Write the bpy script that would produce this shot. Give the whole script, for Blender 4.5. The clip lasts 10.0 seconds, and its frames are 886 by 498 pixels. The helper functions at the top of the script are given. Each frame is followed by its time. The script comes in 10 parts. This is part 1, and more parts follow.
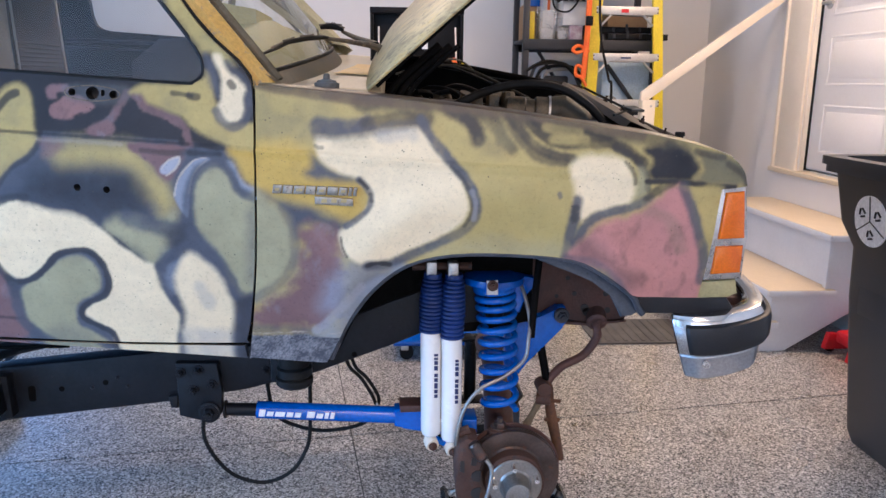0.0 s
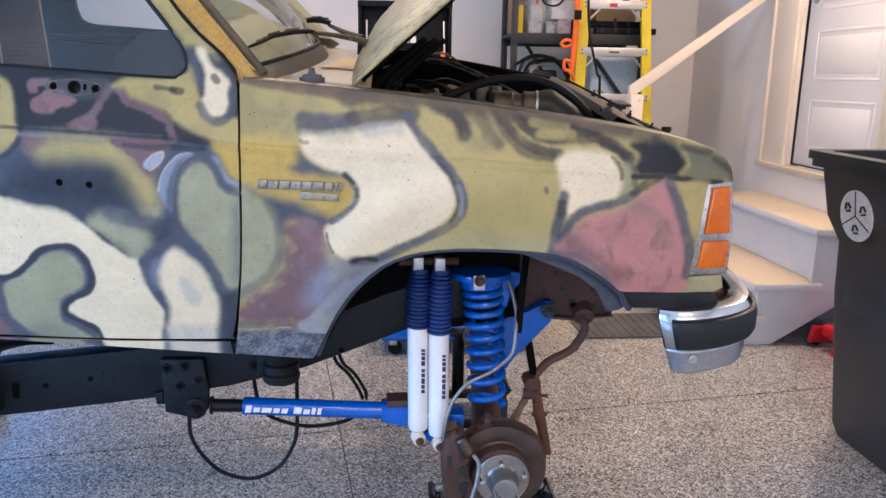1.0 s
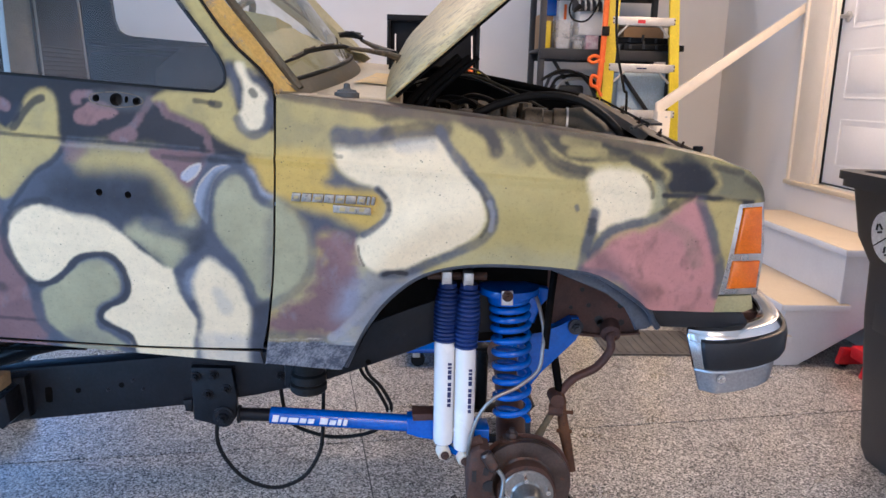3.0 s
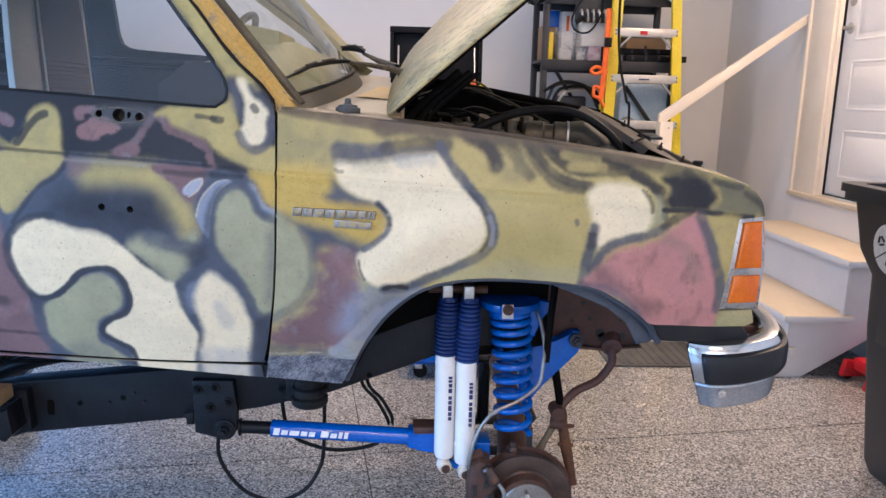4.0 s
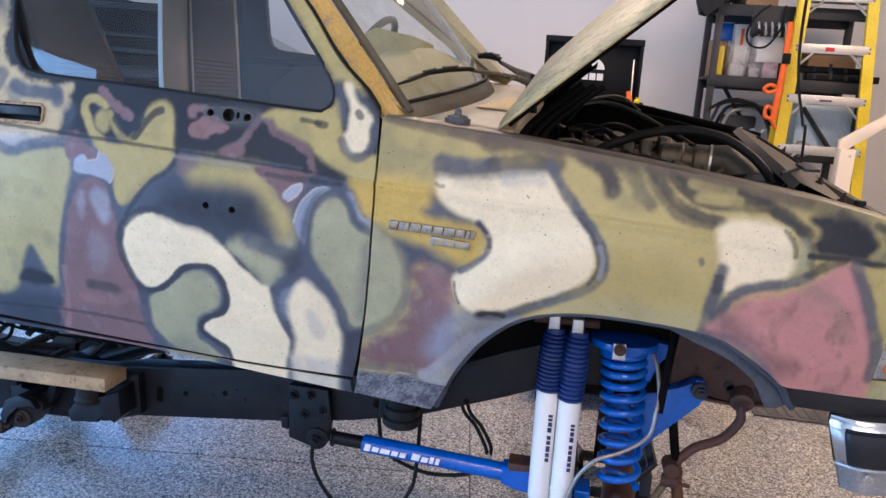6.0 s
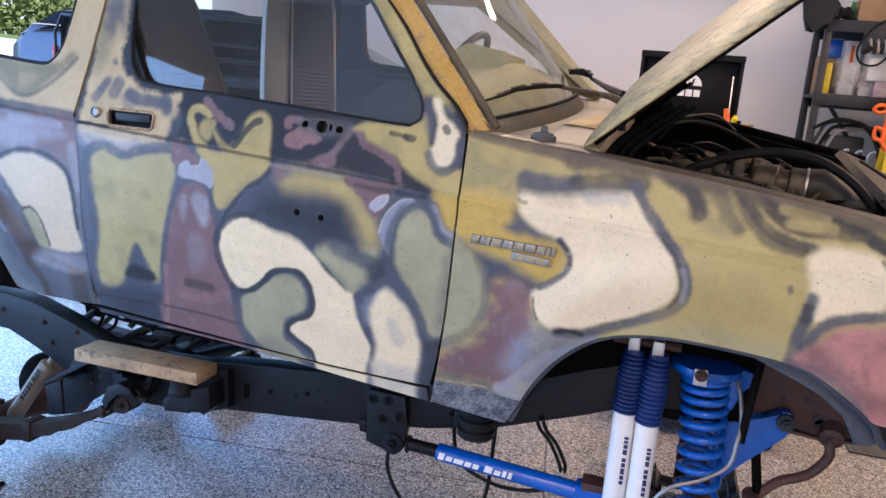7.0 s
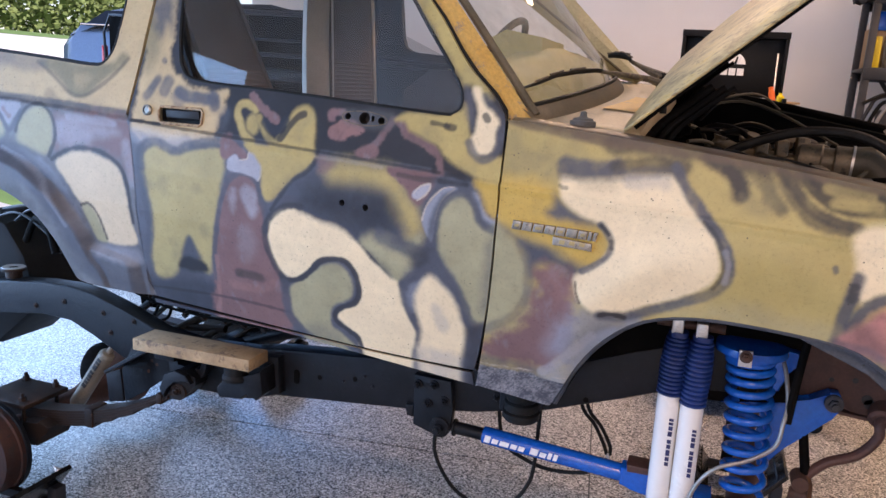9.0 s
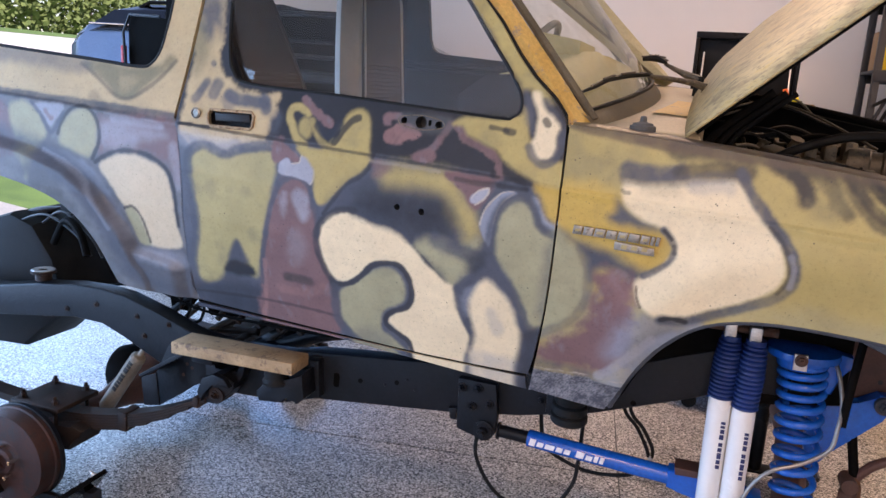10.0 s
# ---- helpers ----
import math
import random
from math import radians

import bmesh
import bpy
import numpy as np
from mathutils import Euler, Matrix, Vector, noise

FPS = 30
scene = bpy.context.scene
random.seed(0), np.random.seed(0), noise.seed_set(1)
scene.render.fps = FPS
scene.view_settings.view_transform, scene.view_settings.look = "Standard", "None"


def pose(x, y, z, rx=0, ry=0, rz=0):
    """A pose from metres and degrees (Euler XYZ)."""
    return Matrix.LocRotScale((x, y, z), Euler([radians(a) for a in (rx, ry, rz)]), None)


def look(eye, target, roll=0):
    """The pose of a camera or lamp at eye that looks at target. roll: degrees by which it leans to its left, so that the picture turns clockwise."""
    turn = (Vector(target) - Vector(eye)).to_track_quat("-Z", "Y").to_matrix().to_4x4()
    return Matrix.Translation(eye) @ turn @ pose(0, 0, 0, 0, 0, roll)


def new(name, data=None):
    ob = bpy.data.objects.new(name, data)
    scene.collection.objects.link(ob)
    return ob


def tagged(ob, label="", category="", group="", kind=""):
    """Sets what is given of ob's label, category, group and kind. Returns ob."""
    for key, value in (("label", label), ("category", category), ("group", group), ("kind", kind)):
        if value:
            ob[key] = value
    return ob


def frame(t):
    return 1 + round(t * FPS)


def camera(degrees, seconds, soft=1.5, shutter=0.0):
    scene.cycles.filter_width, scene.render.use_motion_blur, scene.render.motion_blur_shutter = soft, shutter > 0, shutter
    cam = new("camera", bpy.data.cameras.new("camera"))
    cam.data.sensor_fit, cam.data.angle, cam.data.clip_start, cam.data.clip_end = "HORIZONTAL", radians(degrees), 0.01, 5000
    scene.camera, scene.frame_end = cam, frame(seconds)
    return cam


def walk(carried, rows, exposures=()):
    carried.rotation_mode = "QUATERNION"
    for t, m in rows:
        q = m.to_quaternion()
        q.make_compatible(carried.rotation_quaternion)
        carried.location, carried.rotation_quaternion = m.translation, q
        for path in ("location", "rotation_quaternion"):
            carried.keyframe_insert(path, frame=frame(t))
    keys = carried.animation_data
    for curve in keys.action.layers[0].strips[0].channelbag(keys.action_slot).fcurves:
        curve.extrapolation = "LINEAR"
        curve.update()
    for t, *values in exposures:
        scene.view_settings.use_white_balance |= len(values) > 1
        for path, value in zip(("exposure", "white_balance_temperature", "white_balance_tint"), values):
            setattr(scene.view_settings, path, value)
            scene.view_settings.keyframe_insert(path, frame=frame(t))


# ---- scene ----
cam = camera(60.9, 10.0)
PATH = [
    (0, (0.3240, -1.6983, 1.4139), (0.4464, 0.0549, 1.0242), 0.7),
    (0.5, (0.3276, -1.6938, 1.4139), (0.4635, 0.0558, 1.0134), 0.7),
    (1, (0.3321, -1.6929, 1.4157), (0.4788, 0.0549, 1.0125), 0.8),
    (1.5, (0.3276, -1.6929, 1.4130), (0.4752, 0.0558, 1.0116), 1),
    (2, (0.3186, -1.6965, 1.4157), (0.4527, 0.0531, 1.0170), 1.3),
    (2.5, (0.3096, -1.7001, 1.4175), (0.4212, 0.0540, 1.0287), 1.5),
    (4, (0.3177, -1.7055, 1.4391), (0.4050, 0.0567, 1.0827), 1.5),
    (4.5, (0.3240, -1.6344, 1.4355), (0.4104, 0.1287, 1.0836), 1.7),
    (5, (0.3213, -1.5507, 1.4391), (0.4086, 0.2133, 1.0890), 2),
    (5.5, (0.3546, -1.5417, 1.4445), (0.3087, 0.2232, 1.0935), 3),
    (6, (0.4347, -1.5624, 1.4517), (0.1503, 0.1791, 1.0971), 4),
    (7.3, (0.4590, -1.5804, 1.4661), (-0.0495, 0.1116, 1.1205), 4.8),
    (7.5, (0.4680, -1.5822, 1.4652), (-0.0522, 0.1053, 1.1169), 4.4),
    (8, (0.4752, -1.5867, 1.4661), (-0.0432, 0.1008, 1.1133), 3.9),
    (8.5, (0.4860, -1.5858, 1.4670), (-0.0333, 0.0981, 1.1025), 3.6),
    (9, (0.4581, -1.6092, 1.4715), (-0.1197, 0.0513, 1.0863), 3.4),
    (9.5, (0.4284, -1.6272, 1.4643), (-0.1998, 0.0117, 1.0674), 3.5),
    (10, (0.3060, -1.6587, 1.4742), (-0.2466, 0.0099, 1.0881), 3.6),
]
walk(cam, [(t, look(eye, target, roll)) for t, eye, target, roll in PATH], exposures=[(0, 0.80, 5470, 17), (5, 0.78, 5480, 16), (7.3, 0.72, 5880, 24), (10, 0.68, 6480, 26)])


# ---- light ----
world = bpy.data.worlds.new("world")
scene.world = world
world.use_nodes = True
wn = world.node_tree.nodes
sky = wn.new("ShaderNodeTexSky")
sky.sky_type, sky.sun_disc = "NISHITA", False
sky.sun_elevation, sky.sun_rotation = radians(58), radians(127)
wn["Background"].inputs["Strength"].default_value = 0.15
world.node_tree.links.new(sky.outputs["Color"], wn["Background"].inputs["Color"])


def lamp(name, kind, m, energy, color, size=None, size_y=None, angle=None):
    data = bpy.data.lights.new(name, kind)
    data.energy, data.color = energy, color
    if size:
        data.shape, data.size, data.size_y = "RECTANGLE", size, size_y or size
    if angle:
        data.angle = angle
    ob = new(name, data)
    ob.matrix_world = m
    return ob


lamp("sun", "SUN", look((4, -3, 8), (0, 0, 0)), 5.0, (1.0, 0.95, 0.88), angle=radians(0.6))
lamp("daylight_in_opening", "AREA", look((-3.5, 1.65, 1.4), (0.5, 0.9, 0.5)), 44, (0.38, 0.67, 1.0), 3.5, 2.4)
lamp("daylight_in_near_opening", "AREA", look((-3.5, -1.35, 1.2), (2.5, -0.6, 0.8)), 112, (0.33, 0.63, 1.0), 4.4, 2.0)
# lamp of an added, unseen window: brightens the truck's near side
lamp("daylight_in_added_window", "AREA", look((0.2, -4.34, 1.6), (0.2, 0, 1.2)), 12, (1.0, 0.95, 0.88), 3.0, 1.0)

# ---- materials ----


def nodes_of(name):
    m = bpy.data.materials.new(name)
    m.use_nodes = True
    nt = m.node_tree
    return m, nt, nt.nodes["Principled BSDF"]


def coords(nt):
    tc = nt.nodes.new("ShaderNodeTexCoord")
    return tc.outputs["Object"]


def noise_tex(nt, scale, detail=4, rough=0.55, vec=None):
    n = nt.nodes.new("ShaderNodeTexNoise")
    n.inputs["Scale"].default_value, n.inputs["Detail"].default_value, n.inputs["Roughness"].default_value = scale, detail, rough
    nt.links.new(vec if vec else coords(nt), n.inputs["Vector"])
    return n


def ramp(nt, src, stops):
    r = nt.nodes.new("ShaderNodeValToRGB")
    els = r.color_ramp.elements
    while len(els) < len(stops):
        els.new(0.5)
    for e, (p, c) in zip(els, stops):
        e.position, e.color = p, (*c, 1) if len(c) == 3 else c
    nt.links.new(src, r.inputs["Fac"])
    return r


def mixc(nt, a, b, fac, blend="MIX"):
    m = nt.nodes.new("ShaderNodeMix")
    m.data_type, m.blend_type = "RGBA", blend
    for sock, v in ((m.inputs["Factor"], fac), (m.inputs["A"], a), (m.inputs["B"], b)):
        if isinstance(v, (int, float)):
            sock.default_value = v
        elif isinstance(v, tuple):
            sock.default_value = (*v, 1)
        else:
            nt.links.new(v, sock)
    return m.outputs["Result"]


def bump(nt, bsdf, src, strength, dist=0.002):
    b = nt.nodes.new("ShaderNodeBump")
    b.inputs["Strength"].default_value, b.inputs["Distance"].default_value = strength, dist
    nt.links.new(src, b.inputs["Height"])
    nt.links.new(b.outputs["Normal"], bsdf.inputs["Normal"])


def surface(name, a, b, rough=0.6, metal=0.0, scale=6.0, fine=120.0, bumps=0.15, spots=None, spot_at=0.62, spec=0.5, grit=0.82):
    """A two-scale surface: colours a and b mixed by broad noise, grain on top, and spots of wear where wanted."""
    m, nt, bs = nodes_of(name)
    big, small = noise_tex(nt, scale, 5), noise_tex(nt, fine, 3)
    col = ramp(nt, big.outputs["Fac"], [(0.35, a), (0.68, b)]).outputs["Color"]
    grain = ramp(nt, small.outputs["Fac"], [(0.3, (grit,) * 3), (0.7, (1.0 + 0.45 * (1 - grit),) * 3)]).outputs["Color"]
    col = mixc(nt, col, grain, 1.0, "MULTIPLY")
    if spots:
        wear = noise_tex(nt, scale * 3.1, 8, 0.7)
        mask = ramp(nt, wear.outputs["Fac"], [(spot_at - 0.04, (0, 0, 0)), (spot_at + 0.06, (1, 1, 1))]).outputs["Color"]
        col = mixc(nt, col, spots, mask)
    nt.links.new(col, bs.inputs["Base Color"])
    rr = ramp(nt, big.outputs["Fac"], [(0.2, (rough * 0.8,) * 3), (0.8, (min(1, rough * 1.2),) * 3)]).outputs["Color"]
    nt.links.new(rr, bs.inputs["Roughness"])
    bs.inputs["Metallic"].default_value = metal
    bs.inputs["Specular IOR Level"].default_value = spec
    if bumps:
        bump(nt, bs, small.outputs["Fac"], bumps)
    return m


def camo_material():
    m, nt, bs = nodes_of("sprayed_camouflage_paint")
    att = nt.nodes.new("ShaderNodeAttribute")
    att.attribute_name = "paint"
    big, mid, fine = noise_tex(nt, 9, 6, 0.65), noise_tex(nt, 45, 6, 0.65), noise_tex(nt, 260, 3)
    col = att.outputs["Color"]
    for src, lo, hi, a, b in ((big, 0.3, 0.7, 0.95, 1.03), (mid, 0.35, 0.65, 0.955, 1.03), (noise_tex(nt, 700, 2, 0.6), 0.3, 0.7, 0.95, 1.04)):
        tone = ramp(nt, src.outputs["Fac"], [(lo, (a, a, a)), (hi, (b, b, b))]).outputs["Color"]
        col = mixc(nt, col, tone, 1.0, "MULTIPLY")
    grime = ramp(nt, noise_tex(nt, 130, 6, 0.7).outputs["Fac"], [(0.54, (1, 1, 1)), (0.7, (0.8, 0.8, 0.8))]).outputs["Color"]
    col = mixc(nt, col, grime, 1.0, "MULTIPLY")
    # faint rubbed scratches
    mp = nt.nodes.new("ShaderNodeMapping")
    mp.inputs["Rotation"].default_value = (0, radians(23), 0)
    mp.inputs["Scale"].default_value = (3.0, 3.0, 60.0)
    nt.links.new(coords(nt), mp.inputs["Vector"])
    lines = ramp(nt, noise_tex(nt, 7, 4, 0.6, mp.outputs["Vector"]).outputs["Fac"], [(0.67, (0, 0, 0)), (0.74, (0.16, 0.16, 0.16))]).outputs["Color"]
    col = mixc(nt, col, (0.09, 0.085, 0.08), lines)
    # sparse chips of two sizes down to dark primer
    for scale, lo, hi, at, amount in ((40, 0.05, 0.09, 0.5, 0.8), (95, 0.07, 0.13, 0.56, 0.7)):
        chips = nt.nodes.new("ShaderNodeTexVoronoi")
        chips.inputs["Scale"].default_value = scale
        nt.links.new(coords(nt), chips.inputs["Vector"])
        chip = ramp(nt, chips.outputs["Distance"], [(lo, (1, 1, 1)), (hi, (0, 0, 0))]).outputs["Color"]
        some = ramp(nt, noise_tex(nt, 7, 3).outputs["Fac"], [(at - 0.03, (0, 0, 0)), (at + 0.06, (amount,) * 3)]).outputs["Color"]
        chip = mixc(nt, chip, some, 1.0, "MULTIPLY")
        col = mixc(nt, col, (0.05, 0.045, 0.04), chip)
    nt.links.new(col, bs.inputs["Base Color"])
    rr = ramp(nt, mid.outputs["Fac"], [(0.3, (0.34,) * 3), (0.7, (0.5,) * 3)]).outputs["Color"]
    nt.links.new(rr, bs.inputs["Roughness"])
    bs.inputs["Specular IOR Level"].default_value = 0.33
    bump(nt, bs, fine.outputs["Fac"], 0.025, 0.001)
    return m


def flake_floor_material():
    m, nt, bs = nodes_of("flake_epoxy_floor")
    vec = coords(nt)
    cells = nt.nodes.new("ShaderNodeTexVoronoi")
    cells.inputs["Scale"].default_value = 185
    nt.links.new(vec, cells.inputs["Vector"])
    sep = nt.nodes.new("ShaderNodeSeparateColor")
    nt.links.new(cells.outputs["Color"], sep.inputs["Color"])
    flakes = ramp(nt, sep.outputs["Red"], [(0.0, (0.03, 0.029, 0.029)), (0.17, (0.14, 0.13, 0.12)), (0.33, (0.36, 0.34, 0.315)), (0.6, (0.52, 0.495, 0.455)), (0.82, (0.82, 0.80, 0.76))])
    flakes.color_ramp.interpolation = "CONSTANT"
    dirt = ramp(nt, noise_tex(nt, 2.3, 6, 0.6, vec).outputs["Fac"], [(0.3, (0.84, 0.82, 0.8)), (0.7, (1.04, 1.04, 1.04))]).outputs["Color"]
    col = mixc(nt, flakes.outputs["Color"], dirt, 1.0, "MULTIPLY")
    nt.links.new(col, bs.inputs["Base Color"])
    rr = ramp(nt, noise_tex(nt, 5, 5, 0.6, vec).outputs["Fac"], [(0.3, (0.24,) * 3), (0.7, (0.4,) * 3)]).outputs["Color"]
    nt.links.new(rr, bs.inputs["Roughness"])
    bs.inputs["Coat Weight"].default_value, bs.inputs["Coat Roughness"].default_value = 0.6, 0.2
    bump(nt, bs, sep.outputs["Green"], 0.08, 0.001)
    return m


def glass(name, tint, rough=0.02, dust=0.1, dust_color=(0.6, 0.6, 0.55), ior=1.45):
    m, nt, bs = nodes_of(name)
    out = nt.nodes["Material Output"]
    clear = nt.nodes.new("ShaderNodeBsdfTransparent")
    clear.inputs["Color"].default_value = (*tint, 1)
    gloss = nt.nodes.new("ShaderNodeBsdfGlossy")
    gloss.inputs["Roughness"].default_value = rough
    fres = nt.nodes.new("ShaderNodeFresnel")
    fres.inputs["IOR"].default_value = ior
    mix = nt.nodes.new("ShaderNodeMixShader")
    nt.links.new(fres.outputs["Fac"], mix.inputs["Fac"])
    nt.links.new(clear.outputs[0], mix.inputs[1])
    nt.links.new(gloss.outputs[0], mix.inputs[2])
    dirt = nt.nodes.new("ShaderNodeBsdfDiffuse")
    dirt.inputs["Color"].default_value = (*dust_color, 1)
    amount = ramp(nt, noise_tex(nt, 14, 6, 0.7).outputs["Fac"], [(0.35, (dust * 0.4,) * 3), (0.75, (dust * 1.8,) * 3)])
    mix2 = nt.nodes.new("ShaderNodeMixShader")
    nt.links.new(amount.outputs["Color"], mix2.inputs["Fac"])
    nt.links.new(mix.outputs[0], mix2.inputs[1])
    nt.links.new(dirt.outputs[0], mix2.inputs[2])
    nt.links.new(mix2.outputs[0], out.inputs["Surface"])
    return m


def glowing(name, color, strength):
    m, nt, bs = nodes_of(name)
    bs.inputs["Emission Color"].default_value = (*color, 1)
    bs.inputs["Emission Strength"].default_value = strength
    return m


def hood_material():
    m, nt, bs = nodes_of("streaked_hood_paint")
    mp = nt.nodes.new("ShaderNodeMapping")
    mp.inputs["Rotation"].default_value = (0, radians(41), 0)
    mp.inputs["Scale"].default_value = (0.7, 8.0, 8.0)
    nt.links.new(coords(nt), mp.inputs["Vector"])
    a, b = noise_tex(nt, 3.2, 6, 0.65, mp.outputs["Vector"]), noise_tex(nt, 9, 6, 0.7, mp.outputs["Vector"])
    col = ramp(nt, a.outputs["Fac"], [(0.3, (0.17, 0.12, 0.055)), (0.43, (0.37, 0.285, 0.13)), (0.56, (0.5, 0.39, 0.18)), (0.7, (0.5, 0.35, 0.08))]).outputs["Color"]
    marks = ramp(nt, b.outputs["Fac"], [(0.53, (0, 0, 0)), (0.66, (0.85, 0.85, 0.85))]).outputs["Color"]
    col = mixc(nt, col, (0.1, 0.075, 0.045), marks)
    nt.links.new(col, bs.inputs["Base Color"])
    bs.inputs["Roughness"].default_value = 0.45
    bump(nt, bs, b.outputs["Fac"], 0.06, 0.001)
    return m


M_HOOD = hood_material()
M_CAMO = camo_material()
M_FLOOR = flake_floor_material()
M_WALL = surface("painted_drywall", (0.76, 0.725, 0.69), (0.82, 0.785, 0.75), 0.75, scale=1.2, fine=220, bumps=0.06, grit=0.96)
M_CEIL = surface("ceiling_paint", (0.76, 0.75, 0.73), (0.8, 0.79, 0.77), 0.85, scale=1.0, fine=160, bumps=0.08, grit=0.96)
M_TRIM = surface("cream_trim_paint", (0.76, 0.67, 0.54), (0.83, 0.74, 0.61), 0.4, scale=3, fine=90, bumps=0.03, grit=0.97)
M_DOOR = surface("white_door_paint", (0.8, 0.78, 0.77), (0.84, 0.82, 0.81), 0.4, scale=2, fine=80, bumps=0.03, grit=0.98)
M_TREAD = surface("cream_stair_paint", (0.6, 0.5, 0.35), (0.67, 0.57, 0.42), 0.45, scale=4, fine=70, bumps=0.05, grit=0.95)
M_STAIR = surface("pale_stair_paint", (0.66, 0.66, 0.68), (0.74, 0.74, 0.75), 0.5, scale=3, fine=70, bumps=0.05, grit=0.97)
M_FRAME = surface("satin_black_frame_paint", (0.0055, 0.0063, 0.0088), (0.0105, 0.0118, 0.0156), 0.40, scale=9, fine=90, bumps=0.5, spots=(0.045, 0.038, 0.036), spot_at=0.72, spec=0.22)
M_RUST = surface("rusty_steel", (0.06, 0.028, 0.019), (0.115, 0.058, 0.04), 0.75, 0.25, scale=14, fine=150, bumps=0.4, spots=(0.06, 0.045, 0.04), spot_at=0.6)
M_RUSTY_BROWN = surface("brown_primer_steel", (0.068, 0.03, 0.022), (0.118, 0.053, 0.039), 0.62, 0.1, scale=10, fine=140, bumps=0.3, spots=(0.2, 0.12, 0.09), spot_at=0.68)
M_SPRING = surface("dark_rusty_spring_steel", (0.014, 0.008, 0.0055), (0.035, 0.0185, 0.012), 0.6, 0.1, scale=12, fine=140, bumps=0.3, spots=(0.11, 0.06, 0.04), spot_at=0.66, spec=0.3)
M_ROTOR = surface("worn_rotor_steel", (0.07, 0.05, 0.042), (0.15, 0.115, 0.1), 0.36, 0.75, scale=9, fine=200, bumps=0.2, spots=(0.15, 0.075, 0.05), spot_at=0.58)
M_HUB = surface("bare_hub_steel", (0.25, 0.24, 0.225), (0.36, 0.345, 0.325), 0.4, 0.8, scale=20, fine=180, bumps=0.15)
M_BLUE = surface("gloss_blue_paint", (0.004, 0.085, 0.42), (0.007, 0.115, 0.52), 0.2, scale=8, fine=90, bumps=0.08, spots=(0.02, 0.04, 0.1), spot_at=0.74)
M_NAVY = surface("navy_rubber_boot", (0.006, 0.021, 0.11), (0.009, 0.032, 0.165), 0.4, scale=15, fine=90, bumps=0.1)
M_WHITE = surface("white_enamel", (0.76, 0.75, 0.73), (0.82, 0.81, 0.79), 0.25, scale=7, fine=80, bumps=0.02, spots=(0.5, 0.42, 0.32), spot_at=0.78, grit=0.98)
M_CHROME = surface("dull_chrome", (0.55, 0.54, 0.53), (0.7, 0.69, 0.68), 0.13, 1.0, scale=12, fine=140, bumps=0.01, grit=0.97)
M_BADGE = surface("worn_badge_metal", (0.22, 0.205, 0.18), (0.36, 0.34, 0.3), 0.4, 0.8, scale=40, fine=200, bumps=0.1, spots=(0.1, 0.08, 0.06), spot_at=0.6)
M_LAMPFRAME = surface("aged_trim_chrome", (0.34, 0.33, 0.32), (0.5, 0.49, 0.48), 0.28, 0.9, scale=25, fine=160, bumps=0.05, spots=(0.12, 0.1, 0.08), spot_at=0.68, grit=0.93)
M_RUBBER = surface("black_rubber", (0.008, 0.008, 0.0085), (0.016, 0.016, 0.016), 0.55, scale=12, fine=160, bumps=0.12, spec=0.14)
M_PLASTIC = surface("black_plastic", (0.012, 0.012, 0.014), (0.02, 0.02, 0.022), 0.42, scale=8, fine=200, bumps=0.1, spec=0.3)
M_AMBER = surface("amber_lens", (0.58, 0.105, 0.0005), (0.66, 0.14, 0.001), 0.2, scale=30, fine=300, bumps=0.1)
M_DARK = surface("dark_trim_vinyl", (0.012, 0.0135, 0.017), (0.02, 0.022, 0.027), 0.5, scale=5, fine=140, bumps=0.15, spec=0.2)
M_SEAT = surface("grey_seat_cloth", (0.47, 0.43, 0.38), (0.57, 0.53, 0.47), 0.95, scale=7, fine=260, bumps=0.4)
M_DASH = surface("faded_dash_vinyl", (0.5, 0.45, 0.19), (0.58, 0.53, 0.245), 0.7, scale=5, fine=150, bumps=0.15)
M_TANPAINT = surface("sanded_tan_paint", (0.42, 0.33, 0.19), (0.5, 0.41, 0.26), 0.45, scale=5, fine=130, bumps=0.12, spots=(0.24, 0.22, 0.15), spot_at=0.63)
M_ORANGETAN = surface("ochre_paint", (0.62, 0.37, 0.08), (0.7, 0.45, 0.125), 0.5, scale=9, fine=120, bumps=0.12, spots=(0.32, 0.25, 0.18), spot_at=0.6)
M_ENGINE = surface("oily_aluminium", (0.1, 0.078, 0.05), (0.19, 0.15, 0.1), 0.55, 0.3, scale=18, fine=140, bumps=0.35, spots=(0.04, 0.035, 0.03), spot_at=0.58)
# grimy black with the shade of bay and wheel wells in its colour
M_BAY = surface("grimy_shaded_bay", (0.0032, 0.003, 0.003), (0.0072, 0.0064, 0.0057), 0.65, scale=12, fine=120, bumps=0.4, spots=(0.02, 0.014, 0.011), spot_at=0.7, spec=0.03)
M_WOOD = surface("raw_pine", (0.3, 0.19, 0.09), (0.44, 0.3, 0.16), 0.75, scale=9, fine=90, bumps=0.25, spots=(0.14, 0.09, 0.055), spot_at=0.59)
M_YELLOW = surface("yellow_fibreglass", (0.74, 0.56, 0.002), (0.82, 0.64, 0.005), 0.4, scale=8, fine=120, bumps=0.08)
M_ALU = surface("brushed_aluminium", (0.52, 0.51, 0.49), (0.62, 0.61, 0.59), 0.42, 0.75, scale=15, fine=200, bumps=0.08)
M_ORANGE = surface("orange_webbing", (0.85, 0.13, 0.01), (0.95, 0.2, 0.02), 0.6, scale=20, fine=250, bumps=0.25)
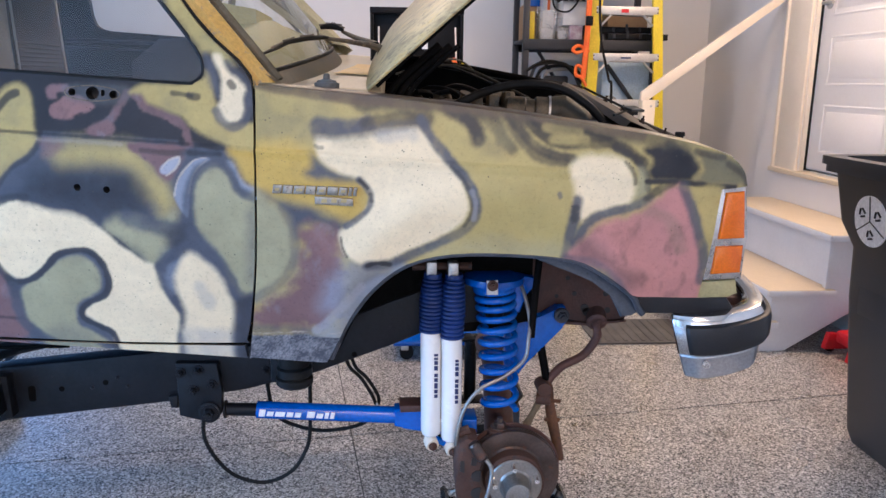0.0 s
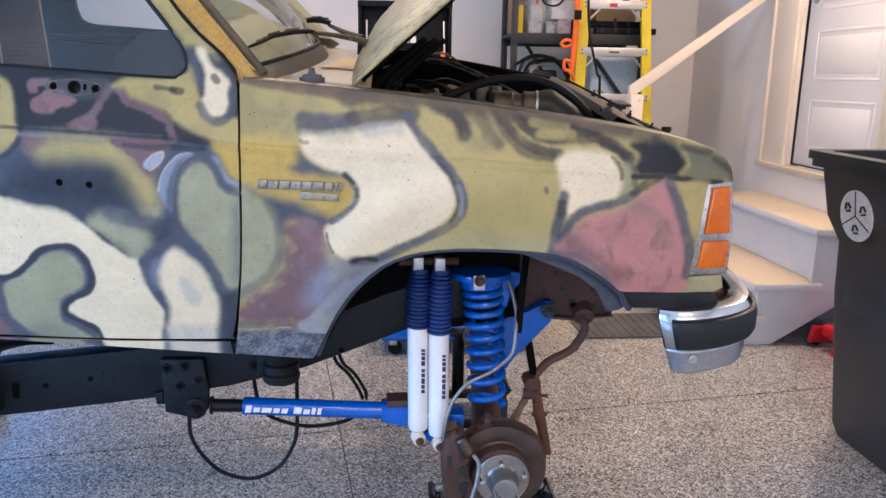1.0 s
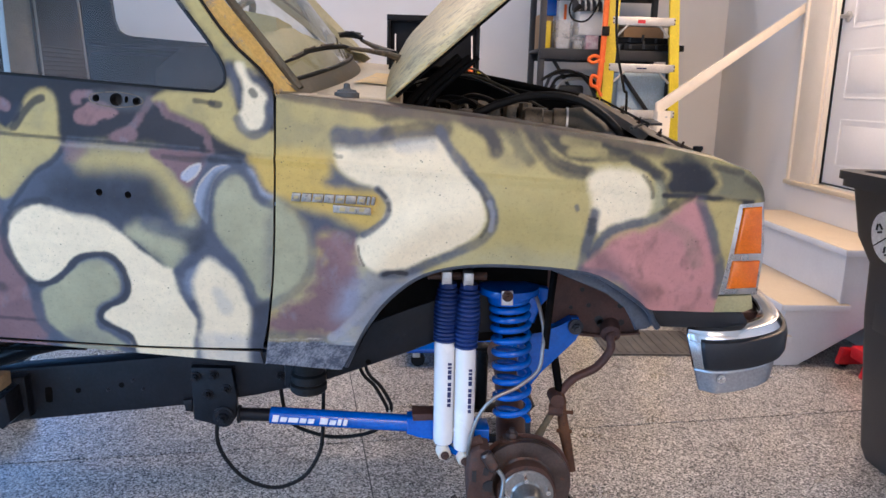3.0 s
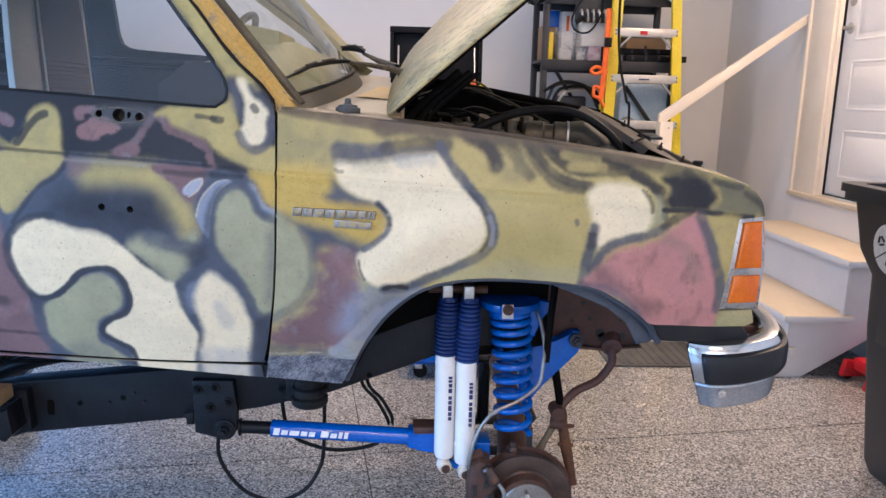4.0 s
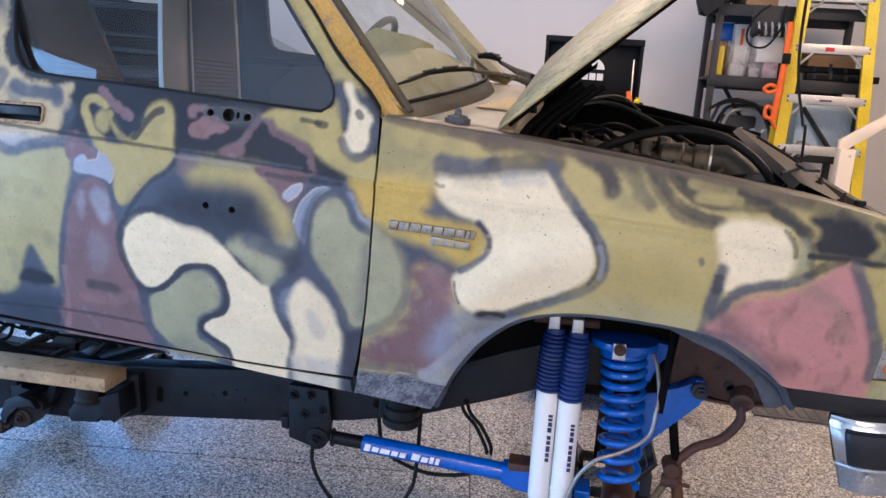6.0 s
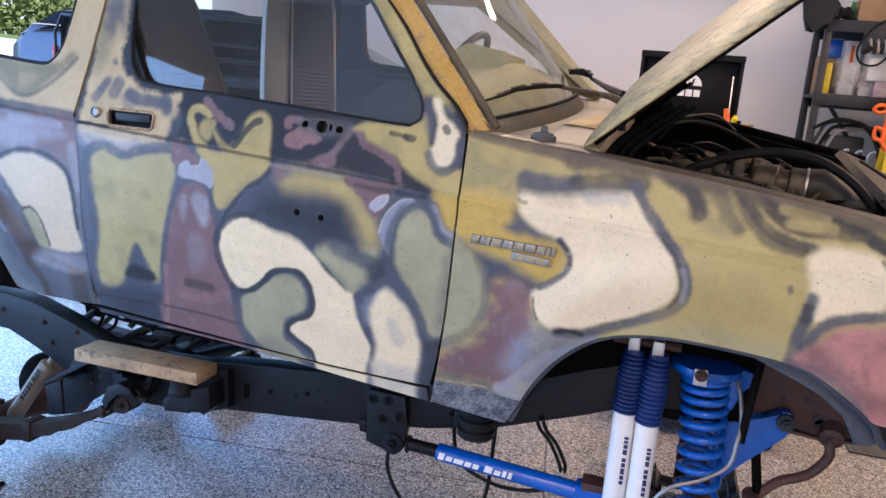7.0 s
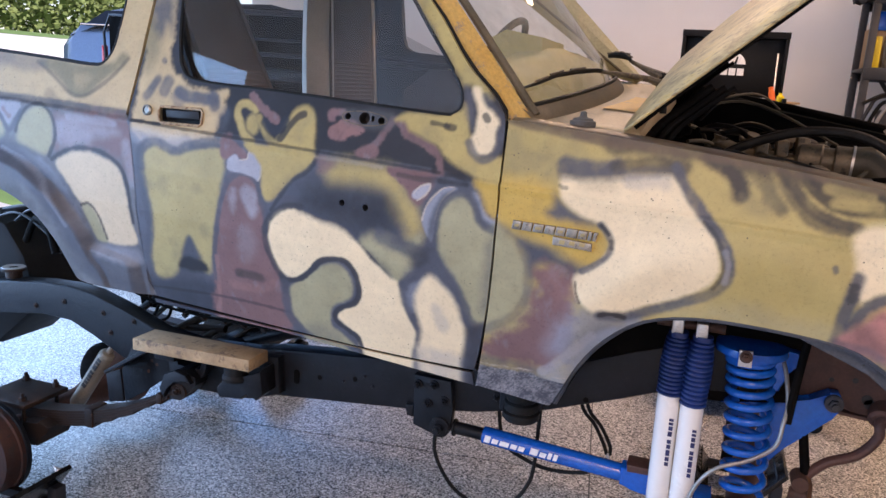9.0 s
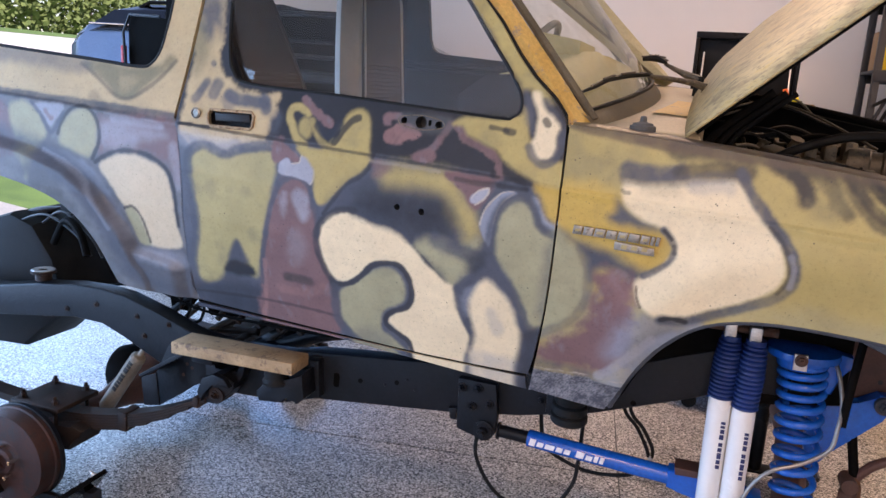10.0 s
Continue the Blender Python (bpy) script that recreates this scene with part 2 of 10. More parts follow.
M_SHELF = surface("dark_grey_steel", (0.022, 0.024, 0.03), (0.034, 0.037, 0.045), 0.5, 0.2, scale=6, fine=120, bumps=0.1)
M_CHEST = surface("gloss_black_steel", (0.008, 0.008, 0.009), (0.011, 0.011, 0.012), 0.3, scale=5, fine=120, bumps=0.03, spec=0.12)
M_RED = surface("red_enamel", (0.5, 0.008, 0.012), (0.62, 0.014, 0.018), 0.3, scale=6, fine=90, bumps=0.06)
M_BIN = surface("dark_bin_plastic", (0.027, 0.027, 0.029), (0.038, 0.038, 0.041), 0.42, scale=6, fine=180, bumps=0.22)
M_STICKER = surface("white_sticker", (0.74, 0.74, 0.74), (0.8, 0.8, 0.8), 0.5, scale=6, fine=90, bumps=0.02)
M_INK = surface("navy_ink", (0.015, 0.02, 0.09), (0.02, 0.028, 0.11), 0.5, scale=9, fine=90, bumps=0.0)
M_DIAMOND = surface("gloss_black_tread_plate", (0.006, 0.006, 0.007), (0.011, 0.011, 0.012), 0.17, scale=7, fine=140, bumps=0.08, spec=0.5)
M_SEATBELT = surface("faded_rose_webbing", (0.22, 0.165, 0.16), (0.3, 0.23, 0.22), 0.85, scale=9, fine=240, bumps=0.2)
M_SATIN = surface("satin_bumper_metal", (0.40, 0.40, 0.41), (0.5, 0.5, 0.505), 0.42, 0.85, scale=6, fine=150, bumps=0.05, spots=(0.25, 0.25, 0.26), spot_at=0.7)
M_ORANGERUST = surface("orange_rusted_steel", (0.08, 0.034, 0.015), (0.15, 0.065, 0.027), 0.75, 0.15, scale=16, fine=150, bumps=0.4, spots=(0.05, 0.03, 0.02), spot_at=0.6)
M_BLACK_INK = surface("black_ink", (0.015, 0.015, 0.016), (0.02, 0.02, 0.021), 0.5, scale=9, fine=90, bumps=0.0)
M_MAT = surface("grey_floor_mat", (0.09, 0.085, 0.08), (0.14, 0.13, 0.12), 0.9, scale=7, fine=180, bumps=0.4)
M_CLEAR = glass("clear_bin_plastic", (0.95, 0.96, 0.97), 0.12, 0.22, (0.85, 0.87, 0.9))
M_BLUEWALL = surface("pale_blue_plastic", (0.42, 0.56, 0.72), (0.5, 0.63, 0.78), 0.5, scale=5, fine=90, bumps=0.05)
M_WINDSHIELD = glass("dusty_windshield", (0.98, 0.99, 0.96), 0.03, 0.17, (0.78, 0.75, 0.58))
# blue tint in the dust stands for bluish haze and reflections
M_SIDEGLASS = glass("dusty_hazed_side_glass", (0.93, 0.94, 0.95), 0.012, 0.018, (0.6, 0.66, 0.74), 1.75)
# car paint turned pale blue to stand for reflected sky
M_CARSKY = surface("sky_tinted_car_paint", (0.3, 0.43, 0.62), (0.34, 0.48, 0.67), 0.14, 0.45, scale=3, fine=200, bumps=0.0)
M_CARGLASS = surface("black_car_glass", (0.005, 0.006, 0.007), (0.007, 0.008, 0.009), 0.06, scale=3, fine=100, bumps=0.0)
M_CONCRETE = surface("pale_concrete", (0.52, 0.5, 0.47), (0.62, 0.6, 0.57), 0.85, scale=1.5, fine=60, bumps=0.2)
M_GRASS = surface("lawn", (0.07, 0.13, 0.03), (0.11, 0.19, 0.045), 0.9, scale=2, fine=60, bumps=0.5)
M_LEAF = surface("foliage", (0.08, 0.12, 0.025), (0.16, 0.2, 0.05), 0.8, scale=4, fine=40, bumps=0.3)
M_BARK = surface("bark", (0.12, 0.09, 0.07), (0.22, 0.18, 0.14), 0.9, scale=8, fine=60, bumps=0.6)
M_DULLYEL = surface("dull_ochre_inlay", (0.3, 0.24, 0.1), (0.38, 0.3, 0.13), 0.5, scale=20)
M_TUBE = glowing("lit_tube", (1.0, 0.93, 0.84), 4.0)

M_DULLSTEEL = surface("dull_undercoat_steel", (0.022, 0.02, 0.02), (0.06, 0.052, 0.048), 0.55, 0.2, scale=14, fine=120, bumps=0.35, spots=(0.09, 0.05, 0.035), spot_at=0.64, spec=0.35)
M_LIP = surface("slate_arch_paint", (0.036, 0.043, 0.058), (0.062, 0.072, 0.092), 0.5, scale=20, fine=160, bumps=0.12, spots=(0.02, 0.02, 0.022), spot_at=0.66)
M_VALANCE = surface("olive_filler_paint", (0.3, 0.26, 0.12), (0.4, 0.34, 0.16), 0.5, scale=16, fine=140, bumps=0.1, spots=(0.14, 0.13, 0.08), spot_at=0.66)

# ---- building helpers ----


def thing(name, label, category, m=None, group="", kind=""):
    ob = new(name)
    if m is not None:
        ob.matrix_world = m
    return tagged(ob, label, category, group, kind)


def part(name, bm, material, parent=None, label="", smooth=30):
    bmesh.ops.recalc_face_normals(bm, faces=bm.faces)
    me = bpy.data.meshes.new(name)
    bm.to_mesh(me)
    bm.free()
    me.materials.append(material)
    if smooth:
        me.shade_smooth()
        me.set_sharp_from_angle(angle=radians(smooth))
    ob = new(name, me)
    ob.parent = parent
    return tagged(ob, label)


def solo(name, bm, material, label, category, group="", kind="", smooth=30):
    return tagged(part(name, bm, material, None, "", smooth), label, category, group, kind)


def box(bm, x0, x1, y0, y1, z0, z1, bevel=0.0, m=None):
    vs = [bm.verts.new((x, y, z)) for x in (x0, x1) for y in (y0, y1) for z in (z0, z1)]
    fs = [bm.faces.new([vs[i] for i in q]) for q in ((0, 1, 3, 2), (4, 6, 7, 5), (0, 4, 5, 1), (2, 3, 7, 6), (0, 2, 6, 4), (1, 5, 7, 3))]
    if bevel:
        es = list({e for f in fs for e in f.edges})
        r = bmesh.ops.bevel(bm, geom=es, offset=bevel, segments=2, affect="EDGES", profile=0.5)
        vs = list({v for f in r["faces"] for v in f.verts} | {v for v in vs if v.is_valid})
    if m is not None:
        bmesh.ops.transform(bm, matrix=m, verts=[v for v in vs if v.is_valid])
    return bm


def cube_mesh(x0, x1, y0, y1, z0, z1, bevel=0.0, m=None):
    return box(bmesh.new(), x0, x1, y0, y1, z0, z1, bevel, m)


def spline(pts, n=8, closed=False):
    """Points along a smooth curve through pts."""
    p = [Vector(a) for a in pts]
    out, k = [], len(p)
    for i in range(k if closed else k - 1):
        a, b, c, d = (p[(i + j) % k] if closed else p[min(max(i + j, 0), k - 1)] for j in (-1, 0, 1, 2))
        for s in range(n):
            t = s / n
            out.append(0.5 * (2 * b + (c - a) * t + (2 * a - 5 * b + 4 * c - d) * t * t + (3 * b - a - 3 * c + d) * t ** 3))
    if not closed:
        out.append(p[-1])
    return out


def sweep(bm, pts, r, n=10, closed=False):
    """A round tube along pts; r is a radius or one for each point."""
    pts = [Vector(p) for p in pts]
    k = len(pts)
    rings, side = [], None
    for i, p in enumerate(pts):
        t = (pts[(i + 1) % k] - pts[i - 1]) if closed else (pts[min(i + 1, k - 1)] - pts[max(i - 1, 0)])
        t.normalize()
        if side is None:
            side = t.orthogonal().normalized()
        side = (side - t * side.dot(t)).normalized()
        up = t.cross(side)
        rr = r[i] if isinstance(r, (list, tuple)) else r
        rings.append([bm.verts.new(p + (side * math.cos(a) + up * math.sin(a)) * rr) for a in (2 * math.pi * j / n for j in range(n))])
    for i in range(k if closed else k - 1):
        a, b = rings[i], rings[(i + 1) % k]
        for j in range(n):
            bm.faces.new((a[j], a[(j + 1) % n], b[(j + 1) % n], b[j]))
    if not closed:
        bm.faces.new(rings[0][::-1])
        bm.faces.new(rings[-1])
    return bm


def tube(pts, r, n=10, smooth=0, closed=False):
    return sweep(bmesh.new(), spline(pts, smooth, closed) if smooth else pts, r, n, closed)


def rod(bm, a, b, r, r2=None, n=20):
    return sweep(bm, [a, b], [r, r if r2 is None else r2], n)


def lathe(bm, profile, m, n=28, closed=False):
    """Turns (radius, height) pairs round m's z axis."""
    rings = [[bm.verts.new(m @ Vector((r * math.cos(2 * math.pi * j / n), r * math.sin(2 * math.pi * j / n), h))) for j in range(n)] for r, h in profile]
    for a, b in zip(rings, rings[1:]):
        for j in range(n):
            bm.faces.new((a[j], a[(j + 1) % n], b[(j + 1) % n], b[j]))
    bm.faces.new(rings[0][::-1])
    bm.faces.new(rings[-1])
    return bm


def along(a, b):
    """A pose at a whose z axis points to b."""
    d = Vector(b) - Vector(a)
    return Matrix.Translation(a) @ d.to_track_quat("Z", "Y").to_matrix().to_4x4()


def plate(bm, outline, y0, y1, bevel=0.0):
    """A plate with an (x, z) outline, from y0 to y1."""
    a = [bm.verts.new((x, y0, z)) for x, z in outline]
    b = [bm.verts.new((x, y1, z)) for x, z in outline]
    k = len(a)
    f1, f2 = bm.faces.new(a), bm.faces.new(b[::-1])
    for i in range(k):
        bm.faces.new((a[i], b[i], b[(i + 1) % k], a[(i + 1) % k]))
    if bevel:
        bmesh.ops.bevel(bm, geom=list(set(f1.edges) | set(f2.edges)), offset=bevel, segments=2, affect="EDGES", profile=0.5)
    return bm


def loft_rect(bm, rows):
    """A box section through rows of (x, y0, y1, z0, z1)."""
    rings = [[bm.verts.new((x, y, z)) for y, z in ((y0, z0), (y1, z0), (y1, z1), (y0, z1))] for x, y0, y1, z0, z1 in rows]
    for a, b in zip(rings, rings[1:]):
        for j in range(4):
            bm.faces.new((a[j], a[(j + 1) % 4], b[(j + 1) % 4], b[j]))
    bm.faces.new(rings[0][::-1])
    bm.faces.new(rings[-1])
    return bm


def bolt(parent, at, r=0.011, axis=(0, -1, 0), h=0.012, name="bolt", material=None):
    a = Vector(at)
    m = along(a, a + Vector(axis))
    bm = bmesh.new()
    lathe(bm, [(r * 1.5, -0.002), (r * 1.5, 0.003)], m, 14)
    lathe(bm, [(r, 0.003), (r, h * 0.85), (r * 0.85, h)], m, 6)
    rod(bm, m @ Vector((0, 0, h * 0.9)), m @ Vector((0, 0, h * 1.7)), r * 0.5, n=10)
    return part(name, bm, material or M_FRAME, parent, smooth=25)


# ---- garage ----
def slab(name, x0, x1, y0, y1, z0, z1, material, label="", category="", bevel=0.0, kind="structure", parent=None):
    ob = part(name, cube_mesh(x0, x1, y0, y1, z0, z1, bevel), material, parent)
    return tagged(ob, label, category, kind=kind if parent is None else "")


RETURN_X = 3.0
XR, YB, XO, ZC = 3.0, 4.75, -3.6, 3.1      # right wall, back wall, garage opening, ceiling
slab("floor_slab", XO - 0.25, XR + 0.3, -4.5, YB + 0.2, -0.3, -0.0035, M_BLACK_INK, "dark bed under the floor joints", "floor")
floor = thing("floor", "speckled grey flake epoxy garage floor with saw-cut joints", "floor", pose(0.16, 1.16, 0, 0, 0, 8.0), kind="structure")
JX, JY = (-6.0, 0.0, 6.0), (-8.0, 0.0, 8.0)
for i in range(2):
    for j in range(2):
        turn = floor.matrix_world
        poly = [turn @ Vector((x, y, 0)) for x, y in ((JX[i] + 0.0024, JY[j] + 0.0043), (JX[i + 1] - 0.0024, JY[j] + 0.0043), (JX[i + 1] - 0.0024, JY[j + 1] - 0.0043), (JX[i] + 0.0024, JY[j + 1] - 0.0043))]
        for axis, bound, sign in ((0, XO - 0.1, 1), (0, XR + 0.1, -1), (1, -4.4, 1), (1, YB + 0.1, -1)):
            cut = []
            for a, b in zip(poly, poly[1:] + poly[:1]):
                da, db = sign * (a[axis] - bound), sign * (b[axis] - bound)
                if da >= 0:
                    cut.append(a)
                if da * db < 0:
                    cut.append(a.lerp(b, da / (da - db)))
            poly = cut
        bm = bmesh.new()
        top = bm.faces.new([bm.verts.new(turn.inverted() @ p) for p in poly])
        low = bmesh.ops.extrude_face_region(bm, geom=[top])
        bmesh.ops.translate(bm, vec=(0, 0, -0.0032), verts=[v for v in low["geom"] if isinstance(v, bmesh.types.BMVert)])
        part("floor_panel", bm, M_FLOOR, floor)
slab("wall_back", XO - 0.2, XR + 0.2, YB, YB + 0.15, 0, ZC, M_WALL, "pale painted drywall behind the shelving", "wall")
# unseen wall; its window is added to let light onto the truck
wall_front = thing("wall_front", "pale painted drywall with an opening for the added window", "wall", kind="structure")
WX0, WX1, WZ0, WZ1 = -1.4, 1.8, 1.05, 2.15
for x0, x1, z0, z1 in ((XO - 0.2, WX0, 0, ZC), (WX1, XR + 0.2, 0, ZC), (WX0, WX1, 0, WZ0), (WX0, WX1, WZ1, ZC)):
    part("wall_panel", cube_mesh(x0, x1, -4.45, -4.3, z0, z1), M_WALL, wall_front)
added_window = thing("added_window", "assumed wide white-framed window, unseen, added to light the truck's near side", "window", kind="structure")
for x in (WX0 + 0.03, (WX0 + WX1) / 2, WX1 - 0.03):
    part("window_frame", cube_mesh(x - 0.03, x + 0.03, -4.42, -4.36, WZ0 + 0.05, WZ1 - 0.05, 0.004), M_TRIM, added_window)
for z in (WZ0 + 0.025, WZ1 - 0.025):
    part("window_frame", cube_mesh(WX0, WX1, -4.42, -4.36, z - 0.025, z + 0.025, 0.004), M_TRIM, added_window)
part("window_sill", cube_mesh(WX0 - 0.05, WX1 + 0.05, -4.36, -4.24, WZ0 - 0.03, WZ0, 0.005), M_TRIM, added_window)
wall_right = thing("wall_right", "pale painted drywall around the house door", "wall", kind="structure")
part("wall_panel", cube_mesh(XR, XR + 0.15, -4.3, 2.17, 0, ZC), M_WALL, wall_right)
part("wall_panel", cube_mesh(XR, XR + 0.15, 3.11, 4.28, 0, ZC), M_WALL, wall_right)
part("wall_panel", cube_mesh(XR, XR + 0.15, 2.17, 3.11, 0, 0.86), M_WALL, wall_right)
part("wall_panel", cube_mesh(XR, XR + 0.15, 2.17, 3.11, 2.9, ZC), M_WALL, wall_right)
part("wall_return", cube_mesh(RETURN_X, XR + 0.15, 4.28, YB, 0, ZC), M_WALL, wall_right)
slab("wall_left", XO - 0.2, XO, -4.3, -3.9, 0, ZC, M_WALL, "pale painted drywall beside the garage opening", "wall")
slab("lintel", XO - 0.2, XO, -3.9, YB, 2.35, ZC, M_WALL, "painted lintel over the garage opening", "wall")
slab("ceiling", XO - 0.2, XR + 0.3, -4.5, YB + 0.2, ZC, ZC + 0.12, M_CEIL, "white painted garage ceiling", "ceiling")

# house door, casing, sill
house_door = thing("door_1", "white panelled house door with a satin lever handle", "door", kind="structure")
part("door_leaf", cube_mesh(XR + 0.045, XR + 0.085, 2.19, 3.09, 0.885, 2.88, 0.002), M_DOOR, house_door)
for z0, z1 in ((1.0, 1.3), (1.42, 1.72), (1.84, 2.3), (2.42, 2.75)):
    for y0, y1 in ((2.31, 2.97),):
        bm = bmesh.new()
        for a, b, c, d in ((y0, y1, z0, z0 + 0.014), (y0, y1, z1 - 0.014, z1), (y0, y0 + 0.014, z0 + 0.014, z1 - 0.014), (y1 - 0.014, y1, z0 + 0.014, z1 - 0.014)):
            box(bm, XR + 0.0425, XR + 0.046, a, b, c, d, 0.0015)
        part("panel_moulding", bm, M_DOOR, house_door)
        part("raised_panel", cube_mesh(XR + 0.0432, XR + 0.0455, y0 + 0.04, y1 - 0.04, z0 + 0.04, z1 - 0.04, 0.0015), M_DOOR, house_door)
bm = bmesh.new()
lathe(bm, [(0.034, 0), (0.034, 0.008), (0.026, 0.014), (0.012, 0.016), (0.012, 0.05)], along((XR + 0.045, 3.02, 1.92), (XR - 1, 3.02, 1.92)), 24)
sweep(bm, spline([(XR - 0.005, 3.02, 1.92), (XR - 0.01, 2.98, 1.92), (XR - 0.01, 2.9, 1.915)], 5), 0.010, 12)
part("lever_handle", bm, M_ALU, house_door, "satin nickel lever handle")
bm = bmesh.new()
lathe(bm, [(0.03, 0), (0.03, 0.01), (0.018, 0.016)], along((XR + 0.045, 3.02, 2.08), (XR - 1, 3.02, 2.08)), 22)
part("deadbolt", bm, M_ALU, house_door, "satin nickel deadbolt")
casing = thing("door_casing", "cream painted door casing with a deep jamb", "trim", kind="structure")
for y0, y1 in ((3.11, 3.38), (2.06, 2.17)):
    part("casing_board", cube_mesh(XR - 0.02, XR, y0, y1, 0.86, 2.98, 0.004), M_TRIM, casing)
part("casing_edge", cube_mesh(XR - 0.034, XR, 3.381, 3.412, 0.86, 2.98, 0.005), M_TRIM, casing)
part("head_casing", cube_mesh(XR - 0.02, XR, 2.06, 3.41, 2.98, 3.08, 0.004), M_TRIM, casing)
part("jamb", cube_mesh(XR + 0.002, XR + 0.12, 3.092, 3.11, 0.87, 2.9, 0.002), M_TRIM, casing)
part("jamb", cube_mesh(XR + 0.002, XR + 0.12, 2.17, 2.188, 0.87, 2.9, 0.002), M_TRIM, casing)
for y0, y1 in ((3.087, 3.091), (2.189, 2.193)):
    part("weatherstrip", cube_mesh(XR + 0.03, XR + 0.06, y0, y1, 0.875, 2.9), M_RUBBER, casing)
part("weatherstrip", cube_mesh(XR + 0.03, XR + 0.06, 2.2, 3.08, 0.878, 0.884), M_RUBBER, casing)
part("door_sill", cube_mesh(XR - 0.045, XR + 0.14, 2.1, 3.42, 0.838, 0.868, 0.004), M_TREAD, casing, "worn wooden sill")

# stairs and handrail
stairs = thing("garage_stairs", "white painted wooden steps with cream treads", "stairs")
YS0, YS1 = 2.07, 3.4
for x0, x1, z in ((2.02, 2.4, 0.175), (2.33, 2.7, 0.35), (2.64, 2.995, 0.65)):
    part("tread", cube_mesh(x0, x1, YS0 - 0.025, YS1, z - 0.035, z, 0.004), M_TREAD, stairs, "cream painted tread")
    part("nosing", cube_mesh(x0 - 0.006, x0, YS0 - 0.025, YS1, z - 0.036, z - 0.004, 0.002), M_STAIR, stairs)
    part("tread_end", cube_mesh(x0, x1, YS0 - 0.031, YS0 - 0.0255, z - 0.036, z - 0.003, 0.002), M_STAIR, stairs)
for x0, z0, z1 in ((2.37, 0.176, 0.314), (2.68, 0.351, 0.614)):
    part("riser", cube_mesh(x0, x0 + 0.02, YS0 + 0.02, YS1, z0, z1), M_STAIR, stairs)
for y in (YS0, YS1 - 0.04):
    bm = plate(bmesh.new(), [(2.06, 0.0), (2.46, 0.0), (2.995, 0.33), (2.995, 0.614), (2.66, 0.614), (2.66, 0.314), (2.36, 0.314), (2.36, 0.139), (2.06, 0.139)], y, y + 0.038, 0.003)
    part("stringer", bm, M_STAIR, stairs)
part("corner_block", cube_mesh(2.645, 2.665, YS0 - 0.012, YS0 - 0.001, 0.352, 0.612, 0.002), M_STAIR, stairs)
handrail = thing("handrail", "white painted handrail board on a square post", "handrail")
YH = 3.45
bm = plate(bmesh.new(), [(2.022, 1.30), (2.022, 1.362), (2.985, 2.047), (2.985, 1.987), (2.06, 1.30)], YH - 0.02, YH + 0.02, 0.003)
part("rail", bm, M_TRIM, handrail)
part("post", cube_mesh(2.026, 2.115, YH - 0.045, YH + 0.045, 0, 1.31, 0.003), M_TRIM, handrail)
bolt(handrail, (2.085, YH - 0.046, 1.27), 0.005, h=0.004, name="screw_head", material=M_ALU)

# ceiling tube lights; the one at (2.5, 2.0) is added to brighten the steps
for x, y, watts in ((0.6, -3.1, 44), (2.5, 2.0, 32), (-0.1, 2.75, 22)):
    fixture = thing("ceiling_light", "white ceiling fixture with a lit tube, out of view", "ceiling light", pose(x, y, ZC), group="ceiling tube lights")
    part("housing", cube_mesh(-0.62, 0.62, -0.08, 0.08, -0.05, -0.002, 0.006), M_CEIL, fixture)
    part("tube", tube([(-0.58, 0, -0.07), (0.58, 0, -0.07)], 0.016, 12), M_TUBE, fixture, "lit white tube")
    lamp("tube_light", "AREA", pose(x, y, ZC - 0.1), watts * 1.04, (1.0, 0.665, 0.375), 1.2, 0.2)

# ---- truck body ----
def crease(x):
    """Height of the body's shoulder line: the body sits nose down."""
    return 1.267 - 0.066 * x


H_STEPS = (-0.62, -0.53, -0.37, -0.24, -0.12, -0.02, -0.005, 0.003, 0.12, 0.22, 0.49)
Y_STEPS = (0.115, 0.09, 0.045, 0.014, 0.0, -0.0015, -0.0045, 0.0015, 0.027, 0.05, 0.135)


REAR_ARCH = [(-1.235, 0.8), (-1.235, 0.848), (-1.255, 0.87), (-1.29, 0.965), (-1.34, 1.035), (-1.41, 1.085), (-1.52, 1.12), (-1.7, 1.15), (-1.9, 1.165), (-2.15, 1.15), (-2.3, 1.08), (-2.38, 1.0)]


def side_y(x, z):
    """Depth of the body side: swell below the shoulder, tumblehome above, and the rounded nose."""
    h = z - crease(x)
    y = np.interp(h, H_STEPS, Y_STEPS)
    y = y + np.where(x > 0.95, (np.maximum(x - 0.95, 0) ** 2) * 0.55, 0)
    fl = np.hypot((x - 0.55), (z - 0.82) * 1.05)
    y = y - 0.012 * np.exp(-((fl - 0.36) / 0.055) ** 2) * (z > 0.8)
    shape = np.shape(y)
    fx, fz, fy = np.atleast_1d(np.asarray(x, float)).ravel(), np.atleast_1d(np.asarray(z, float)).ravel(), np.atleast_1d(np.asarray(y, float)).ravel().copy()
    at = (fx < -1.0) & (fz < 1.3)
    if at.any():
        # proud flare round the rear arch, running out into the rocker ridge
        d = line_distance(fx[at], fz[at], REAR_ARCH)
        s1 = np.clip((0.118 - d) / 0.034, 0, 1)
        s2 = np.clip((0.98 - 0.2 * (fx[at] + 1.2) - fz[at]) / 0.03, 0, 1) * np.clip((-1.0 - fx[at]) / 0.06, 0.3, 1)
        s = np.maximum(s1 * s1 * (3 - 2 * s1), 0.7 * s2 * s2 * (3 - 2 * s2))
        fy[at] -= 0.032 * s - 0.05 * np.clip(0.03 - d, 0, 1)
    return fy.reshape(shape)


def lean(y):
    """The body leans: its far side stands higher."""
    return 0.09 * y


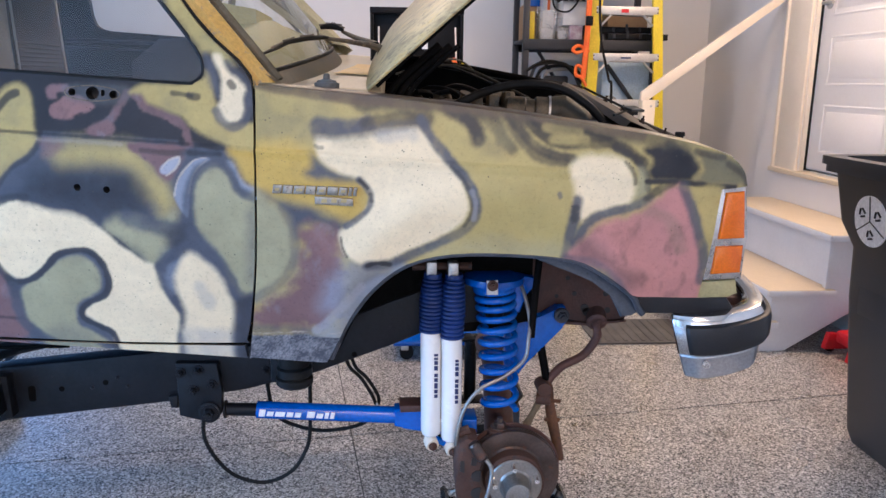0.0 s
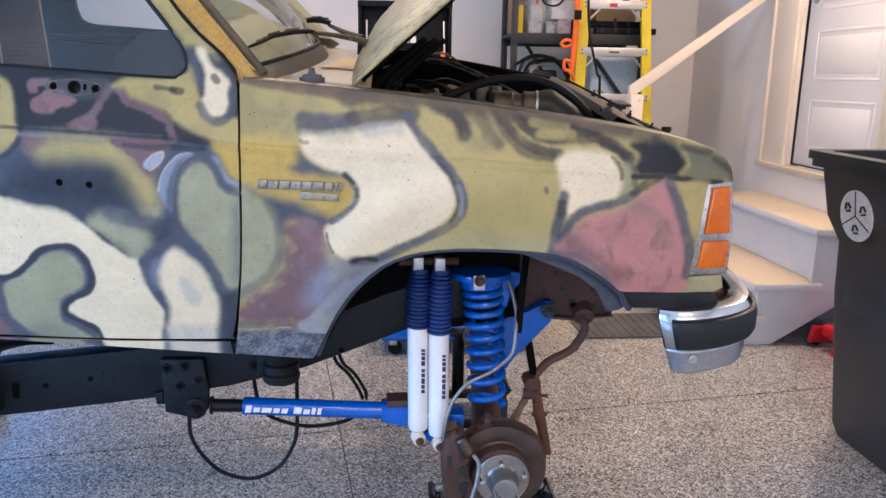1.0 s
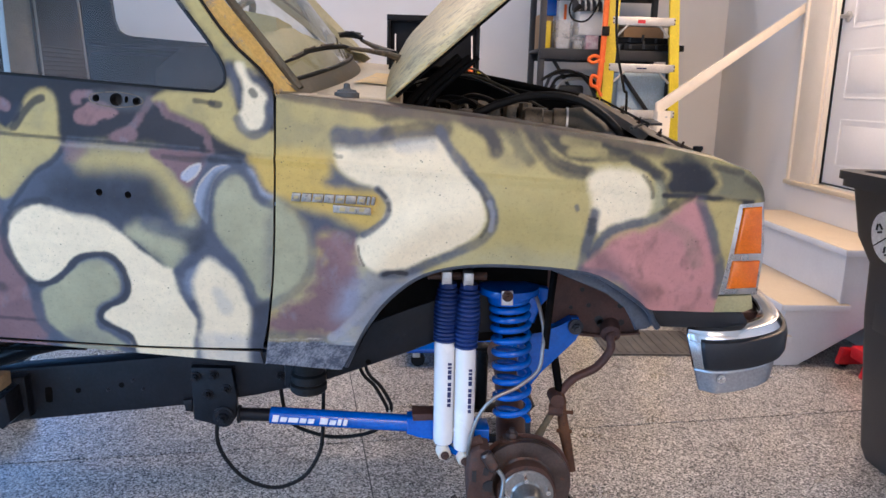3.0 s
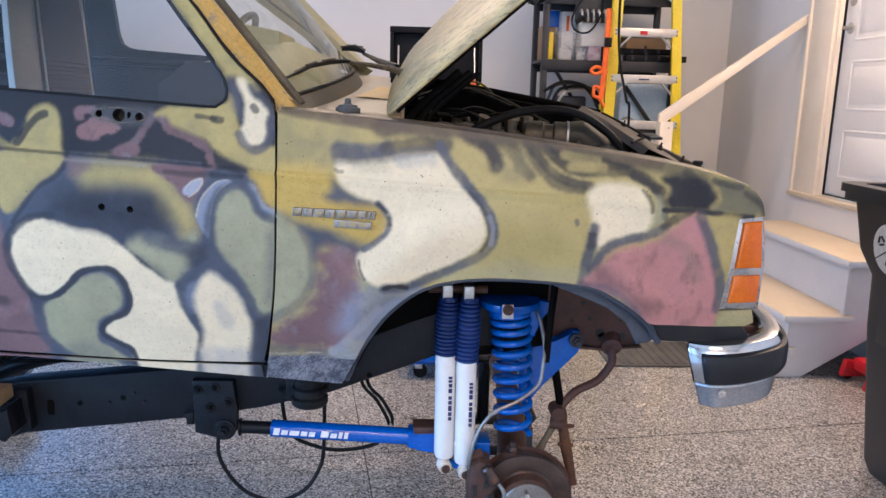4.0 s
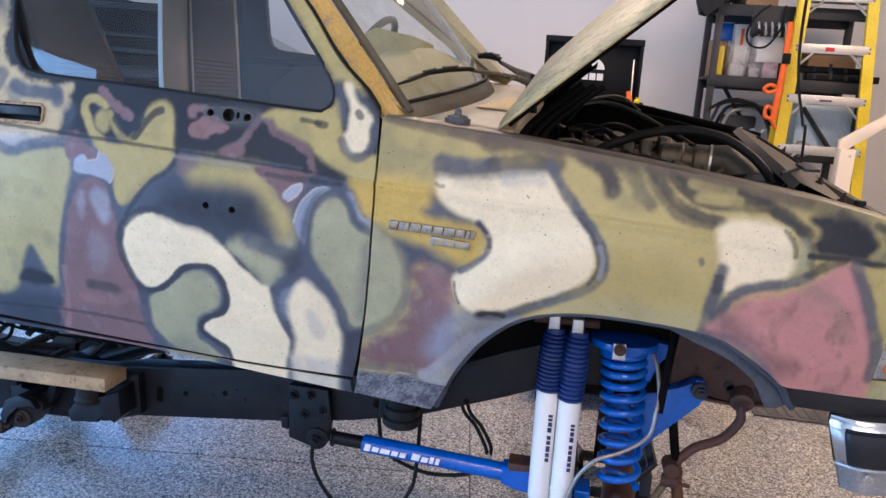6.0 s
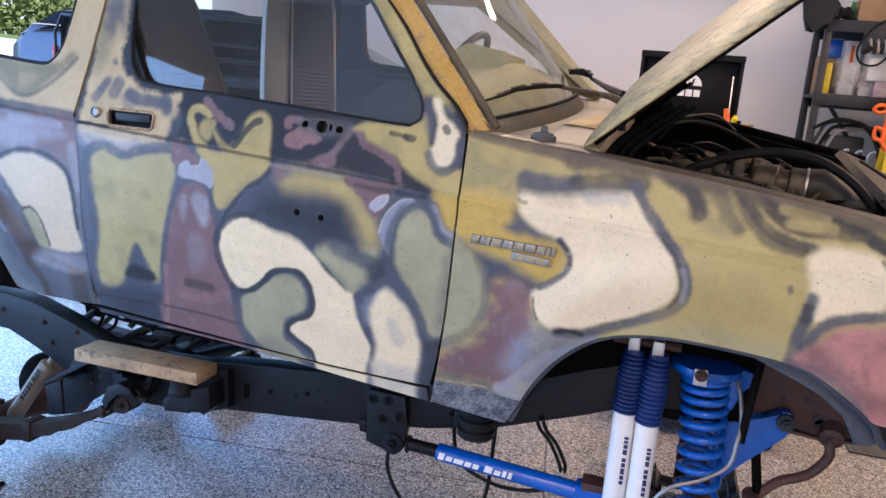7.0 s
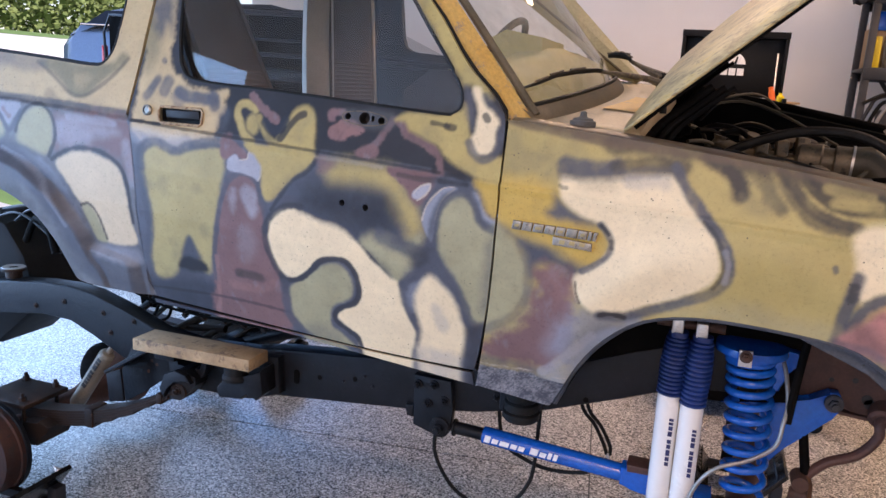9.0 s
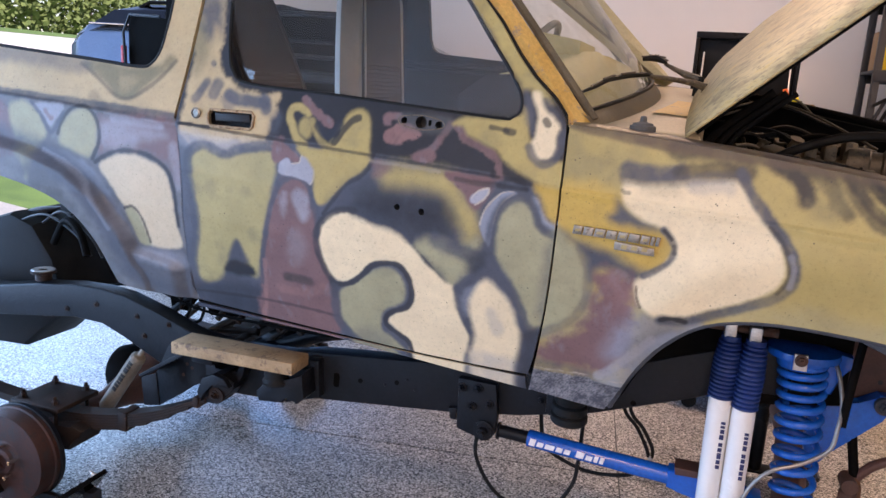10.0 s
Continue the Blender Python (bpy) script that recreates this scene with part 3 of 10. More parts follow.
def segs_distance(px, pz, poly):
    """Signed distance (inside positive) to a closed outline, and the nearest place on it."""
    a = np.array([(p[0], p[1]) for p in poly])
    b = np.roll(a, -1, 0)
    best, bx_, bz_ = np.full(px.shape, 1e9), np.zeros(px.shape), np.zeros(px.shape)
    inside = np.zeros(px.shape, bool)
    for (ax, az), (cx, cz) in zip(a, b):
        dx, dz = cx - ax, cz - az
        k = np.clip(((px - ax) * dx + (pz - az) * dz) / (dx * dx + dz * dz + 1e-12), 0, 1)
        qx, qz = ax + k * dx, az + k * dz
        d = np.hypot(px - qx, pz - qz)
        near = d < best
        best, bx_, bz_ = np.where(near, d, best), np.where(near, qx, bx_), np.where(near, qz, bz_)
        if az != cz:
            hit_ = ((az > pz) != (cz > pz)) & (px < (cx - ax) * (pz - az) / (cz - az) + ax)
            inside ^= hit_
    return np.where(inside, best, -best), bx_, bz_


def lattice(x, z, scale, seed):
    """Smooth random noise in 0..1 on a square lattice."""
    table = np.random.RandomState(seed).rand(64, 64)
    u, v = x * scale + 1000.0, z * scale + 1000.0
    iu, iv = np.floor(u).astype(int), np.floor(v).astype(int)
    fu, fv = u - iu, v - iv
    fu, fv = fu * fu * (3 - 2 * fu), fv * fv * (3 - 2 * fv)
    a, b = table[iu % 64, iv % 64], table[(iu + 1) % 64, iv % 64]
    c, d = table[iu % 64, (iv + 1) % 64], table[(iu + 1) % 64, (iv + 1) % 64]
    return (a * (1 - fu) + b * fu) * (1 - fv) + (c * (1 - fu) + d * fu) * fv


def cloud(x, z, scale, seed, octaves=4):
    """Cloudy noise, about -1..1."""
    out, amp = np.zeros(x.shape), 1.0
    for k in range(octaves):
        turn = 0.7 * k
        out += amp * (2 * lattice(x * math.cos(turn) - z * math.sin(turn), x * math.sin(turn) + z * math.cos(turn), scale * 2 ** k, seed + k) - 1)
        amp *= 0.55
    return out / 1.4


CREAM, BUFF, PALE = (0.72, 0.605, 0.395), (0.56, 0.47, 0.325), (0.5, 0.44, 0.36)
OLIVE, OLIVELIGHT, SAGE, SAGEFADE = (0.40, 0.317, 0.118), (0.375, 0.322, 0.145), (0.325, 0.31, 0.19), (0.33, 0.32, 0.21)
YELLOW, TAN, DULL, HAZE, BROWN = (0.48, 0.33, 0.078), (0.46, 0.35, 0.19), (0.165, 0.15, 0.085), (0.15, 0.145, 0.1), (0.1, 0.07, 0.05)
MAUVE, ROSE, PINK = (0.175, 0.105, 0.105), (0.27, 0.15, 0.14), (0.44, 0.205, 0.185)
DARK, SMOKE, NAVY, NAVYGREY = (0.017, 0.018, 0.023), (0.036, 0.034, 0.033), (0.02, 0.025, 0.038), (0.038, 0.043, 0.058)
SLATE, SLATEDARK, GREY, STEEL, SILVER, SCUFF = (0.068, 0.077, 0.1), (0.037, 0.04, 0.051), (0.1, 0.104, 0.112), (0.22, 0.245, 0.3), (0.31, 0.32, 0.365), (0.3, 0.3, 0.32)
LAYERS = []


def blot(panel, color, soft, strength, outline):
    """A sprayed area with a soft edge."""
    LAYERS.append((panel, color, None, soft, strength, [(p[0], p[1]) for p in spline([(x, z, 0) for x, z in outline], 4, True)]))


def spray(panel, color, width, soft, strength, line):
    """A sprayed line with a soft edge."""
    LAYERS.append((panel, color, width, soft, strength, [(p[0], p[1]) for p in spline([(x, z, 0) for x, z in line], 4)]))


def line_distance(px, pz, line):
    best = np.full(px.shape, 1e9)
    for (ax, az), (cx, cz) in zip(line, line[1:]):
        dx, dz = cx - ax, cz - az
        k = np.clip(((px - ax) * dx + (pz - az) * dz) / (dx * dx + dz * dz + 1e-12), 0, 1)
        best = np.minimum(best, np.hypot(px - ax - k * dx, pz - az - k * dz))
    return best


blot("f", HAZE, 0.03, 0.4, [(0.022, 1.385), (0.108, 1.386), (0.17, 1.356), (0.158, 1.3), (0.108, 1.288), (0.046, 1.287), (0.022, 1.306)])
blot("f", BROWN, 0.012, 0.85, [(0.028, 1.406), (0.158, 1.401), (0.258, 1.39), (0.34, 1.375), (0.327, 1.36), (0.258, 1.364), (0.158, 1.373), (0.084, 1.386)])
blot("f", YELLOW, 0.022, 1.0, [(0.015, 1.275), (0.158, 1.267), (0.159, 1.22), (0.207, 1.205), (0.259, 1.176), (0.259, 1.12), (0.217, 1.101), (0.167, 1.127), (0.08, 1.153), (0.012, 1.179)])
spray("f", OLIVE, 0.03, 0.02, 0.85, [(0.084, 1.367), (0.158, 1.348), (0.233, 1.337), (0.308, 1.341), (0.356, 1.348)])
spray("f", SMOKE, 0.022, 0.022, 0.8, [(0.258, 1.369), (0.321, 1.367), (0.378, 1.358), (0.397, 1.33)])
spray("f", SLATE, 0.02, 0.014, 0.95, [(0.162, 1.316), (0.189, 1.312), (0.233, 1.312), (0.27, 1.318)])
spray("f", SMOKE, 0.016, 0.014, 0.8, [(0.27, 1.32), (0.321, 1.331), (0.361, 1.333), (0.391, 1.325)])
blot("f", SLATE, 0.011, 0.95, [(0.148, 1.255), (0.176, 1.23), (0.207, 1.214), (0.242, 1.205), (0.237, 1.195), (0.194, 1.197), (0.156, 1.198), (0.132, 1.21), (0.145, 1.226)])
blot("f", SLATE, 0.014, 1.0, [(0.006, 1.179), (0.079, 1.147), (0.154, 1.127), (0.205, 1.101), (0.222, 1.096), (0.204, 1.066), (0.172, 1.088), (0.134, 1.093), (0.112, 1.083), (0.101, 1.063), (0.084, 1.117), (0.054, 1.149), (0.005, 1.162)])
blot("f", SAGEFADE, 0.02, 0.7, [(0.093, 1.036), (0.096, 0.98), (0.061, 0.936), (-0.001, 0.899), (0.066, 0.909), (0.118, 0.965), (0.118, 1.022)])
blot("f", MAUVE, 0.022, 1.0, [(0.118, 1.079), (0.153, 1.093), (0.191, 1.077), (0.207, 1.037), (0.209, 0.968), (0.215, 0.909), (0.185, 0.864), (0.142, 0.827), (0.06, 0.829), (-0.02, 0.842), (-0.016, 0.879), (0.026, 0.903), (0.081, 0.94), (0.11, 0.994), (0.116, 1.05)])
blot("f", ROSE, 0.03, 0.5, [(0.146, 1.083), (0.191, 1.07), (0.203, 1.024), (0.166, 1.002), (0.145, 1.05)])
blot("f", STEEL, 0.028, 0.75, [(0.218, 1.011), (0.268, 1.008), (0.333, 0.997), (0.32, 0.965), (0.253, 0.922), (0.199, 0.879), (0.152, 0.885), (0.172, 0.952), (0.208, 0.982)])
blot("f", GREY, 0.025, 0.75, [(0.254, 0.965), (0.359, 0.994), (0.266, 0.891), (0.217, 0.839), (0.21, 0.902)])
blot("f", SAGE, 0.009, 1.0, [(-0.007, 1.171), (0.054, 1.146), (0.084, 1.11), (0.098, 1.063), (0.092, 1.008), (0.069, 0.965), (0.034, 0.928), (-0.028, 0.899)])
spray("f", GREY, 0.01, 0.012, 0.6, [(0.079, 1.133), (0.097, 1.097), (0.103, 1.05), (0.095, 1.001), (0.076, 0.965), (0.041, 0.933), (-0.007, 0.906)])
blot("f", CREAM, 0.006, 1.0, [(0.153, 1.282), (0.158, 1.294), (0.195, 1.292), (0.258, 1.297), (0.321, 1.31), (0.378, 1.314), (0.397, 1.304), (0.416, 1.277), (0.441, 1.249), (0.463, 1.225), (0.482, 1.199), (0.495, 1.165), (0.498, 1.132), (0.486, 1.098), (0.45, 1.07), (0.405, 1.05), (0.359, 1.028), (0.333, 1.012), (0.291, 1.001), (0.255, 1.0), (0.226, 1.016), (0.21, 1.04), (0.206, 1.07), (0.22, 1.091), (0.25, 1.107), (0.272, 1.137), (0.276, 1.163), (0.263, 1.182), (0.244, 1.2), (0.207, 1.212), (0.176, 1.231), (0.158, 1.252)])
spray("f", SLATE, 0.008, 0.012, 0.55, [(0.158, 1.297), (0.208, 1.297), (0.27, 1.302), (0.334, 1.315), (0.384, 1.318)])
spray("f", STEEL, 0.01, 0.02, 0.35, [(0.302, 1.295), (0.333, 1.293), (0.372, 1.298)])
spray("f", SLATE, 0.011, 0.009, 0.95, [(0.391, 1.33), (0.416, 1.288), (0.448, 1.249), (0.473, 1.222), (0.499, 1.19), (0.515, 1.152), (0.514, 1.112), (0.492, 1.08), (0.447, 1.055), (0.395, 1.033), (0.355, 1.014), (0.322, 0.999), (0.268, 0.995)])
spray("f", DARK, 0.003, 0.006, 0.55, [(0.458, 1.227), (0.486, 1.199), (0.502, 1.165), (0.505, 1.121), (0.492, 1.091)])
spray("f", SILVER, 0.004, 0.007, 0.45, [(0.506, 1.171), (0.515, 1.143), (0.512, 1.107)])
spray("f", DARK, 0.007, 0.004, 0.9, [(0.268, 0.995), (0.291, 1.001), (0.32, 0.997)])
spray("f", SLATE, 0.007, 0.006, 0.9, [(0.251, 1.196), (0.27, 1.176), (0.278, 1.154), (0.269, 1.128), (0.246, 1.107), (0.22, 1.089)])
spray("f", DARK, 0.004, 0.003, 0.8, [(0.253, 1.195), (0.27, 1.178)])
spray("f", DARK, 0.006, 0.004, 0.6, [(0.277, 1.163), (0.279, 1.149)])
spray("f", DARK, 0.003, 0.003, 0.7, [(0.208, 1.064), (0.212, 1.037), (0.222, 1.017)])
spray("f", DARK, 0.004, 0.003, 0.5, [(0.155, 1.272), (0.16, 1.268), (0.17, 1.267)])
blot("f", SAGEFADE, 0.03, 0.55, [(0.425, 1.036), (0.53, 1.056), (0.636, 1.049), (0.729, 1.043), (0.732, 1.007), (0.544, 1.019), (0.412, 1.015)])
blot("f", HAZE, 0.02, 0.25, [(0.556, 1.056), (0.602, 1.07), (0.617, 1.035), (0.584, 1.027)])
spray("f", SMOKE, 0.016, 0.024, 0.65, [(0.391, 1.37), (0.461, 1.36), (0.538, 1.35), (0.629, 1.34), (0.721, 1.328), (0.826, 1.307), (0.933, 1.29), (1.001, 1.271)])
spray("f", SMOKE, 0.016, 0.02, 1.0, [(0.455, 1.361), (0.489, 1.336), (0.51, 1.314), (0.52, 1.286)])
spray("f", SMOKE, 0.014, 0.018, 0.75, [(0.525, 1.35), (0.561, 1.319), (0.579, 1.284), (0.596, 1.269)])
spray("f", SMOKE, 0.01, 0.013, 0.9, [(0.59, 1.343), (0.618, 1.31), (0.648, 1.276), (0.688, 1.255), (0.736, 1.247)])
blot("f", DARK, 0.012, 0.9, [(0.629, 1.34), (0.707, 1.324), (0.786, 1.312), (0.833, 1.298), (0.83, 1.284), (0.786, 1.288), (0.74, 1.297), (0.701, 1.298), (0.671, 1.307)])
spray("f", DARK, 0.013, 0.012, 0.9, [(0.626, 1.34), (0.652, 1.312), (0.684, 1.289), (0.727, 1.276), (0.78, 1.28), (0.833, 1.278), (0.877, 1.258), (0.906, 1.235)])
spray("f", OLIVE, 0.008, 0.009, 0.75, [(0.694, 1.289), (0.731, 1.285), (0.768, 1.289)])
spray("f", OLIVE, 0.01, 0.009, 0.6, [(0.679, 1.316), (0.72, 1.308), (0.753, 1.303)])
spray("f", SMOKE, 0.008, 0.014, 0.75, [(0.596, 1.316), (0.629, 1.275), (0.668, 1.247), (0.72, 1.237)])
spray("f", SMOKE, 0.008, 0.01, 1.0, [(0.839, 1.271), (0.886, 1.245), (0.91, 1.212), (0.915, 1.177)])
blot("f", SAGE, 0.01, 0.8, [(0.89, 1.222), (0.906, 1.216), (0.915, 1.184), (0.906, 1.155), (0.881, 1.139), (0.89, 1.164)])
blot("f", CREAM, 0.009, 1.0, [(0.736, 1.232), (0.753, 1.249), (0.793, 1.255), (0.839, 1.25), (0.866, 1.235), (0.88, 1.204), (0.886, 1.171), (0.87, 1.144), (0.83, 1.13), (0.789, 1.119), (0.765, 1.105), (0.752, 1.112), (0.748, 1.145), (0.745, 1.184), (0.735, 1.21)])
spray("f", DARK, 0.004, 0.006, 0.6, [(0.863, 1.238), (0.879, 1.219), (0.886, 1.19)])
spray("f", SLATE, 0.011, 0.009, 0.9, [(0.922, 1.155), (0.897, 1.142), (0.864, 1.13), (0.823, 1.121), (0.789, 1.108), (0.768, 1.086), (0.755, 1.051)])
spray("f", SLATE, 0.012, 0.01, 0.9, [(0.751, 1.152), (0.746, 1.119), (0.739, 1.079), (0.737, 1.022)])
spray("f", DARK, 0.009, 0.008, 0.6, [(0.748, 1.135), (0.744, 1.109)])
blot("f", DARK, 0.01, 1.0, [(0.906, 1.268), (0.957, 1.276), (1.008, 1.269), (1.035, 1.243), (1.042, 1.222), (1.026, 1.207), (1.014, 1.196), (0.958, 1.2), (0.931, 1.199), (0.917, 1.216), (0.926, 1.242)])
spray("f", DARK, 0.01, 0.014, 0.7, [(0.966, 1.28), (0.987, 1.258), (0.98, 1.223)])
blot("f", DULL, 0.012, 1.0, [(1.043, 1.261), (1.1, 1.25), (1.149, 1.236), (1.174, 1.207), (1.168, 1.184), (1.085, 1.185), (1.03, 1.189), (1.031, 1.204), (1.048, 1.222)])
spray("f", SMOKE, 0.007, 0.01, 0.9, [(1.035, 1.263), (1.074, 1.253), (1.103, 1.249)])
spray("f", SMOKE, 0.006, 0.012, 0.75, [(1.115, 1.234), (1.158, 1.205), (1.163, 1.188)])
spray("f", SMOKE, 0.007, 0.007, 1.0, [(0.913, 1.195), (0.985, 1.195), (1.056, 1.185), (1.13, 1.18)])
blot("f", PINK, 0.012, 1.0, [(0.772, 1.065), (0.797, 1.094), (0.838, 1.106), (0.885, 1.116), (0.924, 1.14), (0.955, 1.169), (0.976, 1.185), (0.998, 1.183), (1.018, 1.155), (1.038, 1.09), (1.062, 1.019), (1.076, 0.9), (1.022, 0.902), (0.891, 0.90), (0.849, 0.955), (0.812, 0.985), (0.735, 1.0), (0.74, 1.03)])
blot("f", SMOKE, 0.03, 0.6, [(0.845, 0.998), (0.884, 0.981), (0.914, 0.966), (0.906, 0.94), (0.865, 0.949)])
blot("f", SMOKE, 0.022, 0.55, [(0.756, 1.058), (0.793, 1.059), (0.844, 1.007), (0.806, 1.0), (0.765, 1.015)])
spray("f", HAZE, 0.01, 0.02, 0.4, [(0.925, 1.124), (0.974, 1.104), (1.009, 1.034)])
spray("f", SLATE, 0.012, 0.011, 0.85, [(1.001, 1.184), (1.028, 1.13), (1.053, 1.062), (1.072, 1.004), (1.071, 0.954)])
spray("f", SMOKE, 0.008, 0.012, 0.9, [(0.916, 1.157), (0.947, 1.177), (0.975, 1.192)])
blot("f", OLIVE, 0.008, 1.0, [(1.029, 1.176), (1.1, 1.18), (1.091, 1.102), (1.08, 1.061), (1.061, 1.089), (1.043, 1.141)])
spray("f", BROWN, 0.014, 0.012, 0.75, [(0.03, 1.405), (0.15, 1.385), (0.3, 1.37), (0.5, 1.358), (0.7, 1.335), (0.9, 1.30)])
spray("f", SLATE, 0.006, 0.004, 0.7, [(0.708, 1.166), (0.71, 1.16)])
spray("f", SLATE, 0.008, 0.01, 0.7, [(0.732, 1.012), (0.785, 1.004), (0.826, 0.986), (0.864, 0.946), (0.895, 0.905)])
blot("f", STEEL, 0.012, 0.8, [(0.135, 0.811), (0.185, 0.864), (0.253, 0.941), (0.333, 0.991), (0.353, 0.985), (0.266, 0.891), (0.194, 0.788), (0.134, 0.788)])
spray("f", GREY, 0.012, 0.016, 0.65, [(-0.02, 0.824), (0.06, 0.822), (0.13, 0.815)])
spray("f", SCUFF, 0.012, 0.01, 0.65, [(0.142, 0.823), (0.185, 0.864), (0.219, 0.901), (0.253, 0.941)])
blot("d", TAN, 0.008, 1.0, [(-0.987, 1.306), (-0.988, 1.335), (-0.984, 1.386), (-0.967, 1.503), (-0.983, 1.589), (-0.915, 1.708), (-0.888, 1.564), (-0.892, 1.513), (-0.871, 1.465), (-0.812, 1.426), (-0.746, 1.423), (-0.703, 1.421), (-0.709, 1.39), (-0.713, 1.362), (-0.721, 1.341), (-0.728, 1.312), (-0.712, 1.295), (-0.845, 1.274), (-0.879, 1.261), (-0.949, 1.275)])
blot("d", DULL, 0.02, 0.7, [(-0.984, 1.633), (-0.931, 1.562), (-0.94, 1.492), (-0.96, 1.46), (-0.986, 1.56)])
blot("d", SLATE, 0.018, 0.85, [(-0.989, 1.692), (-0.921, 1.693), (-0.893, 1.563), (-0.914, 1.577), (-0.928, 1.548), (-0.961, 1.59)])
blot("d", PALE, 0.016, 0.8, [(-0.982, 1.317), (-0.895, 1.312), (-0.794, 1.306), (-0.708, 1.304), (-0.716, 1.289), (-0.811, 1.281), (-0.862, 1.265), (-0.914, 1.272), (-0.975, 1.285)])
spray("d", STEEL, 0.016, 0.018, 0.6, [(-0.98, 1.292), (-0.957, 1.286), (-0.94, 1.27)])
spray("d", STEEL, 0.012, 0.018, 0.5, [(-0.94, 1.288), (-0.862, 1.277), (-0.811, 1.287)])
spray("d", SLATE, 0.01, 0.01, 0.85, [(-0.921, 1.44), (-0.935, 1.418), (-0.949, 1.397)])
spray("d", SLATE, 0.02, 0.01, 0.85, [(-0.887, 1.435), (-0.897, 1.412)])
spray("d", SLATE, 0.018, 0.01, 0.9, [(-0.851, 1.412), (-0.825, 1.402), (-0.792, 1.401), (-0.745, 1.396)])
spray("d", SLATE, 0.02, 0.01, 0.8, [(-0.746, 1.402), (-0.739, 1.385)])
spray("d", SLATE, 0.005, 0.006, 0.7, [(-0.909, 1.488), (-0.906, 1.486)])
spray("d", SLATE, 0.016, 0.014, 0.55, [(-0.858, 1.397), (-0.846, 1.378)])
spray("d", SLATE, 0.014, 0.014, 0.6, [(-0.706, 1.37), (-0.711, 1.337)])
# dark line on the shoulder crease, its shade drawn as paint
spray("d", DARK, 0.005, 0.003, 0.9, [(-0.986, 1.331), (-0.939, 1.329), (-0.897, 1.327)])
blot("d", OLIVELIGHT, 0.008, 1.0, [(-0.958, 1.242), (-0.94, 1.264), (-0.914, 1.274), (-0.879, 1.262), (-0.845, 1.258), (-0.795, 1.273), (-0.737, 1.286), (-0.706, 1.28), (-0.701, 1.237), (-0.717, 1.163), (-0.745, 1.069), (-0.765, 0.986), (-0.782, 0.934), (-0.806, 0.947), (-0.818, 1.011), (-0.832, 1.034), (-0.856, 0.998), (-0.885, 0.935), (-0.915, 0.903), (-0.955, 0.893), (-0.977, 0.921), (-0.965, 0.991), (-0.946, 1.059), (-0.948, 1.137), (-0.96, 1.197)])
spray("d", SLATE, 0.014, 0.01, 0.85, [(-0.962, 1.212), (-0.962, 1.248), (-0.94, 1.272), (-0.914, 1.281), (-0.879, 1.27), (-0.849, 1.262), (-0.803, 1.278), (-0.745, 1.291), (-0.709, 1.291)])
spray("d", SLATE, 0.012, 0.011, 0.6, [(-0.966, 1.212), (-0.956, 1.136), (-0.954, 1.058), (-0.98, 0.972), (-0.989, 0.902)])
blot("d", SLATE, 0.008, 0.9, [(-0.86, 0.969), (-0.851, 1.007), (-0.832, 1.034), (-0.818, 1.011), (-0.803, 0.971)])
blot("d", DARK, 0.009, 1.0, [(-0.873, 0.961), (-0.847, 0.975), (-0.795, 0.964), (-0.791, 0.935), (-0.881, 0.934)])
blot("d", NAVY, 0.02, 0.7, [(-1.001, 0.884), (-0.76, 0.904), (-0.776, 0.811), (-0.905, 0.813), (-1.02, 0.841)])
blot("d", MAUVE, 0.009, 1.0, [(-0.699, 1.194), (-0.679, 1.215), (-0.647, 1.219), (-0.615, 1.208), (-0.596, 1.176), (-0.586, 1.104), (-0.573, 1.045), (-0.563, 0.984), (-0.544, 0.923), (-0.545, 0.805), (-0.781, 0.805), (-0.767, 0.92), (-0.746, 1.021), (-0.732, 1.086), (-0.714, 1.148)])
spray("d", SLATE, 0.007, 0.006, 0.85, [(-0.687, 1.202), (-0.714, 1.148), (-0.736, 1.07), (-0.758, 0.987), (-0.761, 0.921)])
spray("d", SLATE, 0.009, 0.007, 0.85, [(-0.691, 1.203), (-0.655, 1.224), (-0.615, 1.217), (-0.594, 1.188)])
spray("d", SLATE, 0.012, 0.01, 0.8, [(-0.594, 1.188), (-0.582, 1.119), (-0.571, 1.061), (-0.554, 0.994), (-0.533, 0.949)])
spray("d", ROSE, 0.006, 0.006, 0.6, [(-0.751, 0.988), (-0.76, 0.887), (-0.779, 0.814)])
spray("d", ROSE, 0.012, 0.012, 0.45, [(-0.706, 0.913), (-0.637, 0.911), (-0.576, 0.934)])
blot("d", SILVER, 0.01, 0.75, [(-0.655, 1.177), (-0.631, 1.192), (-0.607, 1.175), (-0.607, 1.131), (-0.626, 1.111), (-0.646, 1.141)])
blot("d", SILVER, 0.011, 0.55, [(-0.68, 1.178), (-0.669, 1.175), (-0.678, 1.115), (-0.69, 1.133)])
blot("d", SILVER, 0.02, 0.3, [(-0.67, 1.063), (-0.635, 1.083), (-0.614, 1.04), (-0.645, 0.988), (-0.674, 1.0)])
spray("d", SMOKE, 0.012, 0.013, 0.85, [(-0.687, 0.949), (-0.65, 0.947), (-0.62, 0.945)])
spray("d", DARK, 0.003, 0.005, 0.6, [(-1.006, 0.861), (-0.766, 0.869), (-0.61, 0.862), (-0.543, 0.857)])
blot("d", MAUVE, 0.006, 1.0, [(-0.706, 1.31), (-0.68, 1.318), (-0.661, 1.297), (-0.637, 1.281), (-0.633, 1.261), (-0.646, 1.256), (-0.67, 1.272), (-0.687, 1.256), (-0.708, 1.261)])
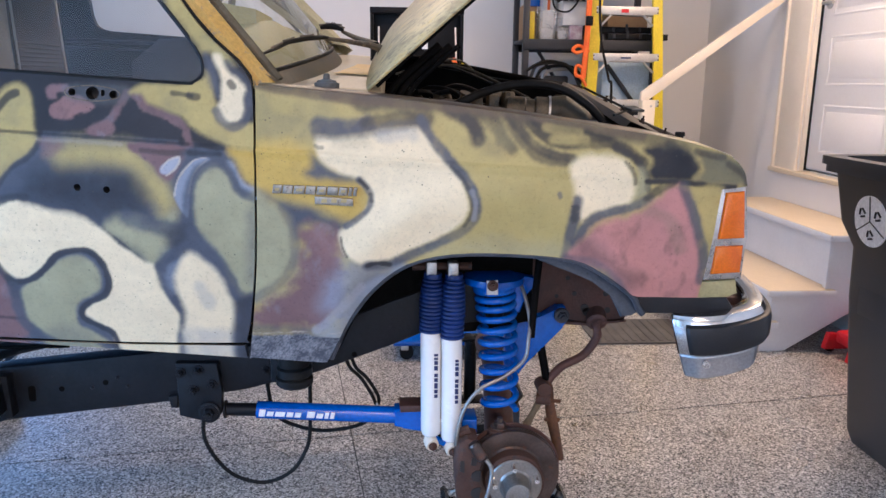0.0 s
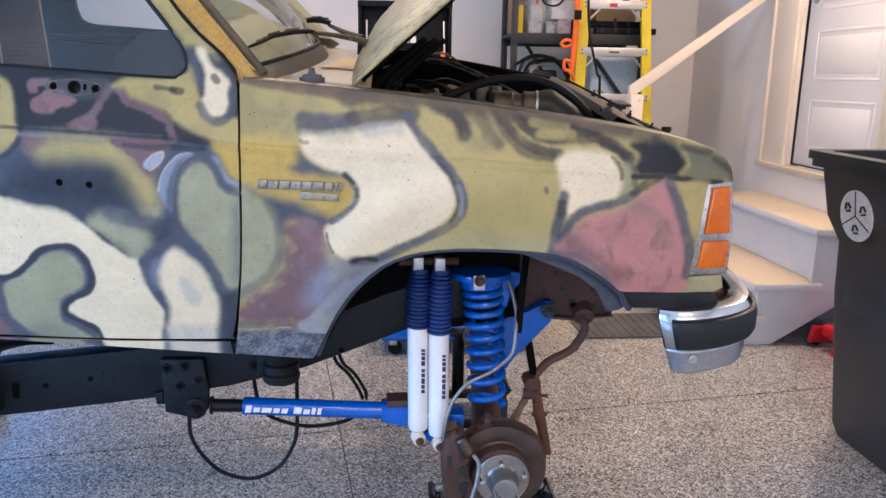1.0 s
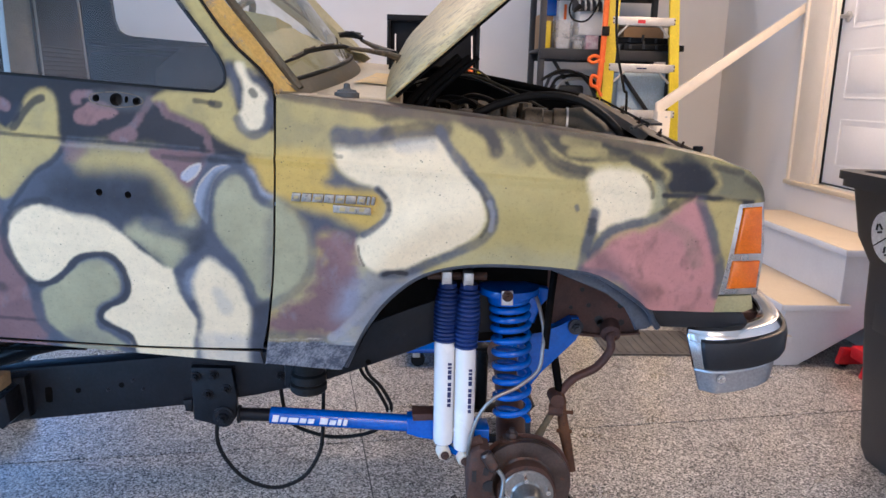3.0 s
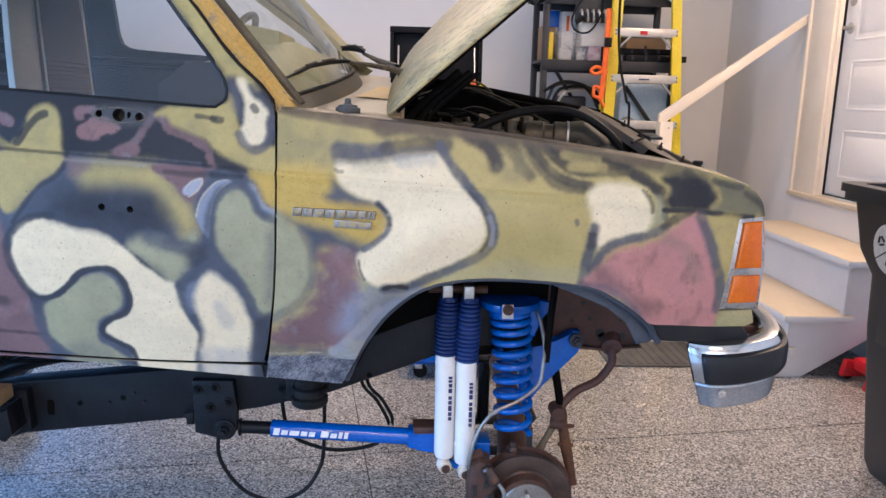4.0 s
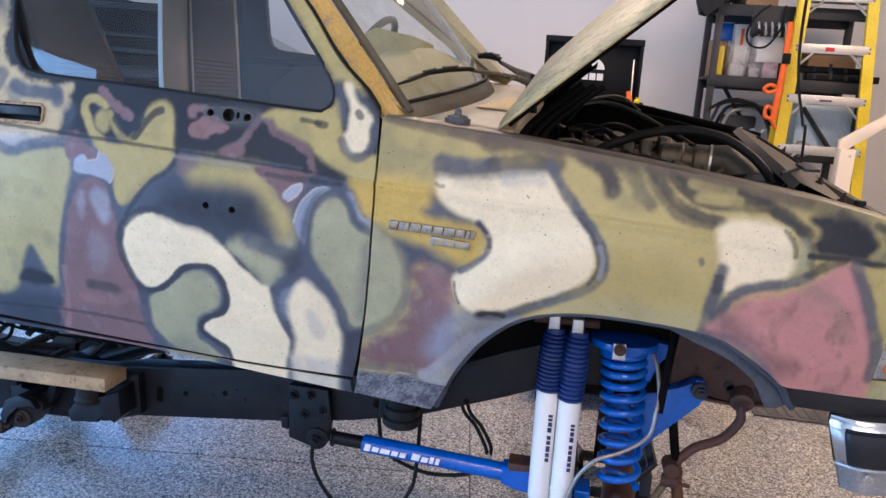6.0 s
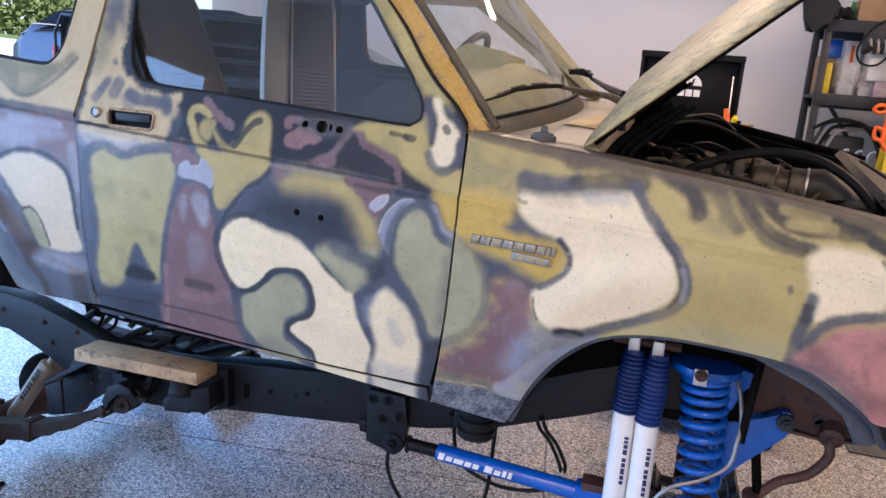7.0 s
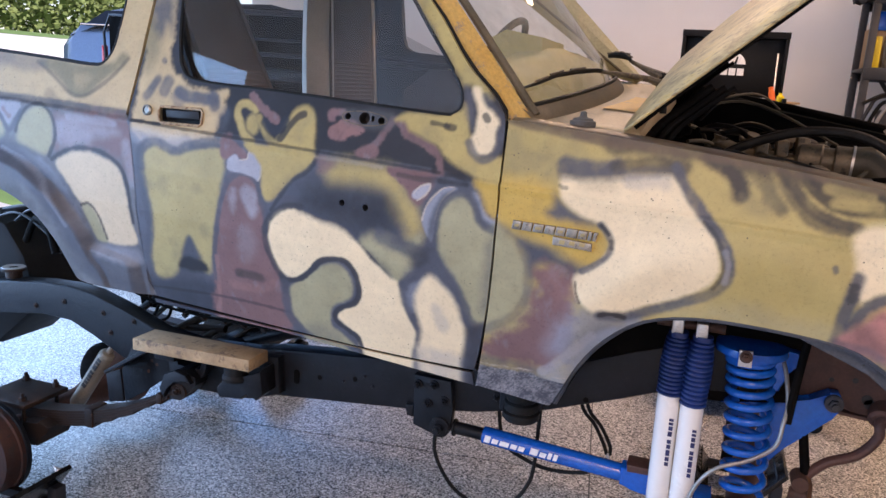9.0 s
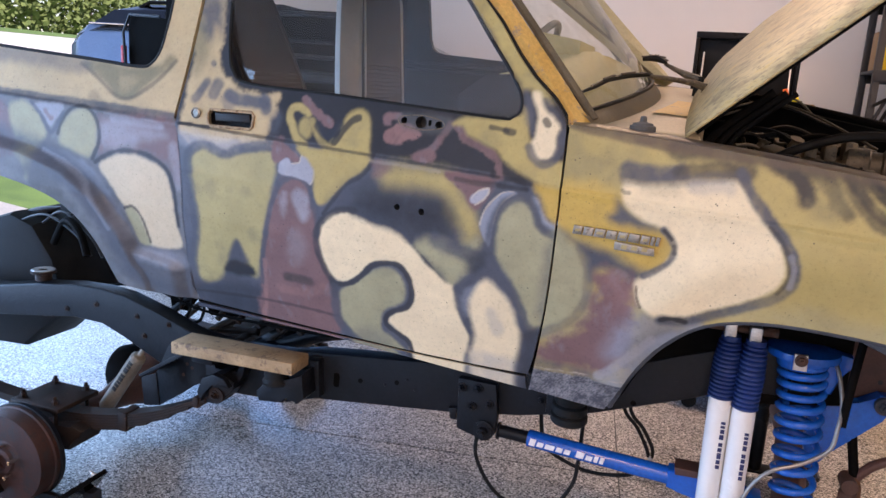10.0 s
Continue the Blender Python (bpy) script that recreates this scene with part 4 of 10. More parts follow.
blot("d", SILVER, 0.003, 1.0, [(-0.687, 1.256), (-0.665, 1.268), (-0.654, 1.256), (-0.633, 1.26), (-0.626, 1.278), (-0.61, 1.277), (-0.593, 1.258), (-0.59, 1.23), (-0.601, 1.208), (-0.617, 1.218), (-0.655, 1.224), (-0.687, 1.228), (-0.692, 1.245)])
spray("d", PALE, 0.0015, 0.002, 0.7, [(-0.654, 1.256), (-0.633, 1.26), (-0.626, 1.278), (-0.61, 1.277), (-0.593, 1.258), (-0.59, 1.23), (-0.601, 1.208)])
blot("d", OLIVE, 0.005, 1.0, [(-0.636, 1.299), (-0.564, 1.297), (-0.444, 1.287), (-0.442, 1.278), (-0.464, 1.249), (-0.503, 1.224), (-0.543, 1.179), (-0.568, 1.162), (-0.584, 1.165), (-0.592, 1.195), (-0.591, 1.237), (-0.605, 1.266), (-0.629, 1.282)])
blot("d", OLIVE, 0.006, 1.0, [(-0.567, 1.294), (-0.543, 1.329), (-0.526, 1.361), (-0.51, 1.389), (-0.481, 1.402), (-0.458, 1.389), (-0.448, 1.356), (-0.445, 1.317), (-0.447, 1.285), (-0.517, 1.29)])
spray("d", OLIVE, 0.01, 0.007, 0.9, [(-0.619, 1.382), (-0.644, 1.395), (-0.665, 1.39), (-0.67, 1.37), (-0.659, 1.347), (-0.644, 1.32), (-0.618, 1.301)])
blot("d", OLIVE, 0.006, 0.9, [(-0.642, 1.361), (-0.617, 1.369), (-0.606, 1.337), (-0.617, 1.32), (-0.638, 1.334)])
spray("d", OLIVE, 0.008, 0.007, 0.8, [(-0.607, 1.364), (-0.59, 1.335), (-0.563, 1.305)])
spray("d", NAVY, 0.014, 0.008, 0.9, [(-0.59, 1.353), (-0.568, 1.334), (-0.545, 1.341), (-0.532, 1.361)])
spray("d", DARK, 0.01, 0.007, 0.85, [(-0.541, 1.317), (-0.516, 1.354), (-0.497, 1.374), (-0.483, 1.38)])
spray("d", MAUVE, 0.013, 0.007, 0.9, [(-0.634, 1.416), (-0.605, 1.391), (-0.577, 1.371), (-0.557, 1.359)])
spray("d", DARK, 0.005, 0.006, 0.7, [(-0.434, 1.305), (-0.435, 1.281), (-0.46, 1.246), (-0.503, 1.218), (-0.538, 1.175), (-0.566, 1.138)])
spray("d", DARK, 0.008, 0.01, 0.5, [(-0.449, 1.396), (-0.438, 1.344), (-0.436, 1.298)])
blot("d", NAVYGREY, 0.03, 0.55, [(-0.562, 1.134), (-0.526, 1.208), (-0.457, 1.249), (-0.381, 1.236), (-0.263, 1.225), (-0.216, 1.19), (-0.197, 1.158), (-0.226, 1.117), (-0.292, 1.109), (-0.352, 1.109), (-0.413, 1.123), (-0.49, 1.135)])
blot("d", OLIVE, 0.022, 0.95, [(-0.411, 1.26), (-0.351, 1.28), (-0.264, 1.276), (-0.224, 1.26), (-0.195, 1.221), (-0.165, 1.178), (-0.158, 1.132), (-0.183, 1.109), (-0.204, 1.14), (-0.23, 1.171), (-0.249, 1.216), (-0.322, 1.228), (-0.396, 1.225)])
blot("d", SAGE, 0.014, 1.0, [(-0.32, 1.082), (-0.292, 1.109), (-0.248, 1.11), (-0.204, 1.092), (-0.164, 1.125), (-0.164, 1.088), (-0.183, 1.043), (-0.204, 1.014), (-0.226, 0.995), (-0.264, 1.035)])
blot("d", DARK, 0.035, 0.75, [(-0.456, 1.202), (-0.381, 1.213), (-0.263, 1.212), (-0.23, 1.188), (-0.215, 1.163), (-0.255, 1.132), (-0.314, 1.134), (-0.412, 1.141), (-0.473, 1.158)])
spray("d", SLATE, 0.018, 0.016, 0.8, [(-0.263, 1.106), (-0.204, 1.088), (-0.14, 1.077)])
blot("d", SLATEDARK, 0.016, 0.85, [(-0.183, 1.081), (-0.133, 1.095), (-0.119, 1.055), (-0.147, 1.03), (-0.176, 1.033), (-0.19, 1.059)])
spray("d", SLATEDARK, 0.005, 0.005, 0.85, [(-0.32, 1.078), (-0.279, 1.04), (-0.237, 0.998), (-0.208, 0.99), (-0.174, 1.016)])
blot("d", MAUVE, 0.01, 0.75, [(-0.435, 1.278), (-0.389, 1.274), (-0.408, 1.246), (-0.429, 1.249)])
spray("d", PALE, 0.003, 0.006, 0.22, [(-0.438, 1.282), (-0.351, 1.278), (-0.264, 1.272)])
blot("d", MAUVE, 0.006, 1.0, [(-0.247, 1.275), (-0.131, 1.273), (-0.121, 1.265), (-0.134, 1.231), (-0.147, 1.21), (-0.165, 1.193), (-0.184, 1.199), (-0.206, 1.233)])
spray("d", SMOKE, 0.006, 0.006, 0.6, [(-0.222, 1.26), (-0.172, 1.255), (-0.127, 1.256)])
blot("d", SLATE, 0.012, 0.9, [(-0.124, 1.261), (-0.036, 1.265), (-0.026, 1.245), (-0.062, 1.235), (-0.095, 1.229), (-0.135, 1.188), (-0.147, 1.16), (-0.16, 1.185), (-0.137, 1.234)])
blot("d", SILVER, 0.003, 1.0, [(-0.185, 1.213), (-0.178, 1.228), (-0.151, 1.245), (-0.141, 1.243), (-0.147, 1.225), (-0.17, 1.207)])
spray("d", PALE, 0.002, 0.002, 0.7, [(-0.181, 1.22), (-0.167, 1.237), (-0.141, 1.245), (-0.149, 1.223), (-0.172, 1.204)])
blot("d", STEEL, 0.003, 1.0, [(-0.158, 1.153), (-0.159, 1.166), (-0.149, 1.193), (-0.129, 1.221), (-0.107, 1.24), (-0.082, 1.243), (-0.078, 1.237), (-0.102, 1.223), (-0.117, 1.2), (-0.124, 1.17), (-0.126, 1.136), (-0.133, 1.108), (-0.147, 1.127)])
spray("d", PALE, 0.0015, 0.002, 0.65, [(-0.158, 1.159), (-0.149, 1.193), (-0.129, 1.221), (-0.107, 1.24), (-0.081, 1.242), (-0.102, 1.223), (-0.117, 1.2), (-0.125, 1.166)])
blot("d", STEEL, 0.006, 1.0, [(-0.044, 1.236), (-0.026, 1.233), (-0.015, 1.208), (0.004, 1.185), (0.034, 1.178), (0.035, 1.164), (0.005, 1.164), (-0.012, 1.181), (-0.03, 1.212)])
spray("d", DARK, 0.01, 0.008, 0.9, [(-0.133, 1.281), (-0.085, 1.273), (-0.02, 1.269)])
spray("d", DARK, 0.006, 0.008, 0.7, [(-0.117, 1.255), (-0.056, 1.252)])
blot("d", YELLOW, 0.012, 1.0, [(-0.036, 1.265), (0.037, 1.267), (0.041, 1.182), (0.019, 1.182), (-0.002, 1.196), (-0.019, 1.233)])
blot("d", SAGE, 0.008, 1.0, [(-0.101, 1.211), (-0.075, 1.227), (-0.055, 1.225), (-0.037, 1.205), (-0.025, 1.174), (-0.004, 1.159), (0.049, 1.16), (0.055, 0.909), (0.006, 0.927), (-0.023, 0.91), (-0.043, 0.936), (-0.056, 0.978), (-0.069, 1.02), (-0.097, 1.058), (-0.116, 1.097), (-0.119, 1.137), (-0.113, 1.177)])
spray("d", SLATE, 0.01, 0.009, 0.8, [(-0.133, 1.108), (-0.13, 1.142), (-0.122, 1.179), (-0.103, 1.215), (-0.071, 1.234), (-0.047, 1.231), (-0.029, 1.202), (-0.017, 1.173), (0.016, 1.156)])
spray("d", SLATE, 0.015, 0.01, 0.9, [(-0.126, 1.075), (-0.111, 1.042), (-0.08, 1.011), (-0.057, 0.971), (-0.043, 0.929), (-0.015, 0.908), (0.027, 0.925)])
# seam shade at the door's front edge, put into the paint
spray("d", GREY, 0.022, 0.03, 0.5, [(0.022, 1.114), (0.013, 0.961)])
spray("d", MAUVE, 0.01, 0.008, 0.85, [(-0.323, 1.301), (-0.296, 1.316), (-0.274, 1.343), (-0.257, 1.37), (-0.249, 1.381), (-0.229, 1.375), (-0.213, 1.354), (-0.183, 1.34), (-0.146, 1.325), (-0.126, 1.304), (-0.119, 1.277)])
blot("d", MAUVE, 0.006, 1.0, [(-0.337, 1.306), (-0.307, 1.32), (-0.283, 1.319), (-0.277, 1.297), (-0.302, 1.288), (-0.332, 1.292)])
blot("d", MAUVE, 0.004, 1.0, [(-0.416, 1.394), (-0.383, 1.396), (-0.373, 1.388), (-0.396, 1.38), (-0.397, 1.369), (-0.414, 1.369)])
blot("d", ROSE, 0.004, 0.8, [(-0.414, 1.339), (-0.402, 1.361), (-0.366, 1.374), (-0.326, 1.363), (-0.32, 1.349), (-0.353, 1.337), (-0.373, 1.324), (-0.397, 1.326)])
blot("d", GREY, 0.01, 0.6, [(-0.379, 1.395), (-0.283, 1.403), (-0.243, 1.392), (-0.257, 1.363), (-0.319, 1.357), (-0.368, 1.367)])
blot("d", OLIVE, 0.006, 1.0, [(-0.245, 1.384), (-0.212, 1.404), (-0.143, 1.401), (-0.091, 1.414), (-0.083, 1.433), (-0.065, 1.421), (-0.062, 1.372), (-0.046, 1.33), (-0.011, 1.318), (0.034, 1.318), (0.042, 1.262), (-0.031, 1.269), (-0.081, 1.29), (-0.115, 1.312), (-0.134, 1.331), (-0.177, 1.348), (-0.207, 1.361), (-0.223, 1.379)])
spray("d", DARK, 0.005, 0.005, 0.7, [(-0.154, 1.383), (-0.124, 1.379), (-0.115, 1.377)])
spray("d", DARK, 0.01, 0.006, 0.75, [(-0.118, 1.377), (-0.102, 1.375)])
blot("d", OLIVE, 0.01, 1.0, [(-0.187, 1.592), (-0.259, 1.681), (-0.189, 1.682), (-0.031, 1.461), (-0.046, 1.454), (-0.072, 1.471), (-0.092, 1.47), (-0.109, 1.494)])
blot("d", SLATE, 0.008, 1.0, [(-0.088, 1.47), (-0.067, 1.452), (-0.055, 1.422), (-0.051, 1.373), (-0.063, 1.377), (-0.078, 1.414)])
spray("d", SLATE, 0.01, 0.007, 0.7, [(-0.037, 1.448), (-0.012, 1.419), (0.007, 1.395), (0.011, 1.365)])
blot("d", CREAM, 0.005, 1.0, [(-0.069, 1.465), (-0.051, 1.465), (-0.033, 1.43), (-0.016, 1.417), (0.002, 1.395), (-0.002, 1.37), (0.003, 1.352), (-0.006, 1.329), (-0.027, 1.319), (-0.052, 1.326), (-0.059, 1.345), (-0.052, 1.373), (-0.051, 1.398), (-0.052, 1.422)])
spray("d", SLATE, 0.01, 0.007, 0.75, [(-0.061, 1.345), (-0.047, 1.321), (-0.024, 1.312), (-0.002, 1.322), (0.009, 1.35), (0.008, 1.38)])
spray("d", DARK, 0.01, 0.005, 0.75, [(-0.03, 1.406), (-0.024, 1.398)])
blot("d", CREAM, 0.0045, 1.0, [(-0.579, 1.074), (-0.575, 1.104), (-0.554, 1.131), (-0.521, 1.146), (-0.486, 1.148), (-0.443, 1.133), (-0.382, 1.122), (-0.345, 1.103), (-0.308, 1.065), (-0.279, 1.036), (-0.244, 1.008), (-0.214, 0.989), (-0.209, 0.946), (-0.199, 0.902), (-0.183, 0.874), (-0.176, 0.843), (-0.19, 0.766), (-0.328, 0.772), (-0.344, 0.82), (-0.376, 0.847), (-0.398, 0.867), (-0.391, 0.885), (-0.352, 0.911), (-0.331, 0.934), (-0.331, 0.973), (-0.345, 1.016), (-0.371, 1.032), (-0.402, 1.033), (-0.435, 1.023), (-0.471, 0.99), (-0.507, 0.965), (-0.54, 0.965), (-0.566, 0.992), (-0.579, 1.036)])
spray("d", NAVYGREY, 0.012, 0.018, 0.6, [(-0.481, 1.153), (-0.427, 1.137), (-0.367, 1.125), (-0.337, 1.108)])
blot("d", SAGE, 0.005, 1.0, [(-0.535, 0.893), (-0.534, 0.926), (-0.51, 0.949), (-0.473, 0.974), (-0.438, 1.003), (-0.404, 1.018), (-0.373, 1.015), (-0.352, 0.992), (-0.345, 0.955), (-0.359, 0.927), (-0.401, 0.904), (-0.418, 0.875), (-0.418, 0.839), (-0.38, 0.813), (-0.345, 0.769), (-0.419, 0.768), (-0.484, 0.79), (-0.52, 0.829), (-0.537, 0.86)])
blot("d", GREY, 0.02, 0.45, [(-0.495, 0.825), (-0.427, 0.838), (-0.37, 0.764), (-0.486, 0.776)])
spray("d", SLATEDARK, 0.0095, 0.0055, 0.97, [(-0.551, 0.95), (-0.508, 0.958), (-0.472, 0.982), (-0.436, 1.017), (-0.403, 1.03), (-0.364, 1.03), (-0.34, 1.006), (-0.329, 0.958), (-0.343, 0.92), (-0.377, 0.902), (-0.401, 0.883), (-0.404, 0.858), (-0.37, 0.835), (-0.344, 0.816), (-0.333, 0.771)])
spray("d", SLATEDARK, 0.011, 0.008, 0.9, [(-0.481, 1.155), (-0.52, 1.153), (-0.562, 1.127), (-0.584, 1.095), (-0.587, 1.043), (-0.57, 0.991), (-0.546, 0.951), (-0.548, 0.916)])
spray("d", SLATE, 0.015, 0.01, 0.85, [(-0.547, 0.94), (-0.548, 0.875), (-0.536, 0.835), (-0.507, 0.803), (-0.468, 0.779)])
spray("d", SLATE, 0.013, 0.009, 0.92, [(-0.208, 0.992), (-0.203, 0.947), (-0.183, 0.905), (-0.168, 0.868), (-0.177, 0.818), (-0.192, 0.749)])
blot("d", STEEL, 0.015, 0.7, [(-0.201, 0.985), (-0.17, 1.011), (-0.152, 1.022), (-0.174, 0.96), (-0.19, 0.924)])
spray("d", SLATE, 0.012, 0.01, 0.8, [(-0.208, 0.99), (-0.185, 1.013), (-0.147, 1.034), (-0.123, 1.06)])
blot("d", CREAM, 0.008, 1.0, [(-0.17, 0.987), (-0.148, 1.021), (-0.13, 1.027), (-0.103, 1.0), (-0.078, 0.975), (-0.062, 0.926), (-0.049, 0.89), (-0.061, 0.809), (-0.072, 0.757), (-0.155, 0.765), (-0.179, 0.798), (-0.165, 0.869), (-0.176, 0.921), (-0.18, 0.959)])
spray("d", STEEL, 0.02, 0.03, 0.45, [(-0.16, 0.805), (-0.067, 0.798)])
spray("d", STEEL, 0.012, 0.02, 0.4, [(-0.122, 0.938), (-0.107, 0.895)])
blot("d", SLATEDARK, 0.015, 0.8, [(-0.043, 0.906), (0.02, 0.91), (0.003, 0.773), (-0.062, 0.776), (-0.046, 0.859)])
# thin dark line down the whole door crease, painted in for its shade
spray("d", DARK, 0.003, 0.004, 0.7, [(-0.99, 1.331), (-0.75, 1.315), (-0.5, 1.299), (-0.3, 1.286), (-0.12, 1.274)])
blot("q", DULL, 0.01, 0.85, [(-1.316, 1.471), (-1.242, 1.477), (-1.166, 1.466), (-1.077, 1.475), (-1.046, 1.502), (-1.023, 1.493), (-1.039, 1.463), (-1.088, 1.431), (-1.144, 1.383), (-1.199, 1.384), (-1.232, 1.415), (-1.294, 1.449)])
blot("q", TAN, 0.012, 0.4, [(-1.189, 1.44), (-1.125, 1.436), (-1.148, 1.412), (-1.183, 1.403)])
spray("q", SMOKE, 0.004, 0.006, 0.5, [(-1.325, 1.466), (-1.283, 1.442), (-1.231, 1.407), (-1.206, 1.391), (-1.175, 1.382), (-1.136, 1.391), (-1.071, 1.436), (-1.022, 1.488)])
spray("q", SLATE, 0.012, 0.024, 0.55, [(-1.701, 1.483), (-1.493, 1.477), (-1.373, 1.465), (-1.315, 1.462)])
spray("q", SMOKE, 0.016, 0.02, 0.4, [(-1.273, 1.379), (-1.241, 1.354)])
spray("q", NAVYGREY, 0.012, 0.009, 0.85, [(-1.728, 1.385), (-1.6, 1.377), (-1.397, 1.367), (-1.204, 1.357), (-0.99, 1.344)])
blot("q", MAUVE, 0.02, 0.9, [(-1.242, 1.331), (-0.988, 1.335), (-0.994, 1.171), (-1.025, 1.218), (-1.075, 1.238), (-1.13, 1.248), (-1.205, 1.248), (-1.254, 1.231), (-1.256, 1.292)])
blot("q", SILVER, 0.02, 0.6, [(-1.23, 1.319), (-1.109, 1.316), (-1.033, 1.295), (-1.11, 1.274), (-1.149, 1.252), (-1.224, 1.249), (-1.252, 1.27)])
spray("q", SILVER, 0.008, 0.012, 0.6, [(-1.201, 1.324), (-1.127, 1.322), (-1.045, 1.318)])
spray("q", SILVER, 0.01, 0.018, 0.5, [(-1.011, 1.267), (-1.0, 1.208), (-0.998, 1.163)])
blot("q", MAUVE, 0.01, 0.9, [(-1.663, 1.349), (-1.57, 1.338), (-1.555, 1.253), (-1.541, 1.2), (-1.646, 1.207)])
blot("q", SAGE, 0.008, 1.0, [(-1.569, 1.332), (-1.534, 1.353), (-1.494, 1.349), (-1.456, 1.316), (-1.436, 1.271), (-1.46, 1.237), (-1.471, 1.182), (-1.501, 1.138), (-1.507, 1.178), (-1.555, 1.253)])
blot("q", SAGE, 0.008, 1.0, [(-1.391, 1.247), (-1.377, 1.305), (-1.335, 1.337), (-1.293, 1.348), (-1.262, 1.33), (-1.257, 1.285), (-1.267, 1.238), (-1.296, 1.215), (-1.353, 1.232)])
blot("q", SILVER, 0.006, 0.8, [(-1.473, 1.349), (-1.367, 1.352), (-1.403, 1.304), (-1.422, 1.289), (-1.446, 1.315)])
spray("q", MAUVE, 0.007, 0.008, 0.7, [(-1.435, 1.333), (-1.416, 1.314)])
spray("q", DARK, 0.005, 0.006, 0.8, [(-1.281, 1.21), (-1.252, 1.262), (-1.255, 1.315), (-1.285, 1.35), (-1.332, 1.348), (-1.372, 1.317), (-1.395, 1.272)])
spray("q", SLATE, 0.006, 0.005, 0.8, [(-1.482, 1.353), (-1.447, 1.314), (-1.423, 1.275), (-1.402, 1.287), (-1.371, 1.33)])
blot("q", SLATE, 0.016, 0.75, [(-1.471, 1.21), (-1.405, 1.221), (-1.308, 1.203), (-1.239, 1.138), (-1.213, 1.075), (-1.157, 0.981), (-0.984, 0.98), (-1.014, 0.828), (-1.16, 0.865), (-1.224, 0.926), (-1.288, 1.054), (-1.369, 1.127), (-1.508, 1.154)])
# pale line on the flare's shoulder: its highlight put into the colour
spray("q", STEEL, 0.014, 0.02, 0.6, [(-1.46, 1.213), (-1.368, 1.205), (-1.285, 1.162), (-1.237, 1.097), (-1.199, 1.002)])
blot("q", BUFF, 0.006, 1.0, [(-1.26, 1.191), (-1.227, 1.218), (-1.178, 1.233), (-1.121, 1.233), (-1.067, 1.216), (-1.033, 1.19), (-1.022, 1.129), (-1.022, 1.049), (-1.016, 0.989), (-1.118, 0.976), (-1.164, 1.031), (-1.19, 1.086), (-1.22, 1.132)])
spray("q", DARK, 0.005, 0.007, 0.85, [(-1.272, 1.203), (-1.206, 1.237), (-1.13, 1.245), (-1.066, 1.228), (-1.027, 1.197), (-1.014, 1.136), (-1.014, 1.05)])
blot("q", SAGE, 0.004, 1.0, [(-1.188, 1.078), (-1.161, 1.085), (-1.14, 1.051), (-1.128, 1.002), (-1.122, 0.979), (-1.157, 0.98), (-1.175, 1.03)])
spray("q", DARK, 0.004, 0.004, 0.8, [(-1.191, 1.081), (-1.16, 1.088), (-1.135, 1.055), (-1.123, 0.989)])
# paler area on the rocker ridge, a highlight laid in as paint
blot("q", SILVER, 0.014, 0.6, [(-1.198, 0.968), (-1.02, 0.966), (-1.026, 0.925), (-1.15, 0.935)])
spray("q", SLATE, 0.014, 0.034, 0.85, [(-1.63, 1.262), (-1.53, 1.236), (-1.433, 1.212), (-1.358, 1.172), (-1.307, 1.135), (-1.272, 1.09), (-1.233, 1.02), (-1.207, 0.97), (-1.18, 0.92)])
spray("q", GREY, 0.02, 0.03, 0.6, [(-1.60, 1.21), (-1.52, 1.17), (-1.44, 1.15)])
# narrow painted highlight following the flare's ridge
spray("q", STEEL, 0.008, 0.006, 0.55, [(-1.45, 1.222), (-1.37, 1.19), (-1.315, 1.15), (-1.275, 1.09), (-1.235, 1.02)])
spray("q", SLATE, 0.012, 0.02, 0.5, [(-1.24, 0.906), (-1.144, 0.866), (-1.026, 0.845)])


